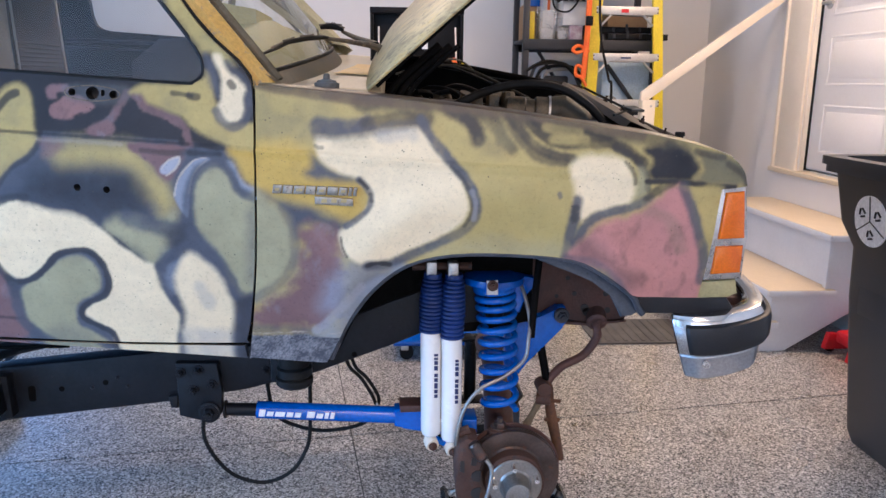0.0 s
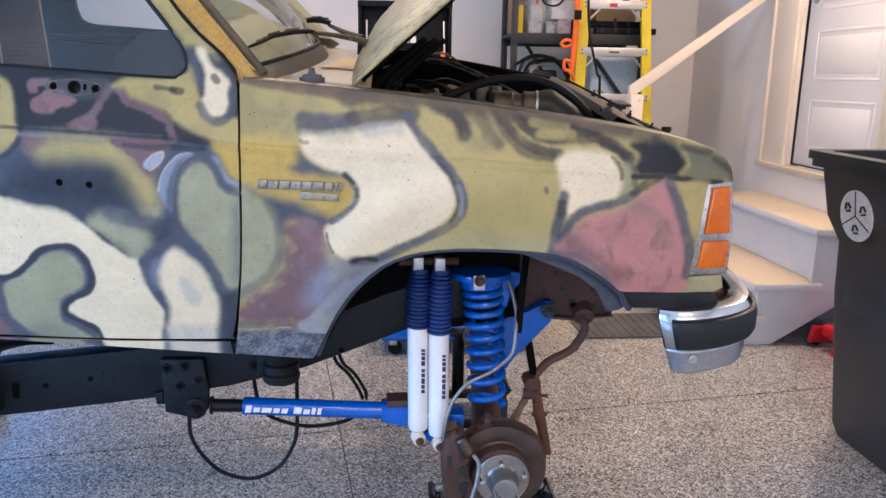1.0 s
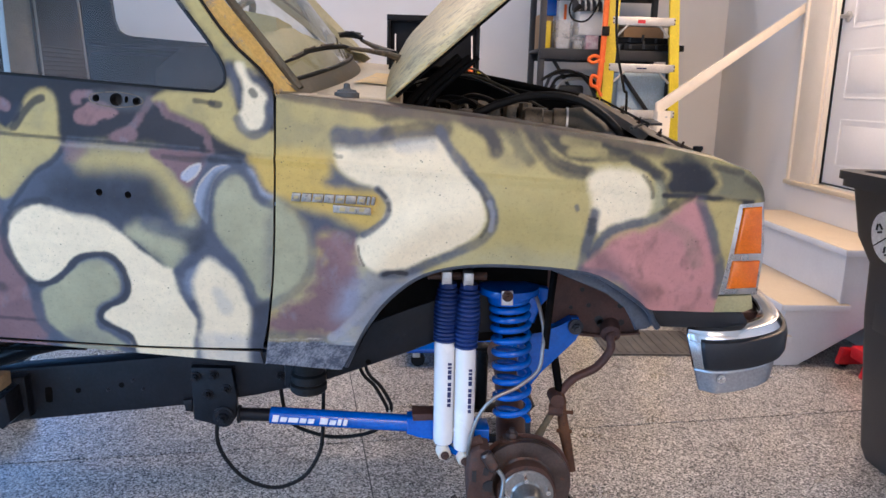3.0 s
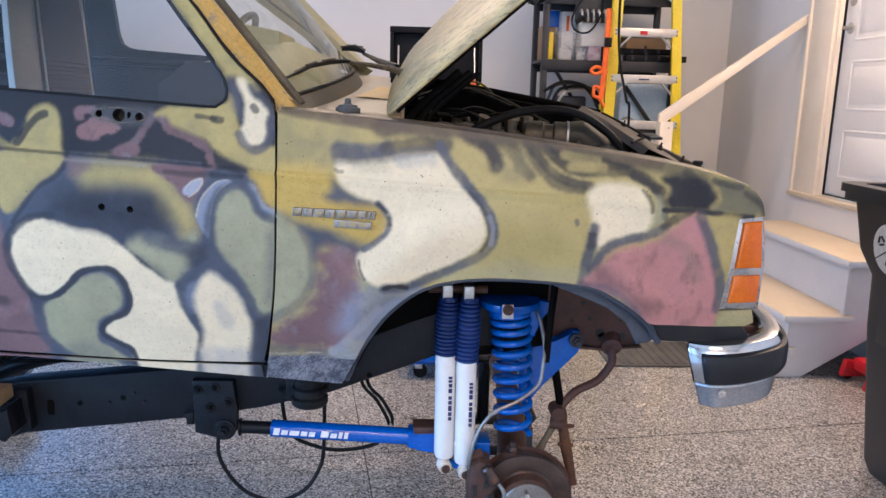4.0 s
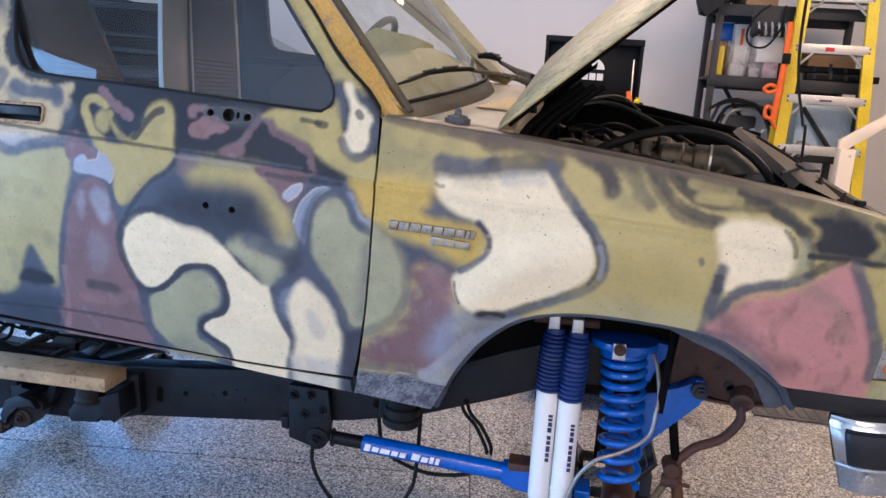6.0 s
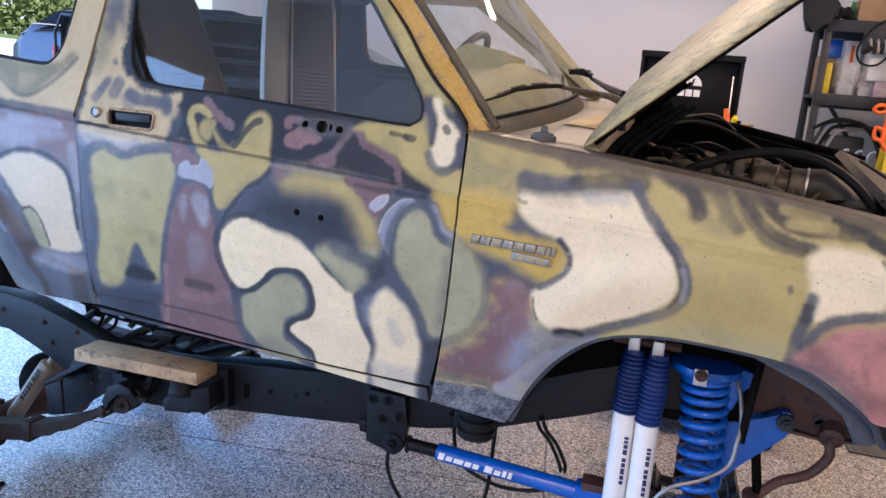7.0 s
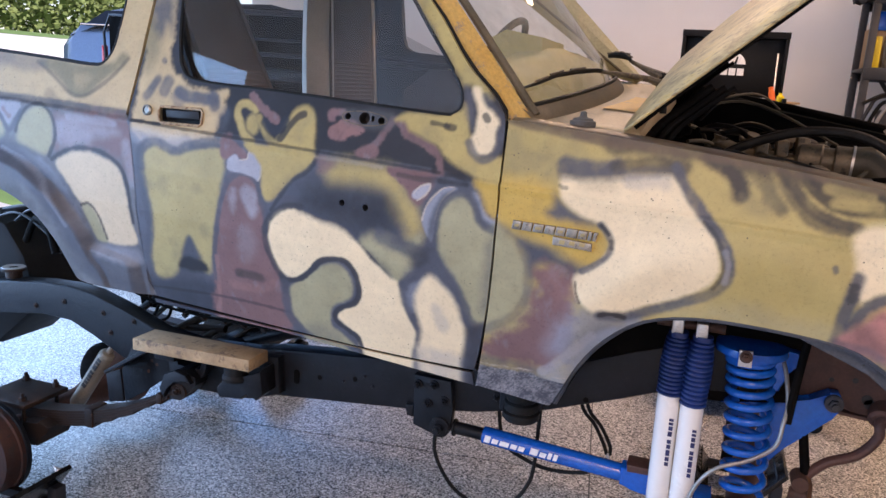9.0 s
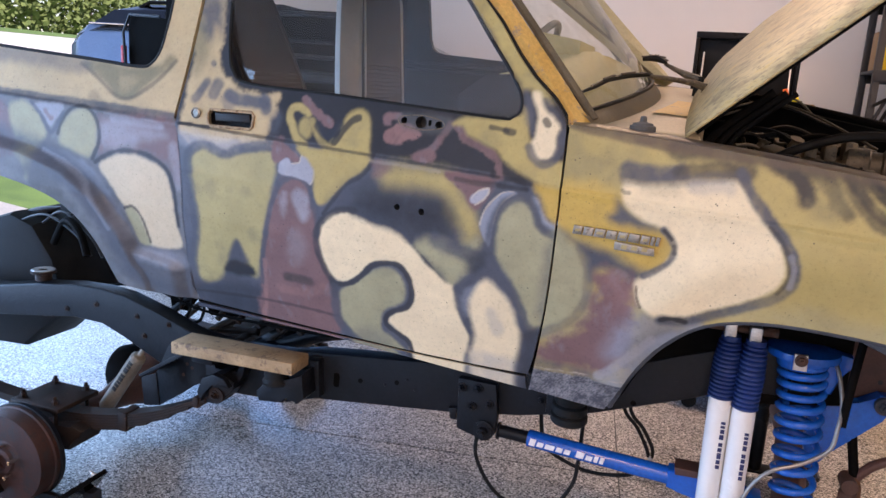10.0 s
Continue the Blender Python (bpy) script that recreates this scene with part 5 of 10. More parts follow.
def paint(x, z, panel):
    """The sprayed camouflage at places on the body side: a ground for each panel, then soft areas and lines in the
    order they were sprayed, with some shade and highlights among them.
    """
    ragged = cloud(x, z, 45, 3, 3) * 0.0020 + cloud(x, z, 260, 5, 2) * 0.0005
    broad, mid = cloud(x, z, 7, 11, 5)[:, None], cloud(x, z, 28, 17, 4)[:, None]
    dark, grey, olive, silver, tan, haze = (np.array(c)[None, :] for c in (DARK, SLATE, OLIVE, SILVER, TAN, HAZE))
    h = z - crease(x)
    up = np.clip(h / 0.008, 0, 1)[:, None]
    if panel == "f":
        col = olive * (1 + 0.10 * broad)
    elif panel == "d":
        col = (1 - up) * grey * (1.15 + 0.35 * broad) + up * dark * (1.1 + 0.4 * broad)
    else:
        col = (1 - up) * (np.array(GREY)[None, :] * (1.1 + 0.35 * broad) + 0.14 * silver * np.clip(mid + 0.3, 0, 1)) + up * tan * (1 + 0.1 * broad)
    for i, (where, c, width, soft, strength, line) in enumerate(LAYERS):
        if where != panel:
            continue
        a = np.array(line)
        m = (width or 0) + soft + 0.012
        near = (x > a[:, 0].min() - m) & (x < a[:, 0].max() + m) & (z > a[:, 1].min() - m) & (z < a[:, 1].max() + m)
        if not near.any():
            continue
        px, pz = x[near], z[near]
        drift = ragged[near] * (0.6 + min(2.5, soft / 0.008)) * (2.2 if c in (MAUVE, ROSE, TAN) else 1.0)
        soft = soft * (1.35 if c in (OLIVE, OLIVELIGHT, SAGE, SLATE, CREAM) else 1.0)
        if width is None:
            d, _, _ = segs_distance(px, pz, line)
            k = np.clip((d + drift) / (2 * soft) + 0.5, 0, 1)
        else:
            d = line_distance(px, pz, line)
            k = np.clip(1 - (d + drift * 0.7 - width * 0.5) / soft, 0, 1)
        k = k * k * (3 - 2 * k) * strength
        if soft > 0.0075:
            k = k * np.clip(0.93 + 0.3 * cloud(px, pz, 26, 100 + i, 4), 0, 1) if width is not None or strength < 0.9 else k
        cc = np.array(c)[None, :] * (1 + (0.04 if c in (CREAM, BUFF) else 0.11) * cloud(px, pz, 12, 300 + i, 5))[:, None]
        if c in (MAUVE, PINK, ROSE):
            rub = np.clip(cloud(px * 1.3, pz * 0.8, 30, 500 + i, 4) - 0.3, 0, 1)[:, None]
            cc = cc * (1 - 0.55 * rub) + np.array(STEEL if c == MAUVE else SMOKE)[None, :] * 0.55 * rub
        if c in (OLIVE, OLIVELIGHT, SAGE, YELLOW) and width is None:
            grime = np.clip(cloud(px, pz, 18, 700 + i, 5) - 0.25, 0, 1)[:, None] * 0.5
            cc = cc * (1 - grime) + haze * grime
        col[near] = col[near] * (1 - k[:, None]) + cc * k[:, None]
    if panel == "f":
        # smoky overspray above the shoulder, bare primer specks along the foot
        smoke = (np.clip(cloud(x, z, 11, 41, 5) - 0.12, 0, 1) * np.clip(h / 0.03, 0, 1))[:, None] * 0.55
        col = col * (1 - smoke) + haze * 0.9 * smoke
        foot = np.clip((0.812 - 0.1 * np.maximum(x - 0.12, 0) + ragged * 2 - z) / 0.006, 0, 1)[:, None]
        speck = np.clip(0.28 + 0.5 * cloud(x, z, 330, 31, 3) + 0.45 * cloud(x, z, 40, 37, 3), 0, 1)[:, None]
        col = col * (1 - foot) + foot * (grey * 0.8 * (1 - speck) + np.array(SCUFF)[None, :] * speck)
        edge = np.clip(1 - np.abs(z - 0.815 - ragged * 2) / 0.003, 0, 1)[:, None] * np.clip(cloud(x, z, 30, 61, 3) + 0.2, 0, 1)[:, None]
        col = col * (1 - edge) + np.array(PALE)[None, :] * edge
    return np.clip(col, 0.01, 0.9)


def skin(name, outline, parent, label="", step=0.006, holes=(), thick=0.012, smooth_outline=3, material=None, depth=None, rise_paint=0.0, panel="d"):
    """A sheet-metal panel of the body side within an (x, z) outline, with holes, as a fine mesh that carries the paint."""
    poly = [(p[0], p[1]) for p in (spline([(x, z, 0) for x, z in outline], smooth_outline, True) if smooth_outline > 1 else [Vector((x, z, 0)) for x, z in outline])]
    a = np.array(poly)
    xs = np.arange(a[:, 0].min() - step, a[:, 0].max() + 2 * step, step)
    zs = np.arange(a[:, 1].min() - step, a[:, 1].max() + 2 * step, step)
    gx, gz = (g.ravel() for g in np.meshgrid(xs, zs))
    d, nx, nz = segs_distance(gx, gz, poly)
    for h in holes:
        hd, hx, hz = segs_distance(gx, gz, h)
        swap = -hd < d
        d, nx, nz = np.where(swap, -hd, d), np.where(swap, hx, nx), np.where(swap, hz, nz)
    inside = d > 0
    W, Hn = len(xs), len(zs)
    ins = inside.reshape(Hn, W)
    keep = ins[:-1, :-1] | ins[1:, :-1] | ins[:-1, 1:] | ins[1:, 1:]
    px, pz = np.where(inside, gx, nx), np.where(inside, gz, nz)
    snap = inside & (d < step * 0.35)
    px, pz = np.where(snap, nx, px), np.where(snap, nz, pz)
    jj, ii = np.nonzero(keep)
    quads = np.stack([jj * W + ii, jj * W + ii + 1, (jj + 1) * W + ii + 1, (jj + 1) * W + ii], 1)
    used, inv = np.unique(quads, return_inverse=True)
    quads = inv.reshape(quads.shape)
    px, pz = px[used], pz[used]
    py = side_y(px, pz) if depth is None else depth(px, pz)
    bm = bmesh.new()
    vs = [bm.verts.new(p) for p in zip(px.tolist(), py.tolist(), pz.tolist())]
    for q in quads.tolist():
        bm.faces.new([vs[i] for i in q])
    bmesh.ops.remove_doubles(bm, verts=bm.verts, dist=0.0006)
    bmesh.ops.dissolve_degenerate(bm, edges=bm.edges, dist=0.0003)
    # turned-in flange along the outline and round the holes
    for loop in [poly] + list(holes):
        f = [(x, float(side_y(np.array(x), np.array(z)) if depth is None else depth(np.array(x), np.array(z))), z) for x, z in loop]
        o = [bm.verts.new(p) for p in f]
        i_ = [bm.verts.new((p[0], p[1] + thick, p[2])) for p in f]
        for k in range(len(o)):
            bm.faces.new((o[k], o[(k + 1) % len(o)], i_[(k + 1) % len(o)], i_[k]))
    me = bpy.data.meshes.new(name)
    bm.to_mesh(me)
    bm.free()
    co = np.empty(len(me.vertices) * 3)
    me.vertices.foreach_get("co", co)
    co = co.reshape(-1, 3)
    att = me.color_attributes.new("paint", "FLOAT_COLOR", "POINT")
    att.data.foreach_set("color", np.concatenate([paint(co[:, 0].copy(), co[:, 2] + rise_paint, panel), np.ones((len(co), 1))], 1).astype(np.float32).ravel())
    me.materials.append(material or M_CAMO)
    me.shade_smooth()
    me.set_sharp_from_angle(angle=radians(50))
    ob = new(name, me)
    ob.parent = parent
    return tagged(ob, label)


def ring(cx, cz, rx, rz, n=24):
    return [(cx + rx * math.cos(2 * math.pi * i / n), cz + rz * math.sin(2 * math.pi * i / n)) for i in range(n)]


truck = thing("pickup_suv", "two-door off-road truck in hand-sprayed camouflage, wheels off, hood raised", "truck")
FENDER = [(0.024, 1.39), (0.024, 1.399), (0.03, 1.401), (0.208, 1.387), (0.384, 1.370), (0.589, 1.347), (0.757, 1.324), (0.928, 1.300), (1.048, 1.275), (1.125, 1.248), (1.158, 1.215), (1.163, 1.186), (1.155, 1.180), (1.106, 1.176), (1.098, 1.170), (1.082, 1.0), (1.074, 0.93), (1.072, 0.908), (1.066, 0.905), (0.95, 0.911), (0.905, 0.916), (0.88, 0.936), (0.82, 0.977), (0.748, 1.008), (0.599, 1.022), (0.465, 1.021), (0.359, 0.996), (0.279, 0.934), (0.224, 0.858), (0.187, 0.778), (0.166, 0.735), (0.152, 0.728), (0.06, 0.736), (-0.018, 0.744), (-0.024, 0.75), (-0.006, 0.86), (0.015, 1.022), (0.0245, 1.219)]
skin("front_fender", FENDER, truck, "camouflage front fender with a large wheel arch", step=0.003, panel="f")
DOOR_LOW = [(0.0175, 1.385), (0.0195, 1.22), (0.0098, 1.02), (-0.0105, 0.87), (-0.0285, 0.792), (-0.034, 0.787), (-0.3, 0.790), (-0.6, 0.806), (-0.97, 0.83), (-0.99, 0.838), (-1.004, 0.90), (-1.0, 1.02), (-0.989, 1.215), (-1.0, 1.34), (-0.988, 1.42), (-0.968, 1.56), (-0.963, 1.72), (-0.955, 1.727), (-0.275, 1.727), (-0.262, 1.722), (-0.168, 1.62), (-0.113, 1.547), (-0.068, 1.497), (-0.018, 1.453), (0.008, 1.42)]
WINDOW = [(-0.887, 1.66), (-0.868, 1.52), (-0.85, 1.468), (-0.8, 1.441), (-0.6, 1.430), (-0.435, 1.420), (-0.15, 1.402), (-0.108, 1.405), (-0.088, 1.43), (-0.105, 1.482), (-0.19, 1.59), (-0.262, 1.68), (-0.3, 1.695), (-0.6, 1.70), (-0.85, 1.70), (-0.88, 1.69)]
win = [(p[0], p[1]) for p in spline([(x, z, 0) for x, z in WINDOW], 4, True)]
holes = [ring(-0.324, 1.381, 0.014, 0.014), ring(-0.367, 1.383, 0.008, 0.008), ring(-0.28, 1.378, 0.009, 0.009), ring(-0.302, 1.381, 0.004, 0.009), ring(-0.366, 1.178, 0.0075, 0.008), ring(-0.3035, 1.173, 0.0075, 0.008)]
handle_hole = [(-0.9, 1.372), (-0.778, 1.372), (-0.771, 1.364), (-0.771, 1.336), (-0.778, 1.33), (-0.893, 1.331), (-0.901, 1.338), (-0.905, 1.36)]
door = skin("door", DOOR_LOW, truck, "camouflage door with bare mirror and trim holes", holes=[win, handle_hole] + holes, step=0.003)
M_RUSTRIM = surface("rust_stained_tan", (0.3, 0.2, 0.1), (0.42, 0.31, 0.18), 0.6, scale=30, fine=150, bumps=0.2, spots=(0.16, 0.08, 0.03), spot_at=0.55)
def hole_cup(outline, name, material, parent, depth=0.02):
    bm = bmesh.new()
    a = [bm.verts.new((x, float(side_y(np.array(x), np.array(z))) + 0.004, z)) for x, z in outline]
    b = [bm.verts.new((x, float(side_y(np.array(x), np.array(z))) + depth, z)) for x, z in outline]
    for i in range(len(a)):
        bm.faces.new((a[i], a[(i + 1) % len(a)], b[(i + 1) % len(a)], b[i]))
    bm.faces.new(b)
    return part(name, bm, material, parent)
for h in holes:
    hole_cup(h, "hole_backing", M_BLACK_INK, door, 0.035)
hole_cup(handle_hole, "handle_recess", M_DARK, door, 0.03)
strip_h = [(x, float(side_y(np.array(x), np.array(z))) - 0.001, z) for x, z in handle_hole]
part("recess_rim", tube(strip_h, 0.004, 8, closed=True), M_RUSTRIM, door, "rusty recess rim")
bm = bmesh.new()
plate(bm, [(-0.89, 1.366), (-0.786, 1.367), (-0.782, 1.345), (-0.888, 1.343)], 0.012, 0.03, 0.004)
part("door_handle", bm, M_PLASTIC, door, "black pull handle set in a rusty recess")
bm = lathe(bmesh.new(), [(0.014, 0), (0.014, 0.004), (0.010, 0.007), (0.009, 0.004)], along((-0.94, 0.006, 1.36), (-0.94, -1, 1.40)), 24)
part("lock_cylinder", bm, M_BADGE, door, "chrome lock cylinder")
# oval bare-metal plate round the mirror holes
def strip_loop(outline, off, r, name, material, parent, label=""):
    pts = [(x, float(side_y(np.array(x), np.array(z))) + off, z) for x, z in outline]
    return part(name, tube(pts, r, 8, closed=True), material, parent, label)
strip_loop([(p[0], p[1]) for p in spline([(-0.376, 1.391, 0), (-0.324, 1.397, 0), (-0.275, 1.388, 0), (-0.27, 1.372, 0), (-0.324, 1.364, 0), (-0.375, 1.374, 0)], 5, True)], 0.001, 0.0016, "mirror_pad_rim", M_ENGINE, door)
strip_loop(win, 0.006, 0.0065, "window_seal", M_RUBBER, door, "black rubber window seal")
part("door_seal", tube([(x, float(side_y(np.array(x), np.array(z))) + 0.018, z) for x, z in ((-0.27, 1.727), (-0.168, 1.62), (-0.113, 1.547), (-0.068, 1.497), (-0.018, 1.453), (0.008, 1.42), (0.014, 1.38))], 0.0065, 8), M_RUBBER, door, "black door seal")
GLASS_TILT = 0.1
bm = bmesh.new()
bm.faces.new([bm.verts.new((-0.6 + (x + 0.6) * 1.03, 0, 1.58 + (z - 1.58) * 1.06)) for x, z in win])
bmesh.ops.bisect_plane(bm, geom=bm.verts[:] + bm.edges[:] + bm.faces[:], plane_co=(0, 0, 1.66), plane_no=(0, 0, 1))
for v in bm.verts:
    # nearly upright below, bent in with the roof above
    v.co.y = 0.06 + GLASS_TILT * (v.co.z - 1.43) + 0.2 * max(0.0, v.co.z - 1.66)
pane = part("window_pane", bm, M_SIDEGLASS, door, "dusty door glass, its dust tinted for a bluish haze", smooth=0)
pane.visible_shadow = False
# rocker strip under the door
rock = [(-1.0, 0.820), (-0.6, 0.797), (-0.3, 0.782), (-0.036, 0.777), (-0.032, 0.742), (-0.35, 0.770), (-0.6, 0.792), (-1.0, 0.808)]
skin("rocker_panel", rock, truck, "scuffed rocker panel", smooth_outline=1, depth=lambda x, z: side_y(x, z) + 0.002, thick=0.02, rise_paint=0.035)
part("rocker_gap", tube([(x, float(side_y(np.array(x), np.array(z))) + 0.012, z) for x, z in ((-1.0, 0.826), (-0.6, 0.8015), (-0.3, 0.7865), (-0.036, 0.7825))], 0.006, 8), M_BAY, truck)
QUARTER = [(-0.998, 1.33), (-0.985, 1.215), (-0.996, 1.02), (-1.0, 0.90), (-0.99, 0.838), (-1.0, 0.832), (-1.15, 0.840), (-1.235, 0.848), (-1.255, 0.87), (-1.29, 0.965), (-1.34, 1.035), (-1.41, 1.085), (-1.52, 1.12), (-1.7, 1.15), (-1.9, 1.165), (-2.15, 1.15), (-2.3, 1.08), (-2.38, 1.0), (-2.43, 0.98), (-2.46, 1.0), (-2.46, 1.4), (-2.41, 1.72), (-2.36, 1.76), (-0.99, 1.73), (-0.975, 1.72), (-0.978, 1.56), (-0.996, 1.42), (-1.008, 1.345)]
QWIN = [(-2.26, 1.66), (-2.3, 1.58), (-2.2, 1.55), (-1.65, 1.503), (-1.3, 1.478), (-1.145, 1.466), (-1.1, 1.475), (-1.072, 1.52), (-1.062, 1.6), (-1.062, 1.68), (-1.075, 1.70), (-1.5, 1.71), (-2.2, 1.71)]
qwin = [(p[0], p[1]) for p in spline([(x, z, 0) for x, z in QWIN], 3, True)]
quarter = skin("quarter_panel", QUARTER, truck, "camouflage rear quarter panel with an unglazed window", holes=[qwin], step=0.0045, panel="q")
strip_loop(qwin, 0.006, 0.007, "window_edge", M_RUBBER, quarter)
# far side of the body, roof, tailgate, firewall, floor
def far(x, y, z):
    return (x, y, z + lean(y))
YF = 1.5
def far_panel(name, outline, y, material, label="", hole=None, t=0.03):
    bm = bmesh.new()
    o = [bm.verts.new((x, y + 0.1 * max(z - 1.25, 0) * -1, z)) for x, z in outline]
    es = [bm.edges.new((o[i], o[(i + 1) % len(o)])) for i in range(len(o))]
    if hole:
        h = [bm.verts.new((x, y - 0.1 * max(z - 1.25, 0), z)) for x, z in hole]
        es += [bm.edges.new((h[i], h[(i + 1) % len(h)])) for i in range(len(h))]
    bmesh.ops.triangle_fill(bm, edges=es, use_beauty=True)
    ob = part(name, bm, material, truck, label, smooth=0)
    mod = ob.modifiers.new("thickness", "SOLIDIFY")
    mod.thickness, mod.offset = t, 0
    return ob
M_GASKET2 = surface("dark_brown_overspray", (0.05, 0.042, 0.03), (0.1, 0.085, 0.055), 0.55, scale=8, fine=140, bumps=0.1, spec=0.3)
dz = lean(YF)
far_panel("far_door", [(x, z + dz) for x, z in ((0.02, 1.40), (0.0, 0.79), (-0.99, 0.83), (-0.99, 1.74), (-0.27, 1.74))], YF, M_DARK, "dark inner trim of the far door",
          [(-0.36, 1.566), (-0.5, 1.576), (-0.65, 1.585), (-0.775, 1.593), (-0.806, 1.6), (-0.826, 1.615), (-0.838, 1.65), (-0.85, 1.82), (-0.82, 1.84), (-0.36, 1.84), (-0.23, 1.79), (-0.055, 1.61), (-0.07, 1.565), (-0.2, 1.56)])
far_panel("far_quarter", [(x, z + dz) for x, z in ((-1.0, 1.74), (-1.0, 0.83), (-1.25, 0.85), (-1.42, 1.09), (-1.9, 1.16), (-2.2, 1.1), (-2.38, 1.0), (-2.42, 1.36), (-2.40, 1.565), (-2.18, 1.56), (-2.16, 1.74))], YF, M_BAY, "dark inner trim behind the far door",
          [(-1.04, 1.745), (-1.5, 1.755), (-2.12, 1.77), (-2.12, 1.855), (-1.04, 1.855)])
for z, r in ((1.735, 0.012), (1.62, 0.007), (1.555, 0.010), (1.49, 0.006)):
    part("trim_ridge", tube([(-2.1, 1.43, z - 0.01), (-1.6, 1.425, z), (-1.05, 1.42, z - 0.012)], r, 8, 4), M_PLASTIC, truck)
part("trim_armrest", cube_mesh(-1.9, -1.2, 1.36, 1.44, 1.44, 1.485, 0.014), M_PLASTIC, truck, "dark plastic armrest")
part("far_seat_belt", loft_rect(bmesh.new(), [(-0.945, 1.385, 1.39, 1.63, 1.64), (-0.965, 1.385, 1.39, 1.64, 1.74), (-0.985, 1.385, 1.39, 1.69, 1.80), (-1.006, 1.385, 1.39, 1.74, 1.9)]), M_SEATBELT, truck, "faded rose seat belt strap")
part("far_pillar_trim", tube([(-0.951, 1.40, 1.58), (-0.953, 1.40, 1.9)], 0.009, 8), M_PLASTIC, truck)
for z, r in ((1.548, 0.006), (1.52, 0.004)):
    part("door_trim_ridge", tube([(-0.93, 1.425, z + 0.008), (-0.6, 1.423, z), (-0.2, 1.423, z - 0.01)], r, 8), M_SHELF, truck)
part("door_pull", tube([(-0.55, 1.43, 1.49), (-0.5, 1.40, 1.485), (-0.4, 1.40, 1.475), (-0.36, 1.43, 1.47)], 0.009, 8, 4), M_PLASTIC, truck, "black door pull")
part("belt_trim", tube([(-0.937, 1.40, 1.86), (-0.94, 1.40, 1.7), (-0.943, 1.40, 1.56)], 0.005, 8), M_SHELF, truck)
part("pillar_edge", tube([(-2.415, 1.43, 1.45), (-2.42, 1.425, 1.62), (-2.375, 1.42, 1.705), (-2.2, 1.42, 1.70)], 0.007, 8), M_SHELF, truck)
part("pillar_lamp", cube_mesh(-2.435, -2.42, 1.42, 1.45, 1.46, 1.56, 0.004), M_RED, truck, "red lamp edge")
far_panel("far_fender", [(x, z + dz) for x, z in ((0.03, 1.39), (0.4, 1.365), (0.93, 1.30), (1.13, 1.245), (1.15, 0.92), (0.9, 0.92), (0.75, 1.01), (0.36, 1.0), (0.16, 0.73), (0.0, 0.75))], YF, M_GASKET2, "far front fender")
bm = bmesh.new()
N = 9
grid = []
for i in range(2):
    row = []
    for j in range(N):
        y = 0.14 + (YF - 0.28) * j / (N - 1)
        x = (-0.3, -2.36)[i]
        row.append(bm.verts.new(far(x, y, 1.735 + 0.05 * math.sin(math.pi * j / (N - 1)) + (0.0, 0.03)[i])))
    grid.append(row)
for j in range(N - 1):
    bm.faces.new((grid[0][j], grid[0][j + 1], grid[1][j + 1], grid[1][j]))
roof = part("roof", bm, M_TANPAINT, truck)
roof.modifiers.new("thickness", "SOLIDIFY").thickness = 0.03
part("tailgate", cube_mesh(-2.45, -2.41, 0.05, YF - 0.05, 1.12, 1.38, 0.006), M_TANPAINT, truck)
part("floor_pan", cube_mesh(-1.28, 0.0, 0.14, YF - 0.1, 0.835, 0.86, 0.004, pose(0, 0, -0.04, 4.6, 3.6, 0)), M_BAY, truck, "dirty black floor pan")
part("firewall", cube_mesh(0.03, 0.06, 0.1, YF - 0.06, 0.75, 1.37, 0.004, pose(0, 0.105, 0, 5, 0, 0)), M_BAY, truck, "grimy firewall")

# windshield frame and glass
M_GASKET = surface("weathered_gasket", (0.1, 0.078, 0.048), (0.17, 0.135, 0.085), 0.7, scale=14, fine=160, bumps=0.15, spec=0.25)
def ws(u, v):
    """Windshield: u across from the near side, v from base to top."""
    y = 0.075 + (YF - 0.15) * u + 0.13 * v * (0.5 - u) * 2 * 0.9
    bow = 4 * u * (1 - u)
    x = 0.045 + 0.10 * bow - 0.40 * v + 0.02 * bow * v
    return Vector((x, y, 1.395 + 0.035 * bow * min(1.0, max(0.0, (v + 0.04) / 0.18)) + 0.46 * v + lean(y)))
bm = bmesh.new()
n1, n2 = 16, 8
gv = [[bm.verts.new(ws(0.015 + 0.955 * i / n1, 0.03 + 0.95 * j / n2)) for i in range(n1 + 1)] for j in range(n2 + 1)]
for j in range(n2):
    for i in range(n1):
        bm.faces.new((gv[j][i], gv[j][i + 1], gv[j + 1][i + 1], gv[j + 1][i]))
wsh = part("windshield", bm, M_WINDSHIELD, truck, "dusty windshield", smooth=60)
wsh.visible_shadow = False
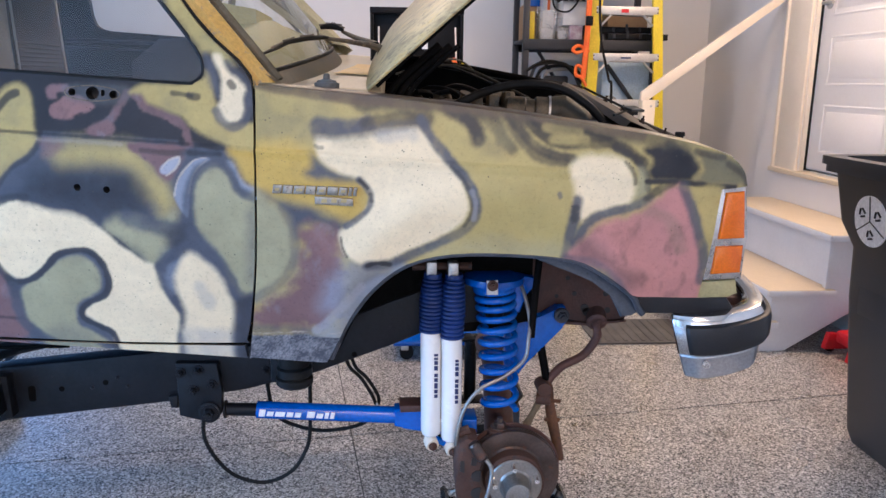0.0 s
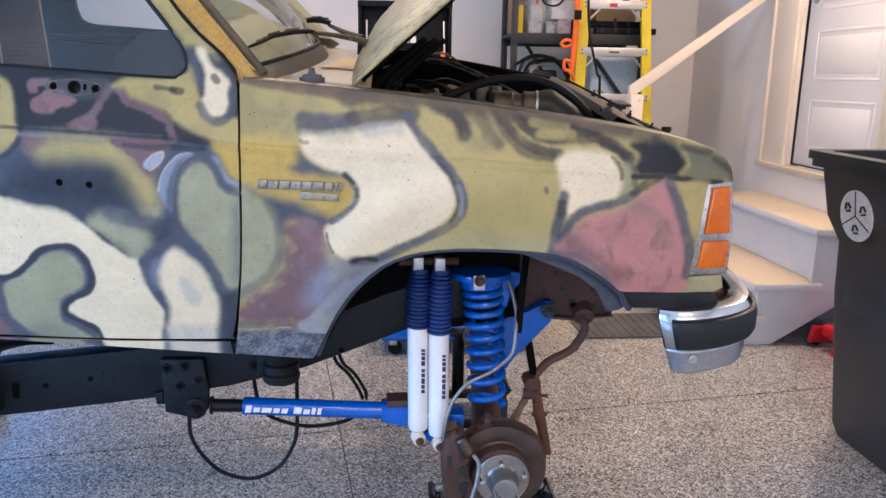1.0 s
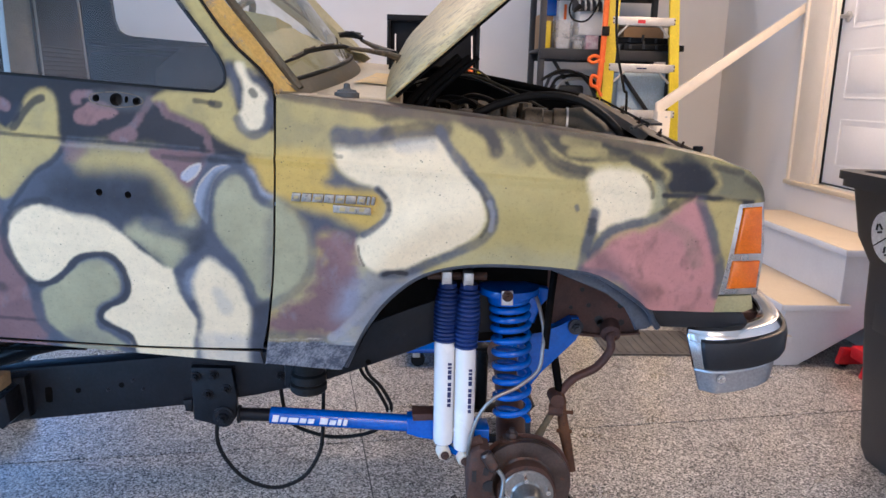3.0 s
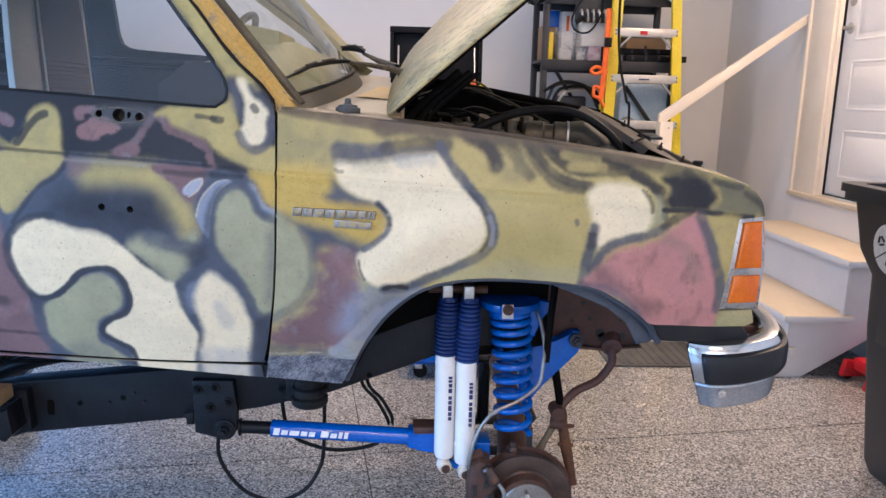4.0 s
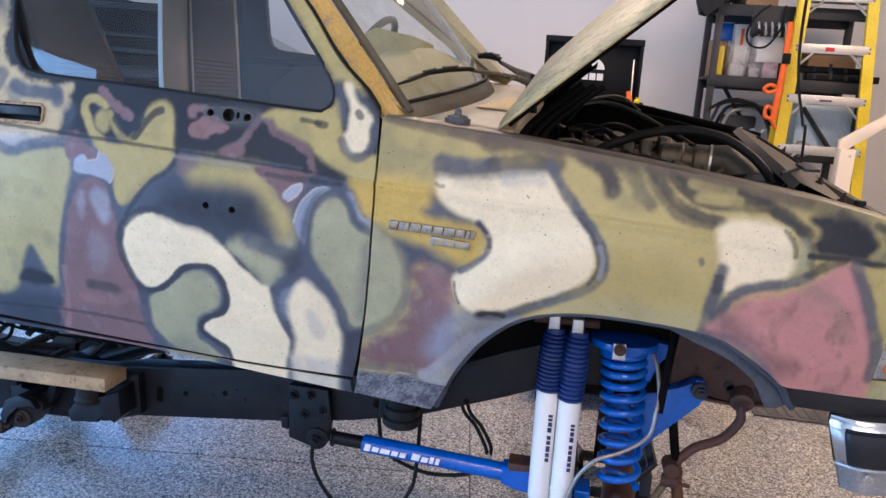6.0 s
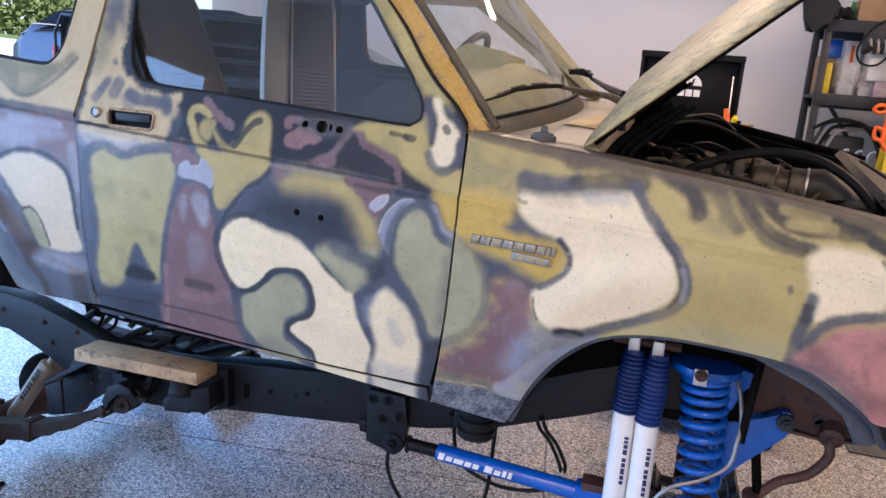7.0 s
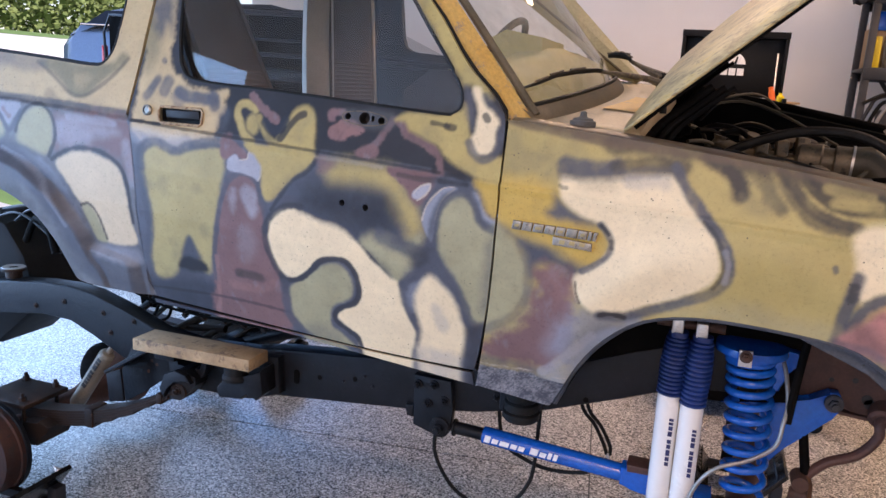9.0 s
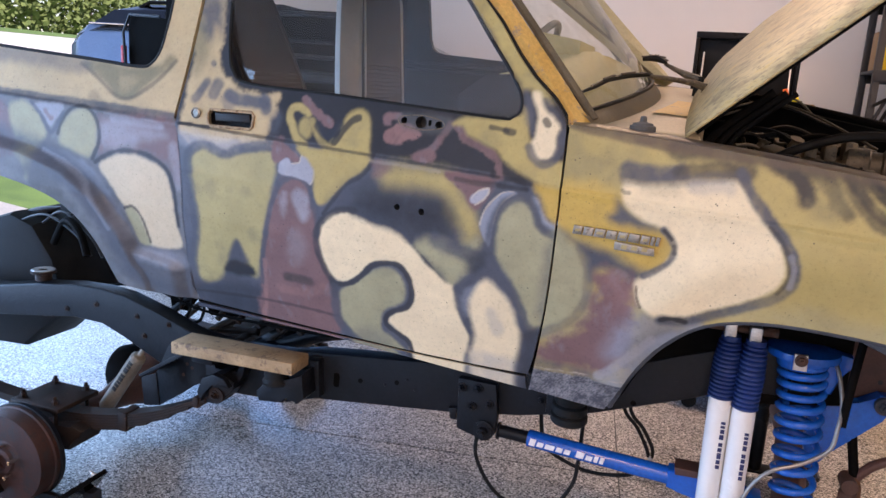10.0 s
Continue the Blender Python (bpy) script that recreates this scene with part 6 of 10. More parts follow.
for u0, nm in ((0.0, "a_pillar"),):
    bm = bmesh.new()
    secs = []
    for j in range(11):
        v = -0.06 + 1.08 * j / 10
        c = ws(u0, v)
        s = 1 if u0 == 0 else -1
        inn = ws(0.012 if u0 == 0 else 0.925, v)
        o1, o2, o3 = c + Vector((-0.024, -0.012 * s, -0.01)), c + Vector((-0.006, -0.014 * s, 0.0)), inn + Vector((0.01, 0, 0.006))
        o4, o5 = inn + Vector((-0.01, 0.004 * s, -0.006)), c + Vector((-0.03, 0.03 * s, -0.015))
        secs.append([bm.verts.new(p) for p in (o1, o2, o3, o4, o5)])
    for a, b in zip(secs, secs[1:]):
        for k in range(5):
            bm.faces.new((a[k], a[(k + 1) % 5], b[(k + 1) % 5], b[k]))
    part(nm, bm, M_ORANGETAN if u0 == 0 else M_TANPAINT, truck, "ochre windshield pillar" if u0 == 0 else "pale far windshield pillar")
    part("windshield_gasket", tube([ws(0.025 if u0 == 0 else 0.93, v / 8) + Vector((0.012, 0, 0.008)) for v in range(9)], 0.010, 8), M_GASKET, truck)
part("windshield_gasket", tube([ws(0.03 + 0.94 * i / 12, 0.045) + Vector((0.008, 0, 0.004)) for i in range(13)], 0.006, 8), M_RUBBER, truck)
bm = bmesh.new()
rows = [[bm.verts.new(p) for p in (ws(u, 0.045) + Vector((0.008, 0, 0.004)), ws(u, 0.02) + Vector((0.012, 0, 0.005)), ws(u, -0.005) + Vector((0.016, 0, 0.004)), ws(u, -0.03) + Vector((0.017, 0, -0.004)))] for u in (0.005 + 0.98 * i / 24 for i in range(25))]
for a, b in zip(rows, rows[1:]):
    for k in range(3):
        bm.faces.new((a[k], a[k + 1], b[k + 1], b[k]))
part("windshield_ledge", bm, surface("worn_ledge_paint", (0.12, 0.09, 0.05), (0.2, 0.15, 0.085), 0.55, scale=10, fine=140, bumps=0.1, spots=(0.1, 0.08, 0.055), spot_at=0.64), truck, "worn brown ledge under the windshield", smooth=50)
# far pillar, broad and pale
bm = bmesh.new()
secs = []
for j in range(9):
    v = j / 8
    a, b = Vector((0.10 - 0.43 * v, 1.36 - 0.06 * v, 1.553 + 0.31 * v)), Vector((0.172 - 0.35 * v, 1.425 - 0.055 * v, 1.533 + 0.345 * v))
    secs.append([bm.verts.new(p) for p in (a, a.lerp(b, 0.45) + Vector((0.012, -0.012, 0.004)), b, b + Vector((-0.03, 0.03, -0.02)), a + Vector((-0.03, 0.02, -0.02)))])
for a, b in zip(secs, secs[1:]):
    for k in range(5):
        bm.faces.new((a[k], a[(k + 1) % 5], b[(k + 1) % 5], b[k]))
part("a_pillar", bm, surface("pale_overspray_paint", (0.46, 0.42, 0.25), (0.56, 0.51, 0.33), 0.6, scale=9, fine=140, bumps=0.08, spots=(0.22, 0.19, 0.12), spot_at=0.66), truck, "pale far windshield pillar")
part("windshield_gasket", tube([(0.095 - 0.43 * v / 8, 1.352 - 0.06 * v / 8, 1.553 + 0.31 * v / 8) for v in range(9)], 0.005, 8), M_GASKET, truck)
# cowl
bm = bmesh.new()
rows = []
for i in range(17):
    u = i / 16
    b = ws(u, -0.01)
    y = b.y
    rows.append([bm.verts.new(p) for p in (b, Vector((0.5 * (b.x + 0.29), y, b.z * 0.45 + 0.55 * (1.383 + lean(y) + 0.012 * math.sin(math.pi * u)))), Vector((0.30, y, 1.378 + lean(y) + 0.012 * math.sin(math.pi * u))), Vector((0.305, y, 1.33 + lean(y))))])
for a, b in zip(rows, rows[1:]):
    for k in range(3):
        bm.faces.new((a[k], a[k + 1], b[k + 1], b[k]))
cowl = part("cowl", bm, M_TANPAINT, truck, "sanded tan cowl panel", smooth=40)
cowl.modifiers.new("thickness", "SOLIDIFY").thickness = 0.012
# rolled top edge of the fender, running in to the engine bay
bm = bmesh.new()
rows = []
for i in range(41):
    x = 0.03 + 1.1 * i / 40
    zt = float(np.interp(x, (0.03, 0.208, 0.384, 0.589, 0.757, 0.928, 1.048, 1.13), (1.401, 1.387, 1.370, 1.347, 1.324, 1.300, 1.275, 1.246)))
    y0 = float(side_y(np.array(x), np.array(zt)))
    rows.append([bm.verts.new((x, y0 + a, zt + b)) for a, b in ((-0.0005, -0.002), (0.006, 0.003), (0.018, 0.006), (0.06, 0.009), (0.064, 0.002), (0.066, -0.02))])
for a, b in zip(rows, rows[1:]):
    for k in range(5):
        bm.faces.new((a[k], a[k + 1], b[k + 1], b[k]))
me_ob = part("fender_top", bm, M_CAMO, truck, smooth=50)
co = np.array([v.co for v in me_ob.data.vertices])
att = me_ob.data.color_attributes.new("paint", "FLOAT_COLOR", "POINT")
att.data.foreach_set("color", np.concatenate([paint(co[:, 0].copy(), co[:, 2] - co[:, 1] * 0.2, "f"), np.ones((len(co), 1))], 1).astype(np.float32).ravel())
bm = lathe(bmesh.new(), [(0.028, -0.006), (0.029, 0.002), (0.029, 0.010), (0.023, 0.012), (0.022, 0.016), (0.012, 0.018), (0.008, 0.02), (0.007, 0.03), (0.004, 0.032)], pose(0.175, 0.105, 1.398), 22)
part("antenna_base", bm, M_MAT, truck, "weathered grey rubber antenna base")
bm = lathe(bmesh.new(), [(0.009, 0), (0.009, 0.006), (0.012, 0.008), (0.012, 0.015), (0.010, 0.017)], pose(1.025, 0.11, 1.285), 16)
part("hood_bumper", bm, M_RUBBER, truck, "black rubber hood stop")

# raised hood: crowned skin over a ribbed inner frame
HP = Matrix.Translation((0.268, 0, 1.388)) @ Matrix.Rotation(radians(-41), 4, "Y")
def hood_at(s, u, drop=0.0):
    y = 0.085 + (YF - 0.17) * u
    edge = min(u, 1 - u) * (YF - 0.17)
    crown = (0.034 * (1 - math.exp(-edge / 0.09)) + 0.015 * math.sin(math.pi * u)) * min(1, 0.25 + s / 0.16)
    nose = -0.05 * max(0, s - 0.8) ** 2 * 8
    back = 0.045 * u * u * min(1, s / 0.3)
    p = HP @ Vector((s, 0, crown + nose + back - drop))
    return Vector((p.x, y, p.z + lean(y)))
def hood_sheet(name, drop, material, label, s0=0.0, s1=0.96, us=(0, 1)):
    bm = bmesh.new()
    k1, k2 = 28, 44
    g = [[bm.verts.new(hood_at(s0 + (s1 - s0) * i / k1, us[0] + (us[1] - us[0]) * (0.5 - 0.5 * math.cos(math.pi * j / k2)), drop)) for j in range(k2 + 1)] for i in range(k1 + 1)]
    for i in range(k1):
        for j in range(k2):
            bm.faces.new((g[i][j], g[i][j + 1], g[i + 1][j + 1], g[i + 1][j]))
    return part(name, bm, material, truck, label, smooth=50)
h1 = hood_sheet("hood", 0.0, M_HOOD, "raised hood in streaked pale camouflage")
h1.modifiers.new("thickness", "SOLIDIFY").thickness = 0.006
hood_sheet("hood_inner_frame", 0.013, M_BAY, "dark ribbed underside of the hood", 0.03, 0.955, (0.02, 0.98))
for u, d, r in ((0.009, 0.010, 0.0075), (0.992, 0.01, 0.0075)):
    part("hood_edge_flange", tube([hood_at(0.02 + 0.92 * i / 16, u, d) for i in range(17)], r, 8), M_BAY, truck)
for y in (0.15, YF - 0.15):
    for k, r in ((0.0, 0.010), (0.025, 0.008), (0.045, 0.006)):
        part("hood_hinge", tube([(0.30 + k, y, 1.33 + lean(y)), (0.33 + k, y, 1.385 + lean(y)), (0.37 + k, y, 1.425 + lean(y)), (0.44 + k, y, 1.485 + lean(y))], r, 8, 4), M_BAY, truck, "greasy steel hood hinge")

# corner lamp
lampg = part("corner_lamp", plate(bmesh.new(), [(1.098, 1.182), (1.163, 1.186), (1.176, 1.06), (1.172, 0.955), (1.076, 0.951), (1.088, 1.06)], 0.022, 0.06, 0.004), M_LAMPFRAME, truck, "chrome-framed amber corner lamp")
for o in ([(1.113, 1.166), (1.157, 1.170), (1.167, 1.057), (1.103, 1.054)], [(1.100, 1.036), (1.166, 1.039), (1.164, 0.972), (1.093, 0.968)]):
    part("amber_lens", plate(bmesh.new(), o, 0.012, 0.03, 0.006), M_AMBER, lampg, "amber marker lens")
part("lamp_valance", plate(bmesh.new(), [(1.074, 0.945), (1.165, 0.95), (1.172, 0.915), (1.15, 0.905), (1.072, 0.903)], 0.035, 0.06, 0.004), M_VALANCE, truck, "olive filler panel under the lamp")
part("lower_valance", plate(bmesh.new(), [(0.91, 0.912), (1.15, 0.902), (1.17, 0.875), (1.15, 0.858), (0.95, 0.862), (0.925, 0.88)], 0.045, 0.075, 0.004), M_PLASTIC, truck, "black plastic valance")
# grille and header panel across the nose
part("header_panel", cube_mesh(1.10, 1.15, 0.09, YF - 0.05, 1.17, 1.24, 0.012, pose(0, 0.105, 0, 5, 0, 0)), M_GASKET2, truck)
part("grille", cube_mesh(1.12, 1.15, 0.09, YF - 0.1, 0.98, 1.2, 0.008, pose(0, 0.105, 0, 5, 0, 0)), M_PLASTIC, truck, "black plastic grille")
part("radiator_support", cube_mesh(0.98, 1.10, 0.12, YF - 0.12, 1.23, 1.255, 0.006, pose(0, 0.105, 0, 5, 0, 0)), M_BAY, truck, "grimy radiator support")
part("radiator", cube_mesh(0.97, 1.02, 0.3, YF - 0.3, 0.8, 1.2, 0.006, pose(0, 0.105, 0, 5, 0, 0)), M_BAY, truck)
# bumper with wrapped end and rubber pad
BP = [(1.012, 0.04), (1.06, 0.012), (1.13, 0.004), (1.2, 0.018), (1.25, 0.05), (1.278, 0.11), (1.292, 0.2), (1.302, 0.4), (1.306, 0.75)]
def bumper_strip(name, prof, material, label, rng=(0, 1), grow=0.0, parent=None):
    path = spline([(x, y, 0) for x, y in BP], 6)
    path = path + [Vector((p.x, 1.5 - p.y, 0)) for p in path[-2::-1]]
    k0, k1 = int(rng[0] * (len(path) - 1)), int(rng[1] * (len(path) - 1))
    bm = bmesh.new()
    rings = []
    for i in range(k0, k1 + 1):
        p = path[i]
        t = (path[min(i + 1, len(path) - 1)] - path[max(i - 1, 0)]).normalized()
        nrm = Vector((t.y, -t.x, 0))
        zr = 0.031 * (p.x - 1.0) / 0.3 - 0.017 + lean(p.y)
        slant = 0.28 * min(1.0, max(0.0, (1.13 - p.x) / 0.11)) * (p.y < 0.5)
        rings.append([bm.verts.new(p + nrm * (a + grow) + Vector(((0.868 - b) * slant, 0, b + zr))) for a, b in prof])
    for a, b in zip(rings, rings[1:]):
        for j in range(len(prof) - 1):
            bm.faces.new((a[j], a[j + 1], b[j + 1], b[j]))
    ob = part(name, bm, material, parent or truck, label, smooth=40)
    ob.modifiers.new("thickness", "SOLIDIFY").thickness = 0.004
    return ob
bumper = bumper_strip("front_bumper", [(-0.055, 0.868), (-0.03, 0.874), (-0.006, 0.87), (0.004, 0.855), (0.006, 0.82), (0.006, 0.775), (0.0, 0.768)], M_CHROME, "chrome front bumper with a black rubber pad")
bumper_strip("bumper_skirt", [(0.0, 0.7678), (-0.003, 0.76), (-0.004, 0.74), (-0.009, 0.71), (-0.02, 0.703)], M_SATIN, "satin metal lower edge of the bumper", parent=bumper)
bumper_strip("rubber_pad", [(0.004, 0.852), (0.016, 0.846), (0.02, 0.83), (0.019, 0.79), (0.012, 0.776), (0.003, 0.773)], M_PLASTIC, "black rubber bumper pad", (0.05, 0.95), parent=bumper)
bolt(bumper, (1.093, -0.002, 0.745), 0.007, h=0.004, material=M_CHROME)

# ---- chassis ----
def rail(name, y0, y1, parent):
    rows = [(-2.6, 0.52, 0.62), (-2.3, 0.535, 0.64), (-2.04, 0.548, 0.66), (-1.85, 0.575, 0.695), (-1.7, 0.592, 0.712), (-1.58, 0.588, 0.714), (-1.48, 0.55, 0.705), (-1.35, 0.49, 0.665), (-1.2, 0.45, 0.615), (-1.05, 0.435, 0.598),
            (-0.85, 0.442, 0.61), (-0.75, 0.475, 0.632), (-0.3, 0.526, 0.672), (-0.09, 0.556, 0.685), (0.11, 0.604, 0.73), (0.33, 0.686, 0.815), (0.46, 0.74, 0.865), (0.6, 0.755, 0.885), (0.66, 0.76, 0.885)]
    bm = loft_rect(bmesh.new(), [(x, y0, y1, a, b) for x, a, b in rows])
    bmesh.ops.bevel(bm, geom=[e for e in bm.edges if abs((e.verts[0].co - e.verts[1].co).normalized().x) > 0.8], offset=0.009, segments=3, affect="EDGES", profile=0.5)
    return part(name, bm, M_FRAME, parent, "black painted frame rail")


RY0, RY1 = 0.33, 0.40
near_rail = rail("frame_rail", RY0, RY1, truck)
rail("frame_rail", 1.10, 1.17, truck)
for x, z in ((-0.592, 0.568), (-0.472, 0.585), (0.218, 0.659)):
    part("rail_hole", lathe(bmesh.new(), [(0.0075, 0), (0.0075, 0.0015)], along((x, RY0 - 0.0005, z), (x, -5, z)), 16), M_BAY, near_rail)
for x, z in ((-0.51, 0.571), (-0.413, 0.574), (-0.44, 0.6)):
    part("rail_rivet", lathe(bmesh.new(), [(0.005, 0), (0.005, 0.002), (0.003, 0.004)], along((x, RY0 - 0.0005, z), (x, -5, z)), 12), M_FRAME, near_rail)
part("rail_slot", plate(bmesh.new(), [(-0.673 + 0.010 * math.cos(a), 0.555 + (0.017 if math.sin(a) > 0 else -0.017) * (1 if abs(math.sin(a)) > 0.2 else 0.6) + 0.006 * math.sin(a)) for a in (k * math.pi / 6 + 0.01 for k in range(12))], RY0 - 0.002, RY0 + 0.001), M_BAY, near_rail)
for x, z in ((-2.0, 0.6), (-1.05, 0.51), (-0.15, 0.6)):
    part("crossmember", cube_mesh(x - 0.05, x + 0.05, RY1 - 0.005, 1.105, z - 0.045, z + 0.045, 0.012), M_FRAME, truck, "black frame crossmember")
part("driveshaft", tube([(-1.7, 0.75, 0.3), (-0.3, 0.78, 0.52)], 0.035, 16), M_BAY, truck)
part("exhaust_pipe", tube([(-2.3, 0.95, 0.55), (-1.6, 0.95, 0.6), (-1.2, 0.9, 0.56), (-0.4, 0.9, 0.55)], 0.026, 12, 5), M_BAY, truck)
part("brake_line", tube([(-1.9, 0.45, 0.62), (-1.5, 0.42, 0.72), (-1.2, 0.43, 0.66), (-0.6, 0.42, 0.66)], 0.005, 8, 5), M_BAY, truck)
part("gearbox", lathe(bmesh.new(), [(0.05, 0), (0.09, 0.05), (0.12, 0.2), (0.14, 0.42), (0.16, 0.5)], along((-0.4, 0.76, 0.66), (0.2, 0.76, 0.78)), 18), M_BAY, truck, "grimy gearbox")
for y in (0.62, 0.98):
    part("floor_rib", tube([(-1.25, y, 0.74), (-0.9, y, 0.78), (-0.5, y, 0.78)], 0.03, 8, 3), M_BAY, truck)

# bolted radius-arm plate and the blue radius arm
plate_ob = part("arm_bracket", plate(bmesh.new(), [(-0.272, 0.648), (-0.158, 0.646), (-0.15, 0.56), (-0.152, 0.5), (-0.165, 0.478), (-0.19, 0.470), (-0.27, 0.492)], 0.305, 0.332, 0.004), M_FRAME, truck, "black bolted bracket plate")
for x, z in ((-0.26, 0.621), (-0.211, 0.627), (-0.227, 0.568), (-0.176, 0.584)):
    bolt(plate_ob, (x, 0.304, z), 0.010)
bm = lathe(bmesh.new(), [(0.030, 0), (0.030, 0.006), (0.022, 0.008)], along((-0.186, 0.304, 0.503), (-0.186, -3, 0.503)), 20)
part("washer", bm, M_FRAME, plate_ob)
bolt(plate_ob, (-0.186, 0.297, 0.503), 0.016, h=0.016)
part("bracket_tab", plate(bmesh.new(), [(-0.3, 0.545), (-0.275, 0.548), (-0.275, 0.51), (-0.295, 0.512)], 0.315, 0.33, 0.003), M_FRAME, plate_ob)
arm = part("radius_arm", tube([(-0.06, 0.33, 0.496), (0.36, 0.335, 0.468)], 0.0245, 18), M_BLUE, truck, "blue tubular radius arm")
part("arm_threaded_end", tube([(-0.15, 0.33, 0.499), (-0.145, 0.33, 0.499), (-0.144, 0.33, 0.499), (-0.06, 0.33, 0.496)], [0.026, 0.026, 0.0185, 0.0185], 16), M_FRAME, arm, "dark threaded arm end")
part("arm_yoke", plate(bmesh.new(), [(0.33, 0.497), (0.37, 0.5), (0.47, 0.49), (0.53, 0.47), (0.53, 0.41), (0.46, 0.42), (0.36, 0.438), (0.33, 0.445)], 0.31, 0.36, 0.006), M_BLUE, arm, "blue arm yoke")
part("yoke_cap", plate(bmesh.new(), [(0.345, 0.512), (0.41, 0.512), (0.412, 0.492), (0.348, 0.490)], 0.302, 0.366, 0.004), M_RUSTY_BROWN, arm)
x = -0.052
for w, low, high in ((0.017, -0.010, 0.011), (0.018, -0.008, 0.006), (0.027, -0.008, 0.006), (0.018, -0.008, 0.006), (0.017, -0.008, 0.006), (0, 0, 0), (0.022, -0.008, 0.011), (0.018, -0.008, 0.006), (0.011, -0.008, 0.011), (0.011, -0.008, 0.011)):
    if w:
        part("lettering_bar", plate(bmesh.new(), [(x, low), (x + w, low), (x + w + 0.003, high), (x + 0.003, high)], -0.0012, 0.0), M_STICKER, arm, "white lettering drawn as plain bars").matrix_local = pose(0.0, 0.3065, 0.4925, 0, 3.8, 0)
    x += w + 0.005 if w else 0.012
# body mount under the cab
part("mount_bracket", plate(bmesh.new(), [(-0.012, 0.672), (0.1, 0.672), (0.1, 0.61), (0.06, 0.597), (0.0, 0.592), (-0.012, 0.6)], 0.29, 0.332, 0.006), M_FRAME, truck, "black body mount bracket")
bm = lathe(bmesh.new(), [(0.045, 0.0), (0.05, 0.006), (0.05, 0.022), (0.042, 0.026), (0.047, 0.03), (0.047, 0.05), (0.04, 0.055), (0.044, 0.062), (0.044, 0.1)], pose(0.06, 0.25, 0.605), 26)
part("body_mount", bm, M_RUBBER, truck, "black rubber body mount")
bolt(truck, (-0.03, 0.328, 0.615), 0.008)
# front horn of the frame, in brown primer
horn = part("frame_horn", plate(bmesh.new(), [(0.62, 0.95), (0.74, 0.96), (0.86, 0.95), (0.96, 0.92), (1.03, 0.88), (1.05, 0.8), (1.02, 0.728), (0.97, 0.718), (0.90, 0.712), (0.83, 0.735), (0.62, 0.745)], 0.42, 0.43, 0.003), M_RUSTY_BROWN, truck, "brown primed frame horn")
for x, z, r in ((0.863, 0.807, 0.007), (0.896, 0.762, 0.013), (0.903, 0.751, 0.013), (0.958, 0.807, 0.009), (0.965, 0.755, 0.009), (0.841, 0.855, 0.007), (0.81, 0.80, 0.006)):
    part("horn_hole", lathe(bmesh.new(), [(r, 0), (r, 0.0015)], along((x, 0.4195, z), (x, -5, z)), 14), M_BLACK_INK, horn)
part("horn_flange", plate(bmesh.new(), [(0.62, 0.732), (0.9, 0.712), (1.02, 0.722), (1.02, 0.728), (0.9, 0.72), (0.62, 0.74)], 0.405, 0.432, 0.001), M_RUSTY_BROWN, horn)
part("front_tow_plate", cube_mesh(1.0, 1.27, 0.14, 0.3, 0.85, 0.875, 0.006), M_RUSTY_BROWN, truck)
# wheelhouse liner, its black deepened for the well's shade
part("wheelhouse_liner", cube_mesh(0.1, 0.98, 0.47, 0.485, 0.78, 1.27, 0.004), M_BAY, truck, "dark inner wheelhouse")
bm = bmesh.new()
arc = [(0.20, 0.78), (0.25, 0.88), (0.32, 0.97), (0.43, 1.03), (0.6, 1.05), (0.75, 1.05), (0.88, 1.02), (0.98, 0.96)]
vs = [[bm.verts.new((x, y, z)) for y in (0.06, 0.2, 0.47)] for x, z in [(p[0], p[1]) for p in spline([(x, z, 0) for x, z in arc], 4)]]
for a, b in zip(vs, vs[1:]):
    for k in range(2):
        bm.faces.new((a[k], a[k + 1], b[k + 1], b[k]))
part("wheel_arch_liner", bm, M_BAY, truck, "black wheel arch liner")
part("arch_lip", tube([(x, float(side_y(np.array(x), np.array(z))) + 0.012, z) for x, z in ((0.172, 0.735), (0.19, 0.778), (0.226, 0.857), (0.281, 0.932), (0.36, 0.993), (0.465, 1.018), (0.6, 1.019), (0.748, 1.005), (0.82, 0.974), (0.9, 0.918), (0.925, 0.88), (0.94, 0.862))], 0.008, 8, 4), M_LIP, truck, "slate painted rolled arch lip")
part("arch_tail", plate(bmesh.new(), [(0.735, 1.008), (0.811, 0.992), (0.86, 0.958), (0.9, 0.915), (0.94, 0.872), (0.915, 0.856), (0.887, 0.853), (0.876, 0.876), (0.862, 0.91), (0.81, 0.949), (0.76, 0.966), (0.71, 0.985), (0.66, 1.005)], 0.046, 0.058, 0.004), M_LIP, truck, "slate painted inner arch flange")

# coil spring, bucket, twin shocks
coil, turns, k = [], 10.4, 26
for i in range(int(turns * k) + 1):
    t = i / (turns * k)
    z = 0.495 + 0.375 * (0.5 * t + 0.5 * (1 - (1 - t) ** 2))
    r = 0.0475 + 0.004 * t
    a = 2 * math.pi * turns * t
    coil.append((0.632 - 0.026 * t + r * math.cos(a), 0.30 + r * math.sin(a), z))
part("coil_spring", tube(coil, 0.0092, 12), M_BLUE, truck, "glossy blue coil spring")
part("spring_bucket", lathe(bmesh.new(), [(0.058, -0.02), (0.062, 0.0), (0.083, 0.002), (0.085, 0.008), (0.083, 0.02), (0.06, 0.024)], pose(0.605, 0.30, 0.875), 30), M_BLUE, truck, "blue spring bucket")
part("bucket_bracket", plate(bmesh.new(), [(0.66, 0.9), (0.715, 0.89), (0.715, 0.86), (0.69, 0.84), (0.68, 0.79), (0.665, 0.79)], 0.29, 0.34, 0.004), M_BLUE, truck)
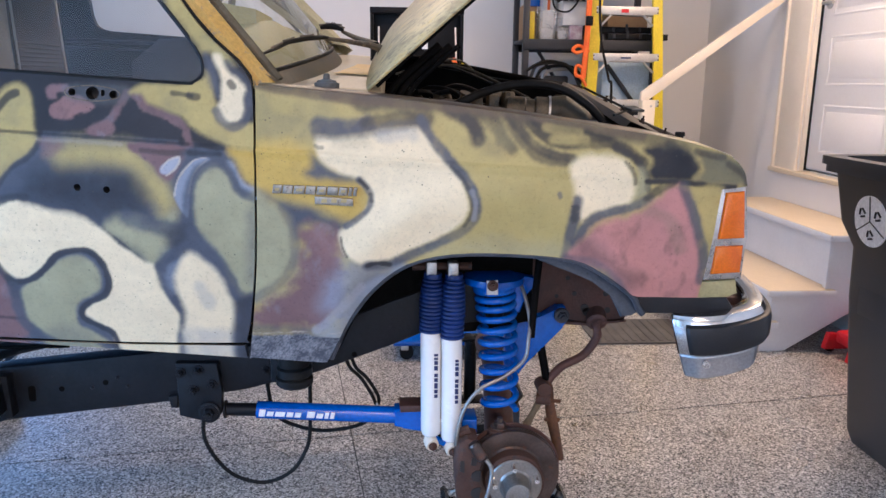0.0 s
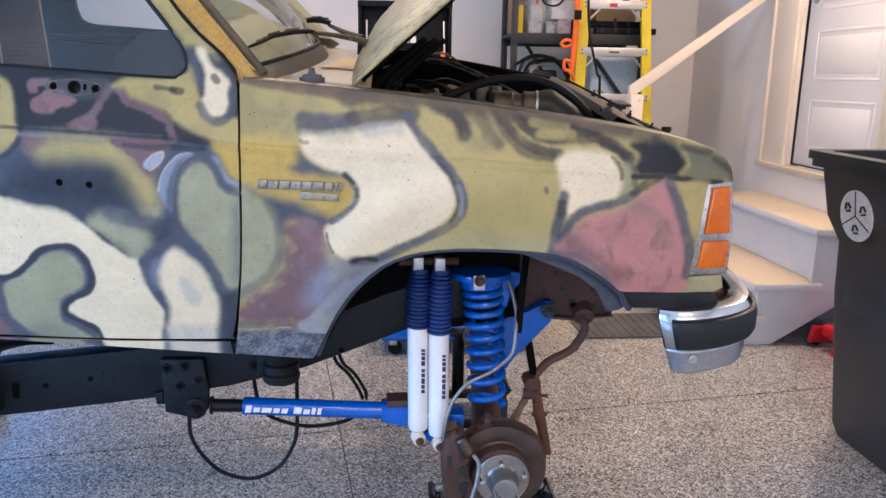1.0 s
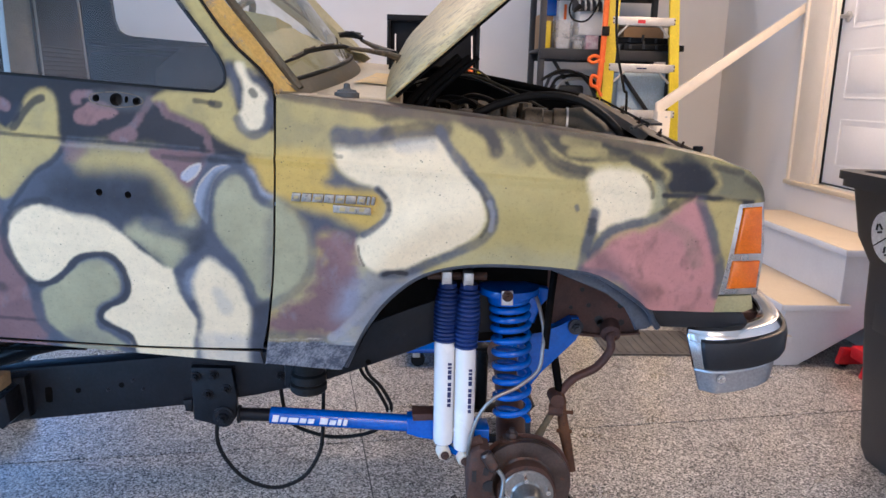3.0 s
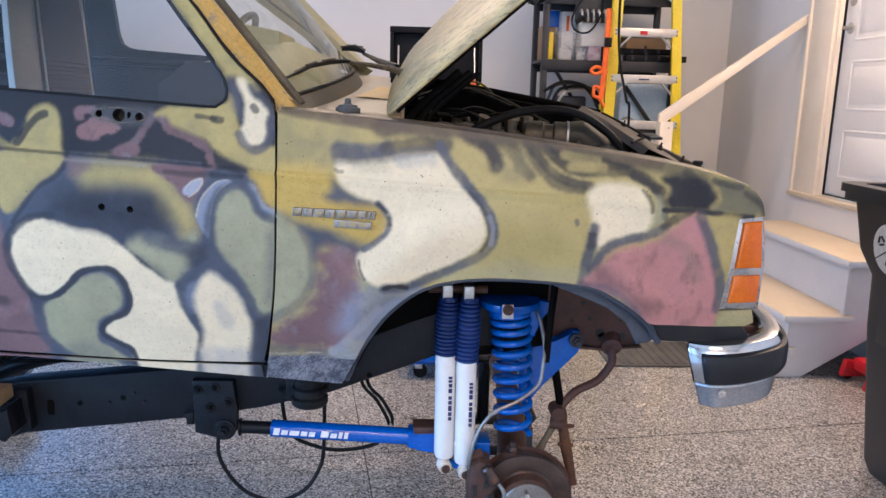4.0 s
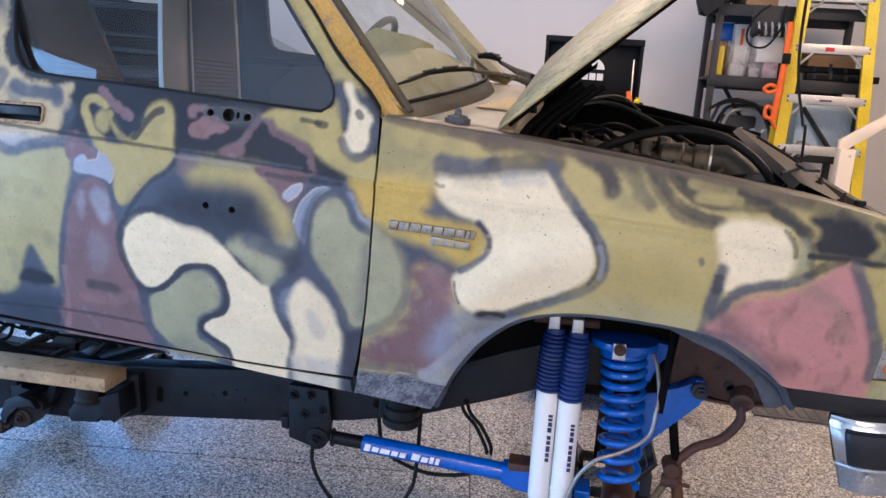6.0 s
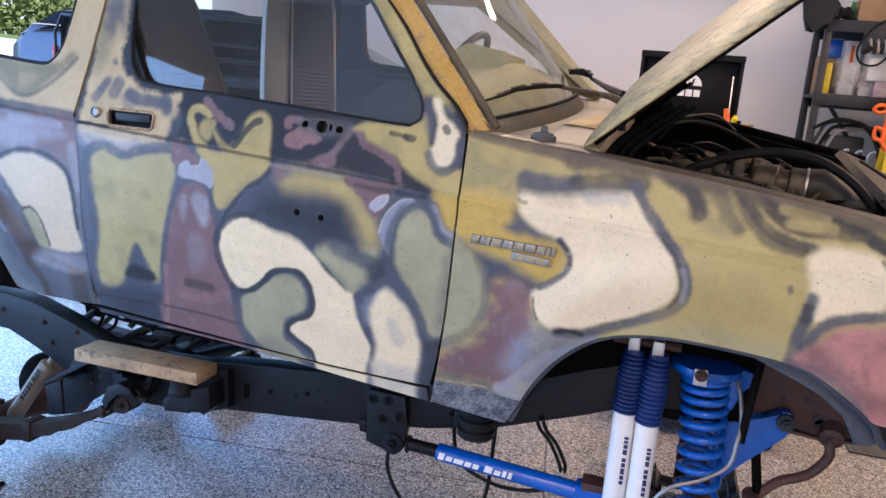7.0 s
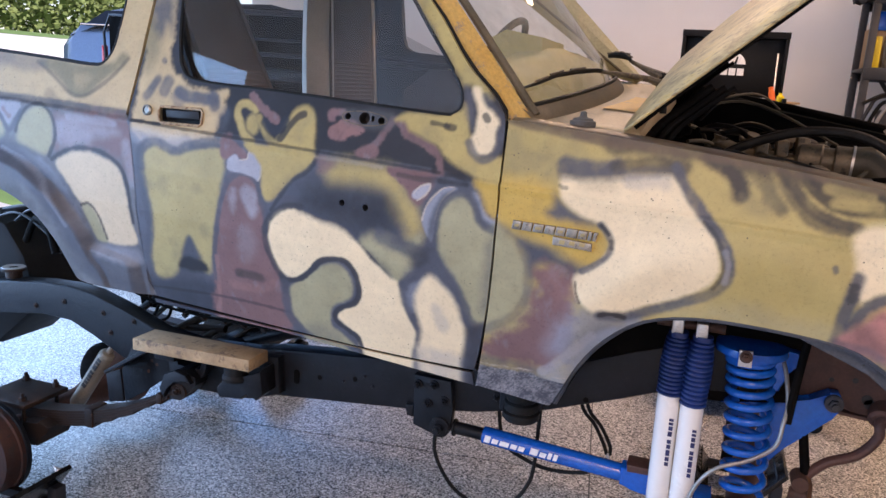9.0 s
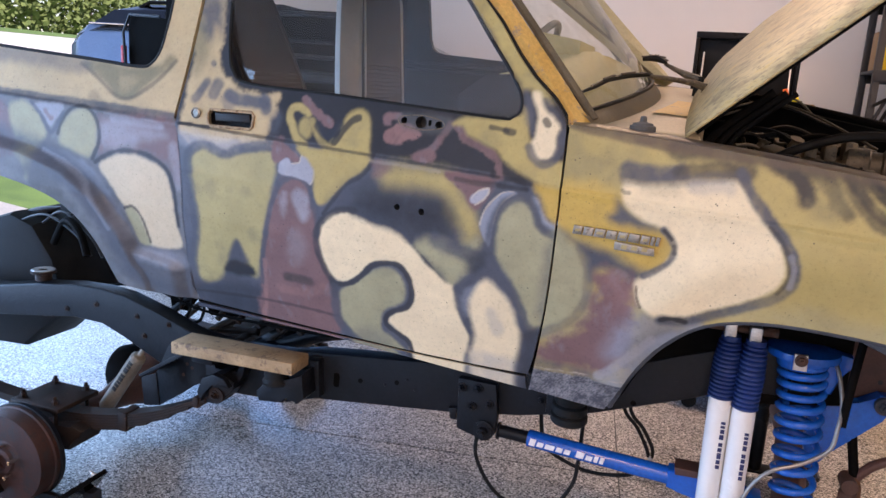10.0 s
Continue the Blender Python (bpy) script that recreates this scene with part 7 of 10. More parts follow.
part("spring_tab", plate(bmesh.new(), [(0.573, 0.905), (0.603, 0.906), (0.604, 0.866), (0.574, 0.866)], 0.203, 0.212, 0.002), M_ALU, truck, "bare metal clip")
bolt(truck, (0.589, 0.203, 0.892), 0.010, material=M_RUST)
part("bump_stop", tube([(0.612, 0.30, 0.78), (0.61, 0.30, 0.88)], 0.022, 14), M_RUBBER, truck)
def shock(x, y, zt, zm, zb, xb, parent):
    s = part("shock_absorber", lathe(bmesh.new(), [(0.018, 0), (0.026, 0.006), (0.0285, 0.016), (0.0285, 0.96 * (zm - zb)), (0.026, zm - zb)], along((xb, y, zb), (x, y, zm)), 26), M_WHITE, parent, "white shock absorber in a navy bellows boot")
    prof = []
    L = zt - zm
    n = 14
    for i in range(n):
        h = L * i / n
        w = 0.0268 + 0.0075 * math.sin(math.pi * min(1.0, 1.25 * (1 - i / n)) * 0.72)
        prof += [(w - 0.005, h), (w, h + 0.25 * L / n), (w, h + 0.6 * L / n), (w - 0.005, h + 0.9 * L / n)]
    prof += [(0.024, L), (0.024, L + 0.012)]
    part("bellows_boot", lathe(bmesh.new(), prof, along((x, y, zm - 0.004), (x + 0.004, y, zt)), 26), M_NAVY, s, "navy ribbed rubber boot")
    part("shock_eye", lathe(bmesh.new(), [(0.017, -0.017), (0.019, -0.012), (0.019, 0.012), (0.017, 0.017)], along((xb, y - 0.012, zb - 0.018), (xb + 0.25, y - 1, zb - 0.2)), 20), M_TRIM, s)
    bolt(s, (xb + 0.004, y - 0.03, zb - 0.021), 0.008, material=M_RUST)
    part("top_bushing", cube_mesh(x - 0.014, x + 0.014, y - 0.02, y + 0.02, zt + 0.004, zt + 0.042, 0.004), M_ALU, s)
    h = 0.33 * (zm - zb) + 0.02
    for w, tall in ((0.010, 1), (0.011, 0), (0.016, 0), (0.011, 0), (0.010, 0), (0.0, 0), (0.013, 1), (0.011, 0), (0.007, 1), (0.007, 1)):
        if w:
            part("lettering_bar", cube_mesh(-0.0075 if tall else -0.004, 0.006, -0.0006, 0.0008, h, h + w, 0.0003, Matrix.Translation((xb + 0.010, y - 0.0268, zb))), M_INK, s, "navy lettering drawn as plain bars")
        h += w + 0.0032 if w else 0.006
    return s
shock(0.430, 0.26, 0.905, 0.752, 0.443, 0.433, truck)
shock(0.487, 0.25, 0.905, 0.737, 0.43, 0.489, truck)
part("shock_crossbar", tube([(0.38, 0.275, 0.928), (0.54, 0.275, 0.928)], 0.011, 12), M_RUST, truck, "rusty shock mount bar")
part("shock_tower_wall", plate(bmesh.new(), [(0.18, 0.76), (0.36, 0.72), (0.55, 0.72), (0.72, 0.75), (0.72, 1.02), (0.36, 1.02), (0.25, 0.92)], 0.335, 0.345, 0.003), M_BAY, truck, "black shock tower plate")
part("lower_shock_stud", tube([(0.44, 0.27, 0.428), (0.52, 0.22, 0.41)], 0.01, 10), M_BLUE, truck)
# blue axle beam
part("axle_beam", plate(bmesh.new(), [(0.836, 0.765), (0.825, 0.782), (0.803, 0.782), (0.765, 0.748), (0.70, 0.735), (0.655, 0.72), (0.65, 0.62), (0.665, 0.55), (0.68, 0.55), (0.72, 0.61), (0.82, 0.715), (0.838, 0.742)], 0.372, 0.41, 0.006), M_BLUE, truck, "blue axle beam")
part("axle_tube", tube([(0.64, 0.33, 0.38), (0.68, 0.75, 0.46), (0.7, 1.15, 0.4)], 0.045, 16, 4), M_RUSTY_BROWN, truck)
bm = lathe(bmesh.new(), [(0.022, 0), (0.022, 0.012), (0.016, 0.014)], along((0.815, 0.371, 0.757), (0.815, -3, 0.757)), 20)
part("pivot_washer", bm, M_SHELF, truck)
bolt(truck, (0.815, 0.359, 0.757), 0.014, h=0.014, material=M_SHELF)
part("knuckle_arm", plate(bmesh.new(), [(0.52, 0.49), (0.562, 0.49), (0.562, 0.33), (0.52, 0.33)], 0.25, 0.33, 0.005), M_BLUE, truck)
# knuckle, rotor, hub, caliper
KM = along((0.663, 0.225, 0.332), (0.663 - 0.02, 0.225 - 1, 0.332 - 0.01))
knuckle = part("steering_knuckle", lathe(bmesh.new(), [(0.04, -0.14), (0.06, -0.1), (0.055, -0.03), (0.05, 0.0)], KM, 22), M_RUSTY_BROWN, truck, "rusty steering knuckle")
part("ball_joint", lathe(bmesh.new(), [(0.028, 0), (0.036, 0.01), (0.036, 0.036), (0.026, 0.044)], pose(0.628, 0.265, 0.42), 20), M_RUST, knuckle, "greasy ball joint")
part("knuckle_cap", cube_mesh(0.592, 0.672, 0.235, 0.30, 0.425, 0.462, 0.018), M_RUST, knuckle)
bolt(knuckle, (0.628, 0.262, 0.462), 0.018, axis=(0, 0, 1), h=0.016, material=M_ROTOR, name="castle_nut")
rotor = part("brake_rotor", lathe(bmesh.new(), [(0.05, -0.03), (0.131, -0.03), (0.133, -0.027), (0.133, -0.021), (0.127, -0.02), (0.127, -0.012), (0.133, -0.011), (0.133, -0.003), (0.131, 0.0), (0.088, 0.001), (0.084, 0.004), (0.08, 0.01)], KM, 56), M_ROTOR, truck, "rusty vented brake rotor")
part("rotor_hat", lathe(bmesh.new(), [(0.083, 0.004), (0.0835, 0.042), (0.079, 0.0485), (0.06, 0.0495)], KM, 44), M_RUST, rotor)
hub = part("wheel_hub", lathe(bmesh.new(), [(0.074, 0.0485), (0.075, 0.053), (0.072, 0.056), (0.046, 0.057), (0.041, 0.062), (0.036, 0.105), (0.033, 0.112), (0.026, 0.113), (0.024, 0.108), (0.0, 0.108)], KM, 36), M_HUB, truck, "bare steel wheel hub with studs")
for i in range(5):
    a = 2 * math.pi * (i + 0.35) / 5
    p = KM @ Vector((0.06 * math.cos(a), 0.06 * math.sin(a), 0.054))
    q = KM @ Vector((0.06 * math.cos(a), 0.06 * math.sin(a), 0.085))
    part("wheel_stud", rod(bmesh.new(), p, q, 0.0065, n=12), M_CHROME, hub)
for i in range(40):
    a = 2 * math.pi * i / 40
    p, q = KM @ Vector((0.09 * math.cos(a), 0.09 * math.sin(a), -0.016)), KM @ Vector((0.1285 * math.cos(a), 0.1285 * math.sin(a), -0.016))
    part("rotor_vane", rod(bmesh.new(), p, q, 0.003, n=6), M_RUST, rotor)
part("dust_shield", lathe(bmesh.new(), [(0.06, -0.046), (0.138, -0.046), (0.14, -0.04), (0.138, -0.038), (0.06, -0.042)], KM, 48), M_RUSTY_BROWN, truck, "brown dust shield")
cal = part("brake_caliper", plate(bmesh.new(), [(0.502, 0.462), (0.528, 0.476), (0.556, 0.468), (0.563, 0.43), (0.556, 0.40), (0.566, 0.37), (0.553, 0.33), (0.56, 0.27), (0.53, 0.235), (0.506, 0.25), (0.497, 0.33), (0.493, 0.40)], 0.165, 0.25, 0.012), M_RUST, truck, "rusty brake caliper")
part("caliper_window", plate(bmesh.new(), [(0.54, 0.42), (0.556, 0.418), (0.551, 0.395), (0.537, 0.398)], 0.163, 0.166), M_BLACK_INK, cal)
part("caliper_window", plate(bmesh.new(), [(0.508, 0.41), (0.52, 0.41), (0.52, 0.375), (0.508, 0.38)], 0.163, 0.166), M_BLACK_INK, cal)
part("caliper_piston", lathe(bmesh.new(), [(0.013, 0), (0.017, 0.006), (0.017, 0.048), (0.013, 0.054)], along((0.54, 0.155, 0.468), (0.572, 0.148, 0.42)), 18), M_ROTOR, cal, "bare metal caliper cylinder")
for z in (0.364, 0.313):
    part("caliper_window", plate(bmesh.new(), [(0.566, z + 0.017), (0.55, z + 0.016), (0.54, z + 0.008), (0.538, z - 0.004), (0.546, z - 0.014), (0.562, z - 0.016)], 0.1625, 0.166), M_BLACK_INK, cal)
part("caliper_lug", tube([(0.505, 0.2, 0.475), (0.535, 0.2, 0.487)], 0.013, 10), M_RUST, cal)
part("brake_line_metal", tube([(0.575, 0.142, 0.425), (0.59, 0.135, 0.40), (0.585, 0.13, 0.35), (0.57, 0.13, 0.29), (0.565, 0.14, 0.24)], 0.006, 10, 6), M_HUB, truck, "steel brake pipe")
part("brake_hose", tube([(0.672, 0.29, 0.885), (0.685, 0.26, 0.85), (0.695, 0.225, 0.79), (0.689, 0.2, 0.745), (0.678, 0.19, 0.69), (0.625, 0.185, 0.645), (0.562, 0.18, 0.614), (0.525, 0.18, 0.569), (0.505, 0.18, 0.512), (0.497, 0.19, 0.445)], 0.0052, 10, 8), M_HUB, truck, "grey braided brake hose")
part("rubber_hose", tube([(0.72, 0.24, 0.98), (0.708, 0.23, 0.85), (0.698, 0.21, 0.745)], 0.010, 10, 5), M_BAY, truck)
# sway bar, link, drag link
part("sway_bar", tube([(0.97, 0.9, 0.74), (0.955, 0.45, 0.735), (0.925, 0.385, 0.722), (0.925, 0.375, 0.685), (0.886, 0.37, 0.632), (0.82, 0.365, 0.598), (0.774, 0.36, 0.545), (0.768, 0.355, 0.525)], 0.0125, 12, 7), M_RUSTY_BROWN, truck, "rusty sway bar")
part("sway_bushing", lathe(bmesh.new(), [(0.02, 0), (0.03, 0.006), (0.03, 0.05), (0.022, 0.056)], along((0.935, 0.44, 0.745), (0.925, 0.37, 0.715)), 18), M_RUSTY_BROWN, truck)
link = part("sway_link", tube([(0.765, 0.35, 0.53), (0.757, 0.345, 0.50), (0.735, 0.335, 0.465), (0.712, 0.32, 0.43), (0.70, 0.31, 0.415)], [0.016, 0.011, 0.009, 0.013, 0.02], 12, 0), M_GASKET, truck, "greasy brown forged link")
part("link_boss", tube([(0.765, 0.32, 0.545), (0.765, 0.38, 0.545)], 0.02, 16), M_RUST, link)
part("link_boss", tube([(0.785, 0.33, 0.512), (0.745, 0.34, 0.512)], 0.017, 16), M_RUST, link)
part("drag_link", tube([(0.752, 0.4, 0.72), (0.765, 0.38, 0.64), (0.778, 0.36, 0.56)], 0.012, 12), M_BAY, truck, "black steering link")
tr = part("tie_rod", tube([(0.778, 0.36, 0.56), (0.784, 0.36, 0.53), (0.788, 0.36, 0.50), (0.80, 0.355, 0.43), (0.815, 0.34, 0.36), (0.82, 0.33, 0.32)], [0.012, 0.016, 0.014, 0.017, 0.014, 0.015], 14), M_ORANGERUST, truck, "rusty adjustable tie rod")
for z in (0.5, 0.44):
    part("tie_rod_clamp", tube([(0.775, 0.35, z), (0.82, 0.35, z - 0.003)], 0.006, 8), M_ORANGERUST, tr)
# loose cables under the cab
part("hanging_cable", tube([(-0.227, 0.4, 0.46), (-0.23, 0.4, 0.377), (-0.196, 0.4, 0.304), (-0.141, 0.4, 0.250), (-0.058, 0.4, 0.228), (0.019, 0.4, 0.261), (0.063, 0.4, 0.325), (0.08, 0.4, 0.398), (0.084, 0.4, 0.60)], 0.006, 10, 8), M_RUBBER, truck, "loose black cable loop")
part("hanging_cable", tube([(-0.047, 0.44, 0.62), (-0.047, 0.45, 0.505), (-0.024, 0.45, 0.422), (0.042, 0.45, 0.384), (0.127, 0.45, 0.369), (0.231, 0.45, 0.389), (0.28, 0.45, 0.44)], 0.006, 10, 8), M_RUBBER, truck, "loose black cable loop")
for k in (0, 0.018):
    part("loose_hose", tube([(0.17 + k, 0.5, 0.66), (0.19 + k, 0.5, 0.563), (0.23 + k, 0.5, 0.516), (0.262 + k, 0.5, 0.46), (0.273 + k * 0.5, 0.5, 0.431)], 0.0055, 10, 6), M_RUBBER, truck, "loose black hose end")
part("hose_fitting", tube([(0.277, 0.5, 0.437), (0.279, 0.5, 0.42)], 0.006, 10), M_ALU, truck)

# ---- rear axle, springs, tank ----
def leaf(y):
    base = [(-2.35, 0.345), (-2.0, 0.3), (-1.849, 0.287), (-1.673, 0.28), (-1.472, 0.308), (-1.293, 0.358), (-1.157, 0.418), (-1.068, 0.458)]
    s = part("leaf_spring", loft_rect(bmesh.new(), [(p.x, y - 0.03, y + 0.03, p.y - 0.008, p.y) for p in spline([(x, z, 0) for x, z in base], 5)]), M_SPRING, truck, "rusty leaf spring pack")
    for k, (a, b) in enumerate(((0.06, 0.95), (0.12, 0.88), (0.2, 0.8), (0.26, 0.72), (0.32, 0.64))):
        pts = spline([(x, z, 0) for x, z in base], 5)
        pts = pts[int(a * len(pts)):int(b * len(pts))]
        part("spring_leaf", loft_rect(bmesh.new(), [(p.x, y - 0.03, y + 0.03, p.y - 0.0175 - 0.0095 * k, p.y - 0.009 - 0.0095 * k) for p in pts]), M_SPRING, s)
    part("spring_eye", tube([(-1.05, y - 0.032, 0.462), (-1.05, y + 0.032, 0.462)], 0.027, 18), M_SPRING, s)
    for x, z, h, w in ((-1.42, 0.322, 0.062, 0.017), (-1.125, 0.436, 0.03, 0.011)):
        part("spring_clip", cube_mesh(x - w, x + w, y - 0.036, y + 0.036, z - h, z + 0.006, 0.004), M_SPRING, s)
    part("lower_plate", plate(bmesh.new(), [(-1.85, 0.235), (-1.84, 0.20), (-1.79, 0.185), (-1.70, 0.19), (-1.66, 0.16), (-1.615, 0.165), (-1.60, 0.205), (-1.57, 0.215), (-1.555, 0.245), (-1.6, 0.26), (-1.7, 0.235)], y - 0.075, y + 0.07, 0.006), M_SPRING, s)
    return s
ls = leaf(0.27)
leaf(1.23)
part("spring_plate", cube_mesh(-1.84, -1.63, 0.17, 0.36, 0.303, 0.321, 0.005), M_SPRING, ls)
for x in (-1.81, -1.67):
    for y in (0.2, 0.34):
        part("u_bolt", tube([(x, y, 0.16), (x, y, 0.345)], 0.007, 8), M_SPRING, ls)
        bolt(ls, (x, y, 0.319), 0.012, axis=(0, 0, 1), h=0.018, material=M_SPRING, name="nut")
hanger = part("spring_hanger", plate(bmesh.new(), [(-1.349, 0.453), (-1.293, 0.564), (-1.215, 0.575), (-1.13, 0.58), (-1.137, 0.461), (-1.194, 0.442), (-1.25, 0.395), (-1.338, 0.337)], 0.32, 0.332, 0.003), M_FRAME, truck, "black channel-shaped spring hanger")
part("hanger_flange", plate(bmesh.new(), [(-1.347, 0.479), (-1.17, 0.592), (-1.12, 0.594), (-1.12, 0.583), (-1.165, 0.581), (-1.34, 0.469)], 0.235, 0.335, 0.002), M_FRAME, hanger)
part("hanger_end", plate(bmesh.new(), [(-1.338, 0.472), (-1.278, 0.497), (-1.267, 0.386), (-1.329, 0.373)], 0.237, 0.246, 0.003), M_FRAME, hanger)
for x, z in ((-1.235, 0.47), (-1.2, 0.5), (-1.22, 0.51), (-1.17, 0.53)):
    part("hanger_hole", lathe(bmesh.new(), [(0.006, 0), (0.006, 0.002)], along((x, 0.3215, z), (x, -5, z)), 10), M_RUST, hanger)
shackle = part("shackle", plate(bmesh.new(), [(-1.129, 0.575), (-1.095, 0.583), (-1.088, 0.53), (-1.06, 0.535), (-1.0, 0.53), (-0.985, 0.583), (-0.965, 0.583), (-0.985, 0.52), (-1.03, 0.46), (-1.088, 0.45), (-1.118, 0.48)], 0.285, 0.325, 0.003), M_FRAME, truck, "black spring shackle plates")
part("shackle_cup", loft_rect(bmesh.new(), [(-1.116, 0.255, 0.32, 0.44, 0.47), (-1.086, 0.245, 0.32, 0.43, 0.518), (-1.055, 0.24, 0.32, 0.434, 0.535), (-1.027, 0.245, 0.32, 0.45, 0.536), (-1.0, 0.26, 0.32, 0.485, 0.51)]), M_FRAME, shackle)
part("shackle_ear", plate(bmesh.new(), [(-1.11, 0.47), (-1.09, 0.52), (-1.05, 0.54), (-1.01, 0.53), (-0.99, 0.505), (-1.02, 0.515), (-1.055, 0.505), (-1.085, 0.475), (-1.095, 0.44)], 0.222, 0.244, 0.003), M_FRAME, shackle)
bolt(shackle, (-1.055, 0.238, 0.465), 0.011, material=M_SPRING)
part("rear_mount_bracket", plate(bmesh.new(), [(-0.892, 0.515), (-0.862, 0.552), (-0.8, 0.562), (-0.735, 0.60), (-0.727, 0.523), (-0.75, 0.50), (-0.79, 0.522), (-0.80, 0.495), (-0.883, 0.486)], 0.22, 0.335, 0.005), M_FRAME, truck, "black rear body mount bracket")
part("mount_gusset", plate(bmesh.new(), [(-0.775, 0.615), (-0.72, 0.62), (-0.715, 0.5), (-0.745, 0.49), (-0.77, 0.55)], 0.296, 0.334, 0.003), M_FRAME, truck)
part("rear_body_mount", lathe(bmesh.new(), [(0.04, 0.0), (0.042, 0.01), (0.036, 0.02), (0.036, 0.045), (0.042, 0.05), (0.04, 0.068)], pose(-0.83, 0.235, 0.55), 20), M_RUBBER, truck)
part("wood_rest", cube_mesh(-1.14, -1.06, 0.235, 0.335, 0.56, 0.618, 0.006), M_FRAME, truck)
part("rear_axle", tube([(-1.725, 0.08, 0.2), (-1.725, 0.5, 0.21), (-1.725, 0.62, 0.215), (-1.725, 0.75, 0.22), (-1.725, 0.88, 0.215), (-1.725, 1.0, 0.21), (-1.725, 1.42, 0.2)], [0.04, 0.042, 0.07, 0.125, 0.07, 0.042, 0.04], 20), M_RUSTY_BROWN, truck, "rusty rear axle")
DM = along((-1.725, 0.10, 0.18), (-1.725, -1, 0.18)) @ Matrix.Scale(0.93, 4)
M_DRUM = surface("rusted_drum_iron", (0.032, 0.011, 0.007), (0.072, 0.025, 0.015), 0.6, 0.15, scale=11, fine=150, bumps=0.35, spots=(0.03, 0.018, 0.015), spot_at=0.55)
drum = part("brake_drum", lathe(bmesh.new(), [(0.155, 0.063), (0.15, 0.064), (0.142, 0.05), (0.095, 0.046), (0.085, 0.06), (0.05, 0.069), (0.045, 0.08), (0.03, 0.084), (0.028, 0.06)], DM, 48), M_DRUM, truck, "rusty rear brake drum")
part("drum_band", lathe(bmesh.new(), [(0.174, -0.02), (0.176, 0.006), (0.170, 0.010), (0.166, 0.05), (0.162, 0.062), (0.155, 0.0635)], DM, 48), M_DRUM, drum)
part("backing_plate", lathe(bmesh.new(), [(0.06, -0.035), (0.179, -0.03), (0.181, -0.012), (0.178, -0.01)], DM, 40), M_FRAME, truck, "black backing plate")
for i in range(5):
    a = 2 * math.pi * (i + 0.2) / 5
    part("wheel_stud", rod(bmesh.new(), DM @ Vector((0.058 * math.cos(a), 0.058 * math.sin(a), 0.062)), DM @ Vector((0.058 * math.cos(a), 0.058 * math.sin(a), 0.1)), 0.007, n=12), M_CHROME, drum)
rs = part("rear_shock", lathe(bmesh.new(), [(0.024, 0), (0.028, 0.01), (0.028, 0.27), (0.022, 0.28), (0.01, 0.285), (0.01, 0.42)], along((-1.66, 0.42, 0.225), (-1.41, 0.42, 0.585)), 22), surface("aged_cream_enamel", (0.15, 0.125, 0.09), (0.25, 0.21, 0.155), 0.4, scale=9, spots=(0.2, 0.1, 0.05), spot_at=0.66), truck, "aged cream rear shock absorber")
for w0, w1 in ((0.11, 0.125), (0.13, 0.142), (0.147, 0.156), (0.161, 0.176), (0.181, 0.192), (0.204, 0.224), (0.229, 0.24), (0.245, 0.256)):
    part("lettering_bar", cube_mesh(-0.009, 0.009, -0.0295, -0.0262, w0, w1, 0.0004, along((-1.66, 0.42, 0.225), (-1.41, 0.42, 0.585)) @ pose(0, 0, 0, 0, 0, -90)), M_BLACK_INK, rs, "dark lettering drawn as a bar")
part("fuel_tank", plate(bmesh.new(), [(-2.75, 0.69), (-2.5, 0.772), (-2.15, 0.895), (-2.04, 0.86), (-1.95, 0.74), (-1.89, 0.55), (-2.12, 0.36), (-2.75, 0.33)], 0.48, 0.78, 0.03), M_RUBBER, truck, "black fuel tank")
part("tank_sender", lathe(bmesh.new(), [(0.06, 0), (0.062, 0.012), (0.05, 0.016), (0.02, 0.02)], pose(-2.12, 0.62, 0.882, 0, -8, 0), 22), M_SHELF, truck)
part("filler_hose", tube([(-1.95, 0.5, 0.8), (-1.85, 0.46, 0.9), (-1.75, 0.42, 0.88), (-1.7, 0.4, 0.8)], 0.014, 10, 6), M_BAY, truck)
for k in range(3):
    part("rear_wire", tube([(-2.1 + 0.1 * k, 0.5, 0.87), (-1.95 + 0.08 * k, 0.47, 0.91 + 0.02 * k), (-1.8 + 0.07 * k, 0.45, 0.86), (-1.72 + 0.05 * k, 0.44, 0.79)], 0.005, 8, 6), M_PLASTIC, truck)
pad = part("frame_bump_pad", lathe(bmesh.new(), [(0.028, 0), (0.028, 0.022), (0.042, 0.026), (0.043, 0.034), (0.04, 0.037)], pose(-1.86, 0.36, 0.70), 24), M_SPRING, truck, "worn steel pad on the frame")
part("pad_cap", lathe(bmesh.new(), [(0.04, 0.037), (0.036, 0.0395), (0.016, 0.0385), (0.015, 0.03), (0.0, 0.03)], pose(-1.86, 0.36, 0.70), 24), M_ALU, pad, "bare metal cap with a centre hole")
part("pad_hole", lathe(bmesh.new(), [(0.0145, 0.031), (0.0, 0.0312)], pose(-1.86, 0.36, 0.70), 16), M_BLACK_INK, pad)
part("rear_wheelhouse", plate(bmesh.new(), [(-1.53, 0.86), (-1.49, 0.73), (-1.47, 0.60), (-1.40, 0.60), (-1.345, 0.68), (-1.30, 0.60), (-1.12, 0.62), (-1.05, 0.86)], 0.56, 0.575, 0.003), M_BAY, truck, "dark inner rear wheelhouse")
part("wheelhouse_seam", tube([(-1.5, 0.55, 0.86), (-1.43, 0.55, 0.72), (-1.42, 0.55, 0.61)], 0.008, 8, 4), M_SPRING, truck)
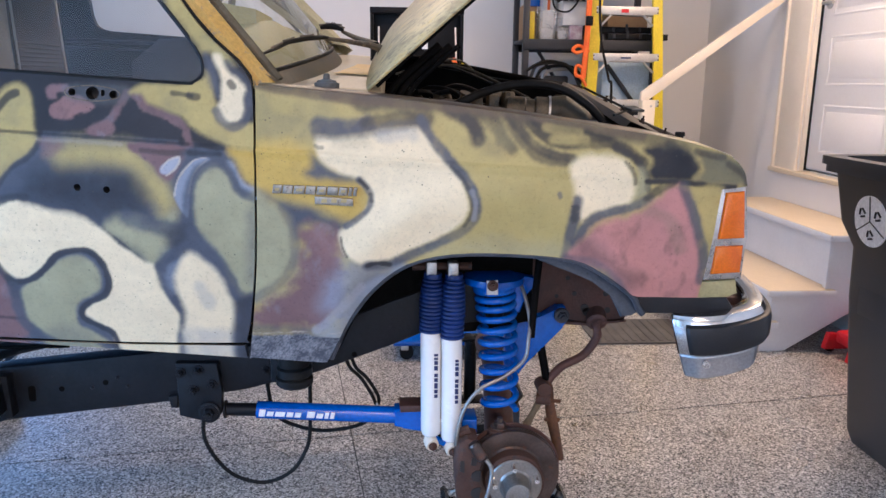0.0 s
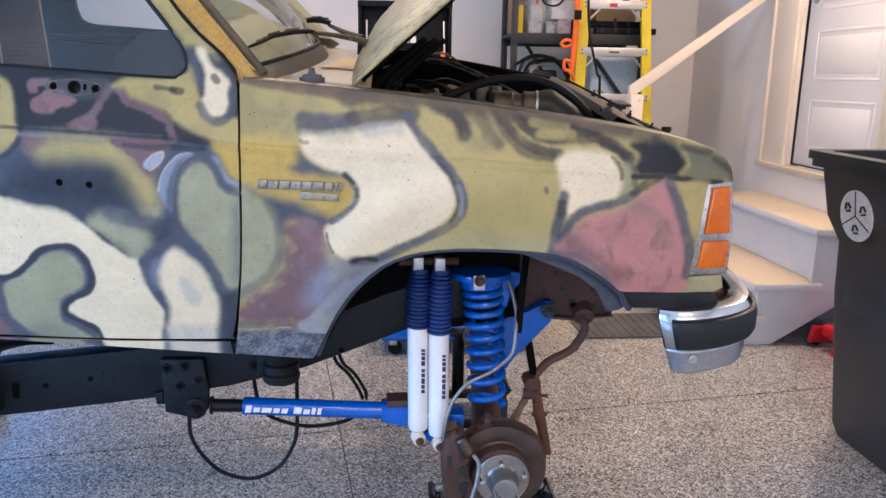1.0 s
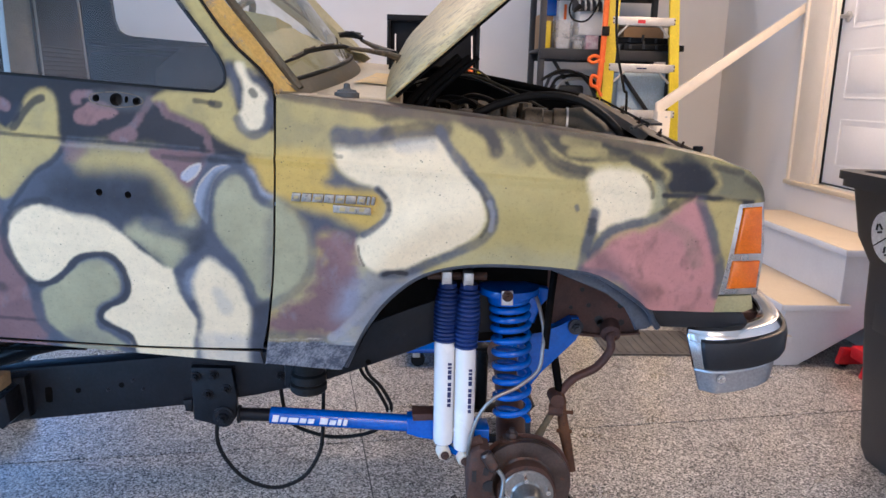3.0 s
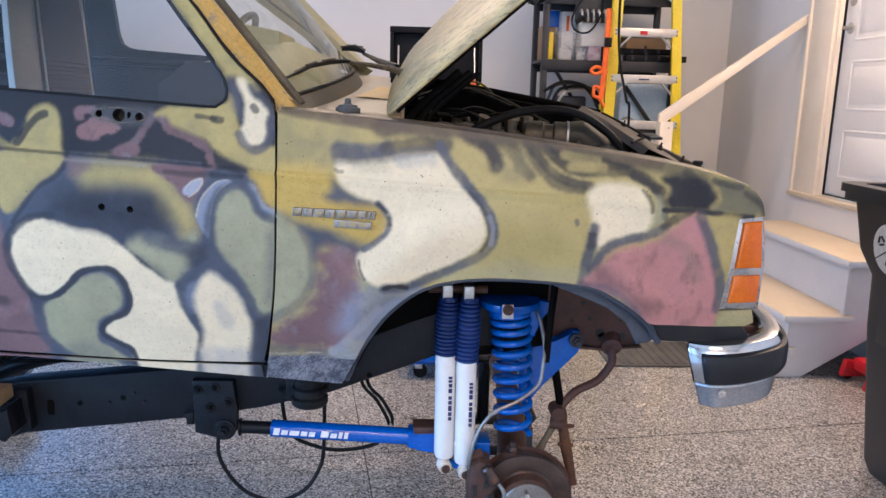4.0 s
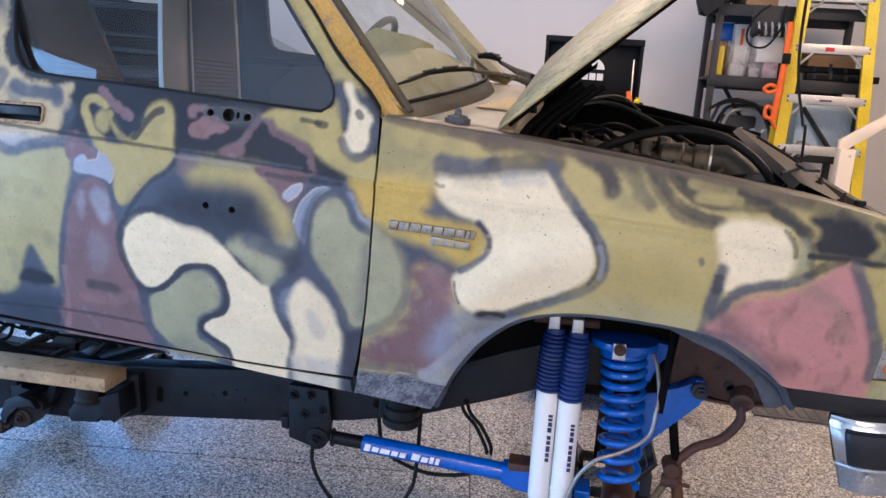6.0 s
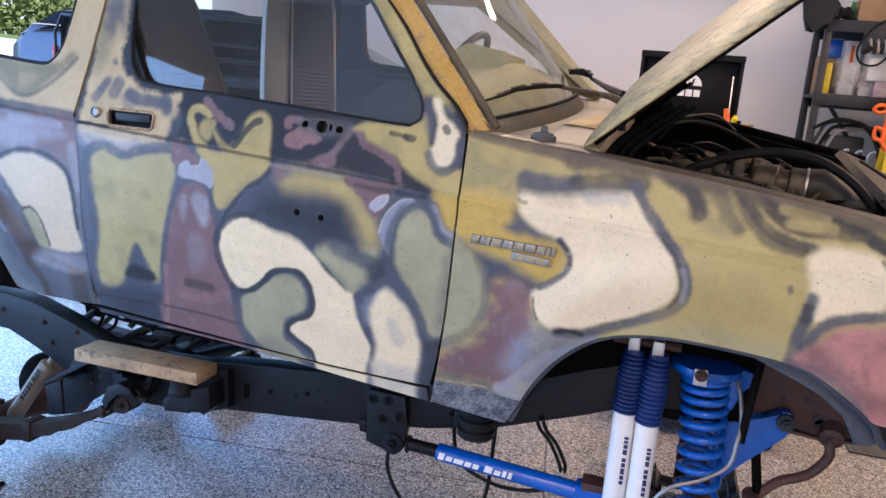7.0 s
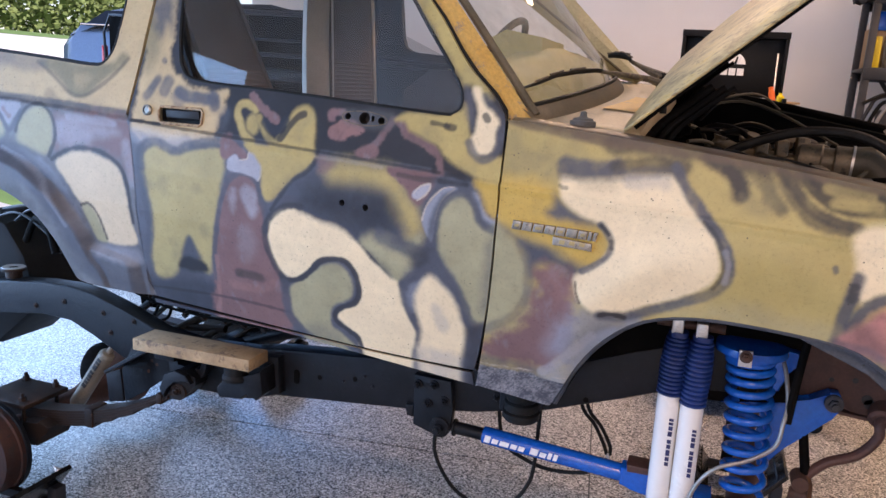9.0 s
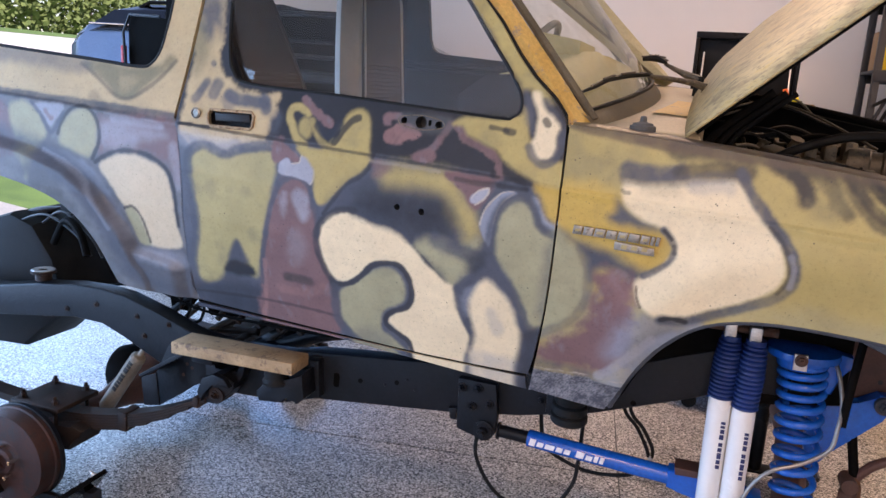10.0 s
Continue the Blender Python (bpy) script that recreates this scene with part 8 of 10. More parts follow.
for x, z in ((-1.6, 0.655), (-1.43, 0.64), (-1.40, 0.575), (-1.73, 0.62), (-1.3, 0.63)):
    bolt(near_rail, (x, RY0, z), 0.007, h=0.005, material=M_SPRING, name="rail_bolt")
part("rear_crossmember", cube_mesh(-2.62, -2.54, 0.33, 1.17, 0.5, 0.6, 0.008), M_FRAME, truck)

# wood block between frame and body
bm = cube_mesh(-1.165, -0.742, 0.172, 0.275, -0.019, 0.019, 0.003)
wood = solo("wood_block", bm, M_WOOD, "raw pine offcut wedged on the frame rail", "wood block")
wood.matrix_world = pose(0, 0, 0.6375, 0, -0.6, 0)
# wheel dollies that carry the axles
def wheel_dolly(x, y, h, ztop=None, yp=0.1):
    st = thing("wheel_dolly", "black steel wheel dolly on casters under the axle", "wheel dolly", pose(x, y, 0), group="wheel dollies")
    for sy in (-1, 1):
        part("side_bar", cube_mesh(-h + 0.1, h - 0.1, sy * 0.15 - 0.012, sy * 0.15 + 0.012, 0.03, 0.062, 0.003), M_CHEST, st)
    if ztop:
        part("cross_plate", cube_mesh(-h + 0.11, h - 0.11, yp - 0.04, yp + 0.04, 0.062, 0.07, 0.002), M_CHEST, st)
        part("post", tube([(0, yp, 0.07), (0, yp, ztop - 0.012)], 0.026, 14), M_CHEST, st)
        part("saddle", cube_mesh(-0.04, 0.04, yp - 0.04, yp + 0.04, ztop - 0.014, ztop, 0.004), M_CHEST, st)
    for sx in (-1, 1):
        a, b = h - 0.125, h
        pl = part("cradle_plate", plate(bmesh.new(), [(sx * a, 0.064), (sx * (b - 0.012), 0.2), (sx * b, 0.19), (sx * (a + 0.02), 0.056)], -0.16, 0.16, 0.002), M_DIAMOND, st, "inclined black tread plate")
        for q in range(9):
            for i in range(3):
                c = Vector((sx * (a + 0.03 + 0.03 * i), -0.14 + 0.035 * q, 0.064 + 1.2035 * (0.03 + 0.03 * i)))
                d = Vector((-sx * 0.77, 0, 0.64))
                part("tread_stud", rod(bmesh.new(), c + Vector((0, -0.009, 0.004 * (i % 2))), c + Vector((0, 0.009, 0.012 - 0.004 * (i % 2))), 0.0028, n=6), M_DIAMOND, pl)
        bolt(pl, (sx * (b - 0.03), 0.13, 0.185), 0.008, axis=(-sx * 0.77, 0, 0.64), material=M_ALU)
        for sy in (-1, 1):
            cst = part("caster", cube_mesh(sx * (h - 0.03) - 0.02, sx * (h - 0.03) + 0.02, sy * 0.12 - 0.02, sy * 0.12 + 0.02, 0.05, 0.14, 0.004), M_SHELF, st)
            part("caster_wheel", tube([(sx * (h - 0.03), sy * 0.12 - 0.014, 0.032), (sx * (h - 0.03), sy * 0.12 + 0.014, 0.032)], 0.032, 18), M_RUBBER, cst)
    return st
wheel_dolly(0.66, 0.25, 0.19, 0.36, 0.12)
wheel_dolly(-1.611, -0.055, 0.25)
wheel_dolly(-1.611, 1.5, 0.25)
wheel_dolly(0.66, 1.25, 0.19, 0.355)

rnd = random.Random(5)
for k in range(3):
    x0, y0 = -1.3 + 0.19 * k, 0.46 + 0.06 * k
    part("floor_line", tube([(x0, y0, 0.66 + 0.01 * (k % 3)), (x0 + 0.12, y0 + rnd.uniform(-0.03, 0.03), 0.70 + rnd.uniform(-0.02, 0.03)), (x0 + 0.27, y0 + 0.05, 0.665 + rnd.uniform(-0.03, 0.03)), (x0 + 0.4, y0 + 0.02, 0.7)], 0.006 + 0.003 * (k % 3), 8, 5), (M_DULLSTEEL, M_RUSTY_BROWN, M_FRAME)[k % 3], truck)
for k in range(3):
    part("floor_brace", cube_mesh(-1.2 + 0.22 * k, -1.14 + 0.22 * k, 0.42, 0.9, 0.72, 0.76, 0.008, pose(0, 0, 0, 0, 0, 6 * (k - 1))), M_DULLSTEEL, truck)
for a, b, r, mat in (((-1.30, 0.52, 0.54), (-1.20, 0.60, 0.60), 0.016, M_DULLSTEEL), ((-1.26, 0.55, 0.555), (-1.10, 0.56, 0.57), 0.014, M_SPRING), ((-1.21, 0.5, 0.50), (-1.05, 0.62, 0.63), 0.013, M_DULLSTEEL),
                     ((-1.10, 0.5, 0.50), (-0.95, 0.62, 0.64), 0.010, M_DULLSTEEL), ((-1.5, 0.55, 0.56), (-1.38, 0.56, 0.66), 0.014, M_FRAME), ((-1.46, 0.6, 0.54), (-1.33, 0.62, 0.66), 0.010, M_DULLSTEEL)):
    part("under_brace", tube([a, b], r, 10), mat, truck)
part("cross_tube", tube([(-1.12, 0.56, 0.5), (-1.02, 0.56, 0.535), (-0.85, 0.57, 0.60), (-0.72, 0.58, 0.63)], 0.026, 14, 4), M_FRAME, truck, "black painted cross tube")
for k in range(2):
    part("wiring_loom", tube([(-1.45 + 0.05 * k, 0.46, 0.62), (-1.42 + 0.05 * k, 0.48, 0.56 + 0.02 * k), (-1.36 + 0.06 * k, 0.5, 0.6), (-1.33 + 0.05 * k, 0.5, 0.68)], 0.006, 6, 5), M_RUBBER, truck)
part("under_bracket", plate(bmesh.new(), [(-1.3, 0.50), (-1.26, 0.56), (-1.12, 0.585), (-0.98, 0.60), (-0.95, 0.56), (-1.05, 0.50)], 0.66, 0.9, 0.012), M_DULLSTEEL, truck, "grimy gearbox crossmember")
part("differential", lathe(bmesh.new(), [(0.04, -0.1), (0.08, -0.08), (0.108, -0.03), (0.112, 0.03), (0.095, 0.08), (0.05, 0.1)], along((-1.80, 0.75, 0.225), (-2.8, 0.75, 0.225)), 26), M_BAY, truck, "black differential housing")
part("muffler", tube([(-1.32, 1.0, 0.55), (-1.28, 1.0, 0.55), (-0.85, 1.0, 0.57), (-0.82, 1.0, 0.57)], [0.03, 0.075, 0.075, 0.03], 18), M_BAY, truck, "sooty muffler")
for k in range(5):
    part("case_rib", tube([(-1.2 + 0.08 * k, 0.46, 0.63), (-1.18 + 0.08 * k, 0.6, 0.705), (-1.17 + 0.08 * k, 0.85, 0.7)], 0.011, 8, 3), (M_DULLSTEEL, M_SPRING)[k % 2], truck)

# ---- cab interior ----
def seat(at, width, tall, tilt, cover, label):
    """A bucket seat's back: bolstered shell, sunk centre panel with fine ribs on its lower half."""
    m = pose(*at, 0, tilt, 0)
    bm = bmesh.new()
    rings, n = [], 13
    for i in range(n + 1):
        h = tall * i / n
        top = max(0.0, (i / n - 0.8) / 0.2)
        w = width / 2 * (1.0 - 0.10 * i / n) * math.sqrt(max(0.02, 1 - 0.75 * top ** 3)) + 0.012 * math.sin(3.1 * i / n)
        thick = (0.072 - 0.015 * i / n) * (1 - 0.6 * top ** 4)
        ring_, bow = [], 0.05 * (i / n - 0.5) ** 2
        for k in range(17):
            v = -1 + k / 8
            ring_.append((bow + thick * (0.55 + 0.5 * abs(v) ** 2.5) * math.sqrt(max(0.0, 1 - abs(v) ** 9)), v * w, h))
        for k in range(1, 16):
            v = 1 - k / 8
            ring_.append((bow - 0.8 * thick * math.sqrt(max(0.0, 1 - abs(v) ** 5)), v * w, h))
        rings.append([bm.verts.new(m @ Vector(p)) for p in ring_])
    for p, q in zip(rings, rings[1:]):
        for k in range(len(p)):
            bm.faces.new((p[k], p[(k + 1) % len(p)], q[(k + 1) % len(q)], q[k]))
    bm.faces.new(rings[0][::-1])
    bm.faces.new(rings[-1])
    s_ = part("bucket_seat", bm, cover, truck, label, smooth=60)
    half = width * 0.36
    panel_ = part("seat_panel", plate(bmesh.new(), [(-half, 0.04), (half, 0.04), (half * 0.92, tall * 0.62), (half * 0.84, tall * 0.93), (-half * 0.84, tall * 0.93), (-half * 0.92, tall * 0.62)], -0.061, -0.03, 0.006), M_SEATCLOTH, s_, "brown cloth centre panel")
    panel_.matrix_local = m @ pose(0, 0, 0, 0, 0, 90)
    rows = 30
    for k in range(rows):
        h = 0.05 + tall * 0.52 * k / rows
        part("seat_rib", tube([(0.0585, -half * 0.97, h), (0.0625, 0, h), (0.0585, half * 0.97, h)], 0.0042, 6), M_SEATRIB, s_).matrix_local = m
    for sy in (-1, 1):
        part("seat_piping", tube([(0.064, sy * half, 0.03), (0.062, sy * half * 0.93, tall * 0.62), (0.058, sy * half * 0.86, tall * 0.94)], 0.004, 6), cover, s_).matrix_local = m
    return s_
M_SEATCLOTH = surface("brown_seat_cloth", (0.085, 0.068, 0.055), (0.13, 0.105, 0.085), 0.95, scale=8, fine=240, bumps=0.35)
M_SEATRIB = surface("brown_ribbed_cloth", (0.12, 0.095, 0.075), (0.17, 0.135, 0.105), 0.95, scale=9, fine=200, bumps=0.3)
# near seat's bolsters take the brown cloth too, standing for cab shade
seat((-0.87, 0.50, 1.0), 0.46, 0.88, -24, M_SEATCLOTH, "cloth bucket seat with a ribbed centre, covered all brown for cab shade")
seat((-0.92, 1.08, 1.05), 0.52, 0.84, -3, M_SEAT, "grey and cloth bucket seat with a ribbed centre, covered all brown for cab shade")
part("seat_cushion", cube_mesh(-0.82, -0.3, 0.28, 0.75, 0.98, 1.12, 0.04), M_SEAT, truck)
part("seat_cushion", cube_mesh(-0.85, -0.35, 0.86, 1.30, 1.02, 1.16, 0.04), M_SEAT, truck)
bm = bmesh.new()
rows = []
for i in range(15):
    u = i / 14
    y = 0.13 + 1.24 * u
    zb = 1.405 + lean(y)
    hump = 0.03 * math.exp(-((u - 0.72) / 0.16) ** 2)
    rows.append([bm.verts.new(p) for p in ((0.06, y, zb - 0.02), (0.02, y, zb + 0.045), (-0.08, y, zb + 0.085 + hump), (-0.2, y, zb + 0.08 + hump), (-0.26, y, zb + 0.03), (-0.25, y, zb - 0.2))])
for a, b in zip(rows, rows[1:]):
    for k in range(5):
        bm.faces.new((a[k], a[k + 1], b[k + 1], b[k]))
# dark sheet over the green dash's near end, standing for its shade
part("dash_end_shade", plate(bmesh.new(), [(0.05, 1.40), (0.015, 1.46), (-0.08, 1.507), (-0.2, 1.502), (-0.265, 1.45), (-0.27, 1.2), (0.0, 1.2)], 0.108, 0.124, 0.004), M_DARK, truck, "dark sheet standing for shade on the dashboard's end")
dash = part("dashboard", bm, M_DASH, truck, "sun-faded green dashboard", smooth=50)
part("instrument_hood", loft_rect(bmesh.new(), [(-0.3, 0.92, 1.3, 1.5, 1.63), (-0.24, 0.91, 1.31, 1.5, 1.66), (-0.12, 0.93, 1.29, 1.5, 1.64)]), M_DASH, dash)
SW = along((-0.33, 1.10, 1.545), (-0.92, 1.10, 1.895))
wheel = part("steering_wheel", tube([SW @ Vector((0.185 * math.cos(a), 0.185 * math.sin(a), 0)) for a in (2 * math.pi * i / 40 for i in range(40))], 0.013, 10, closed=True), M_PLASTIC, truck, "black steering wheel")
for a in (0.3, 2.84, 4.71):
    part("wheel_spoke", rod(bmesh.new(), SW @ Vector((0, 0, -0.02)), SW @ Vector((0.185 * math.cos(a), 0.185 * math.sin(a), 0)), 0.012, n=8), M_PLASTIC, wheel)
part("wheel_boss", lathe(bmesh.new(), [(0.05, -0.03), (0.055, 0.0), (0.04, 0.02)], SW, 20), M_PLASTIC, wheel)
part("b_pillar_trim", cube_mesh(-1.07, -0.99, 0.10, 0.14, 1.45, 1.75, 0.01), M_DARK, truck)
part("seat_belt", tube([(-1.0, 0.16, 1.74), (-0.96, 0.2, 1.5), (-0.9, 0.24, 1.3)], 0.012, 6, 4), M_DARK, truck)
# wipers
def wiper(arm, arm_r, blade, blade_r):
    w = part("wiper_arm", tube(arm, arm_r, 8), M_WIPER, truck, "weathered brown wiper")
    b = part("wiper_blade", tube(blade, blade_r, 8), M_RUBBER, w)
    for i in (0.25, 0.5, 0.75):
        k = int(i * (len(blade) - 1))
        p = Vector(blade[k]) + Vector((0.003, -0.004, 0.007))
        d = (Vector(blade[k + 1]) - Vector(blade[k - 1])).normalized() * 0.032
        part("blade_yoke", tube([p - d, p, p + d], 0.003, 6), M_WIPER, b)
    part("wiper_pivot", lathe(bmesh.new(), [(0.02, -0.08), (0.017, -0.01), (0.012, 0.012)], Matrix.Translation(arm[0]), 14), M_RUBBER, w)
M_WIPER = surface("weathered_wiper_paint", (0.07, 0.055, 0.04), (0.16, 0.125, 0.085), 0.6, scale=25, fine=160, bumps=0.2, spots=(0.3, 0.23, 0.14), spot_at=0.6)
wiper([(0.30, 0.62, 1.505), (0.262, 0.60, 1.517), (0.2, 0.54, 1.524), (0.135, 0.47, 1.528)], [0.012, 0.009, 0.0065, 0.0045],
      [(0.02, 0.15, 1.472), (0.045, 0.22, 1.489), (0.062, 0.31, 1.508), (0.1, 0.39, 1.522), (0.14, 0.47, 1.530), (0.18, 0.55, 1.524)], [0.003, 0.005, 0.006, 0.007, 0.006, 0.003])
wiper([(0.27, 1.04, 1.535), (0.24, 1.05, 1.545), (0.2, 1.08, 1.562), (0.15, 1.1, 1.585)], [0.016, 0.014, 0.009, 0.006],
      [(0.075, 1.12, 1.598), (0.095, 1.11, 1.602), (0.12, 1.1, 1.602), (0.135, 1.09, 1.597), (0.155, 1.07, 1.588)], [0.007, 0.010, 0.012, 0.010, 0.006])
# brighter ochre patch laid just above the cowl
bm = bmesh.new()
rows = []
for i in range(8):
    y = 0.40 + 0.34 * i / 7
    u = (y - 0.075) / (YF - 0.15)
    front = Vector((0.30, y, 1.378 + lean(y) + 0.012 * math.sin(math.pi * u)))
    base = ws(u, -0.01)
    mid_ = Vector((0.5 * (base.x + 0.29), y, base.z * 0.45 + 0.55 * (1.383 + lean(y) + 0.012 * math.sin(math.pi * u))))
    rows.append([bm.verts.new(p + Vector((0, 0, 0.004))) for p in (mid_.lerp(base, max(0.0, 0.45 - 0.07 * i)), mid_, mid_.lerp(front, 0.5), mid_.lerp(front, 0.99))])
for p, q in zip(rows, rows[1:]):
    for k in range(3):
        bm.faces.new((p[k], p[k + 1], q[k + 1], q[k]))
part("cowl_patch", bm, M_ORANGETAN, truck, "bright ochre patch on the cowl", smooth=60)

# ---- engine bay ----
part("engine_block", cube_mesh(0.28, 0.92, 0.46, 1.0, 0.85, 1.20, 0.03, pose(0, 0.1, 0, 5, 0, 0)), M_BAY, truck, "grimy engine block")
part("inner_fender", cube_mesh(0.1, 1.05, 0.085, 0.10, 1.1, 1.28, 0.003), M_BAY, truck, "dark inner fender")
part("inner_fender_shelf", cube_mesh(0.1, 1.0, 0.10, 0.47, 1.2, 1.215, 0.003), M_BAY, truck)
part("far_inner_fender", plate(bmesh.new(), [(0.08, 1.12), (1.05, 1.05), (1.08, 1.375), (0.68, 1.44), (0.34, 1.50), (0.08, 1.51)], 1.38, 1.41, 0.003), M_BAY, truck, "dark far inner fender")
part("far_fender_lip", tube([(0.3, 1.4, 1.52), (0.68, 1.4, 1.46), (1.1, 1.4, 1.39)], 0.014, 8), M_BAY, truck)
part("intake_plenum", cube_mesh(0.50, 0.70, 0.55, 0.78, 1.26, 1.34, 0.02), M_ENGINE, truck, "oily cast intake plenum")
part("throttle_body", lathe(bmesh.new(), [(0.03, 0), (0.042, 0.01), (0.042, 0.06), (0.036, 0.065), (0.036, 0.09), (0.044, 0.095), (0.044, 0.13), (0.034, 0.14)], along((0.66, 0.58, 1.335), (0.90, 0.55, 1.325)), 22), M_ENGINE, truck, "oily throttle body")
for k in range(4):
    part("engine_bracket", cube_mesh(0.56 + 0.05 * k, 0.59 + 0.05 * k, 0.52 + 0.02 * k, 0.6 + 0.02 * k, 1.33 + 0.006 * (k % 2), 1.372 + 0.008 * (k % 3), 0.006, pose(0, 0, 0, 0, 0, 0)), M_ENGINE, truck)
part("hose_clamp", lathe(bmesh.new(), [(0.0475, 0), (0.0475, 0.006)], along((0.79, 0.563, 1.33), (0.90, 0.55, 1.325)), 22), M_ALU, truck)
part("intake_hose", tube([(0.78, 0.565, 1.33), (0.83, 0.56, 1.335), (0.88, 0.55, 1.30), (0.92, 0.52, 1.25)], [0.043, 0.047, 0.045, 0.04], 16, 0), M_GASKET2, truck, "black intake hose")
part("vacuum_hose", tube([(0.46, 0.42, 1.32), (0.52, 0.44, 1.36), (0.647, 0.45, 1.405), (0.775, 0.45, 1.407), (0.87, 0.44, 1.362), (0.94, 0.42, 1.29), (0.98, 0.4, 1.24)], 0.012, 12, 7), M_RUBBER, truck, "thick black hose over the engine")
for k, (a, b, c) in enumerate((((0.36, 0.3, 1.30), (0.6, 0.36, 1.345), (0.86, 0.3, 1.27)), ((0.35, 0.9, 1.43), (0.55, 1.0, 1.47), (0.8, 0.9, 1.36)), ((0.4, 1.2, 1.40), (0.5, 1.25, 1.48), (0.72, 1.3, 1.41)), ((0.4, 0.2, 1.33), (0.5, 0.25, 1.36), (0.62, 0.2, 1.31)), ((0.34, 1.1, 1.44), (0.56, 1.28, 1.5), (0.66, 1.36, 1.45)))):
    part("engine_wire", tube([a, b, c], 0.003 + 0.001 * (k % 3), 8, 8), (M_RUBBER, M_GASKET2, M_RUBBER)[k % 3], truck)
part("brake_booster", lathe(bmesh.new(), [(0.06, 0), (0.12, 0.02), (0.125, 0.05), (0.11, 0.08), (0.05, 0.1), (0.03, 0.16)], along((0.1, 1.1, 1.36), (0.4, 1.1, 1.36)), 24), M_BAY, truck, "black brake booster")
part("master_cylinder", cube_mesh(0.24, 0.38, 1.06, 1.13, 1.35, 1.41, 0.012), M_BAY, truck)
part("alternator", lathe(bmesh.new(), [(0.02, 0), (0.06, 0.01), (0.065, 0.09), (0.05, 0.11), (0.03, 0.13)], along((0.72, 0.40, 1.25), (0.9, 0.38, 1.245)), 20), M_ENGINE, truck, "dirty alternator")
part("battery_tray", cube_mesh(0.72, 0.92, 0.14, 0.30, 1.22, 1.25, 0.006), M_BAY, truck)
part("fan_shroud", cube_mesh(0.86, 0.95, 0.4, 1.0, 1.0, 1.27, 0.02, pose(0, 0.1, 0, 5, 0, 0)), M_PLASTIC, truck)
part("latch_panel", plate(bmesh.new(), [(0.95, 1.30), (1.12, 1.225), (1.125, 1.205), (0.95, 1.28)], 0.2, 1.2, 0.003), M_ENGINE, truck, "scuffed metal latch panel").data.materials[0] = M_LAMPFRAME
bm = bmesh.new()
rows = [[bm.verts.new(p) for p in ((0.915 + 0.05 * v, 0.2 + v, 1.305 + 0.098 * v), (0.93 + 0.05 * v, 0.2 + v, 1.322 + 0.098 * v), (1.0 + 0.06 * v, 0.18 + v, 1.292 + 0.098 * v), (1.005 + 0.06 * v, 0.18 + v, 1.284 + 0.098 * v), (1.075 + 0.06 * v, 0.16 + v, 1.255 + 0.098 * v), (1.08 + 0.06 * v, 0.16 + v, 1.24 + 0.098 * v))] for v in (0.1 * i for i in range(11))]
for a, b in zip(rows, rows[1:]):
    for k in range(5):
        bm.faces.new((a[k], a[k + 1], b[k + 1], b[k]))
top_plate = part("radiator_top_plate", bm, surface("scuffed_grey_steel", (0.028, 0.021, 0.015), (0.1, 0.078, 0.055), 0.55, 0.2, scale=16, fine=150, bumps=0.25, spots=(0.2, 0.16, 0.11), spot_at=0.66), truck, "scuffed steel plate over the radiator", smooth=30)
for v in (0.08, 0.3, 0.55, 0.8):
    bolt(top_plate, (1.03 + 0.06 * v, 0.17 + v, 1.276 + 0.098 * v), 0.006, axis=(0.3, 0, 1), material=M_SPRING)
part("latch_slot", cube_mesh(0.955, 0.99, 0.28, 0.36, -0.003, 0.004, 0.001, Matrix.Translation((0, 0, 1.318)) @ pose(0, 0, 0, 5.5, 0, 0)), M_BLACK_INK, top_plate)
part("hood_cable", tube([(0.9, 0.25, 1.335), (0.98, 0.4, 1.345), (1.02, 0.6, 1.35), (0.97, 0.85, 1.4)], 0.004, 8, 6), M_RUBBER, truck)
part("latch_panel_edge", cube_mesh(0.96, 1.11, 0.13, 0.19, 1.245, 1.268, 0.006), M_BAY, truck)
part("washer_bottle", cube_mesh(0.34, 0.46, 0.16, 0.30, 1.22, 1.325, 0.02), M_BAY, truck)
for k in range(5):
    part("engine_fitting", lathe(bmesh.new(), [(0.012, 0), (0.018, 0.01), (0.014, 0.03), (0.02, 0.04)], pose(0.46 + 0.09 * k, 0.68 + 0.05 * (k % 2), 1.335 + 0.01 * (k % 3), 20 * k, 15, 0), 12), M_ENGINE, truck)

rnd = random.Random(21)
for k in range(40):
    x0, y0 = rnd.uniform(0.36, 0.95), rnd.uniform(0.3, 1.15)
    zt = 1.315 - 0.10 * (x0 - 0.5) + lean(y0) - 0.03
    pts = [(x0 + rnd.uniform(-0.02, 0.02) + 0.07 * j * math.cos(k), y0 + 0.06 * j * math.sin(2 * k), zt + 0.025 * math.sin(j * 1.4 + k) - 0.01 * j) for j in range(4)]
    part("engine_hose", tube(pts, rnd.choice((0.004, 0.006, 0.009)), 8, 4), (M_RUBBER, M_BAY, M_GASKET2)[k % 3], truck)
for k in range(16):
    x0, y0 = 0.42 + 0.034 * k, 0.42 + 0.09 * (k % 4)
    zt = 1.30 - 0.10 * (x0 - 0.5) + lean(y0) - 0.03
    part("engine_casting", cube_mesh(-0.03, 0.03, -0.025, 0.025, -0.03, 0.02 + 0.008 * (k % 3), 0.008, pose(x0, y0, zt, 6 * (k % 3), -8, 25 * k)), (M_ENGINE, M_BAY, M_GASKET2)[k % 3], truck)
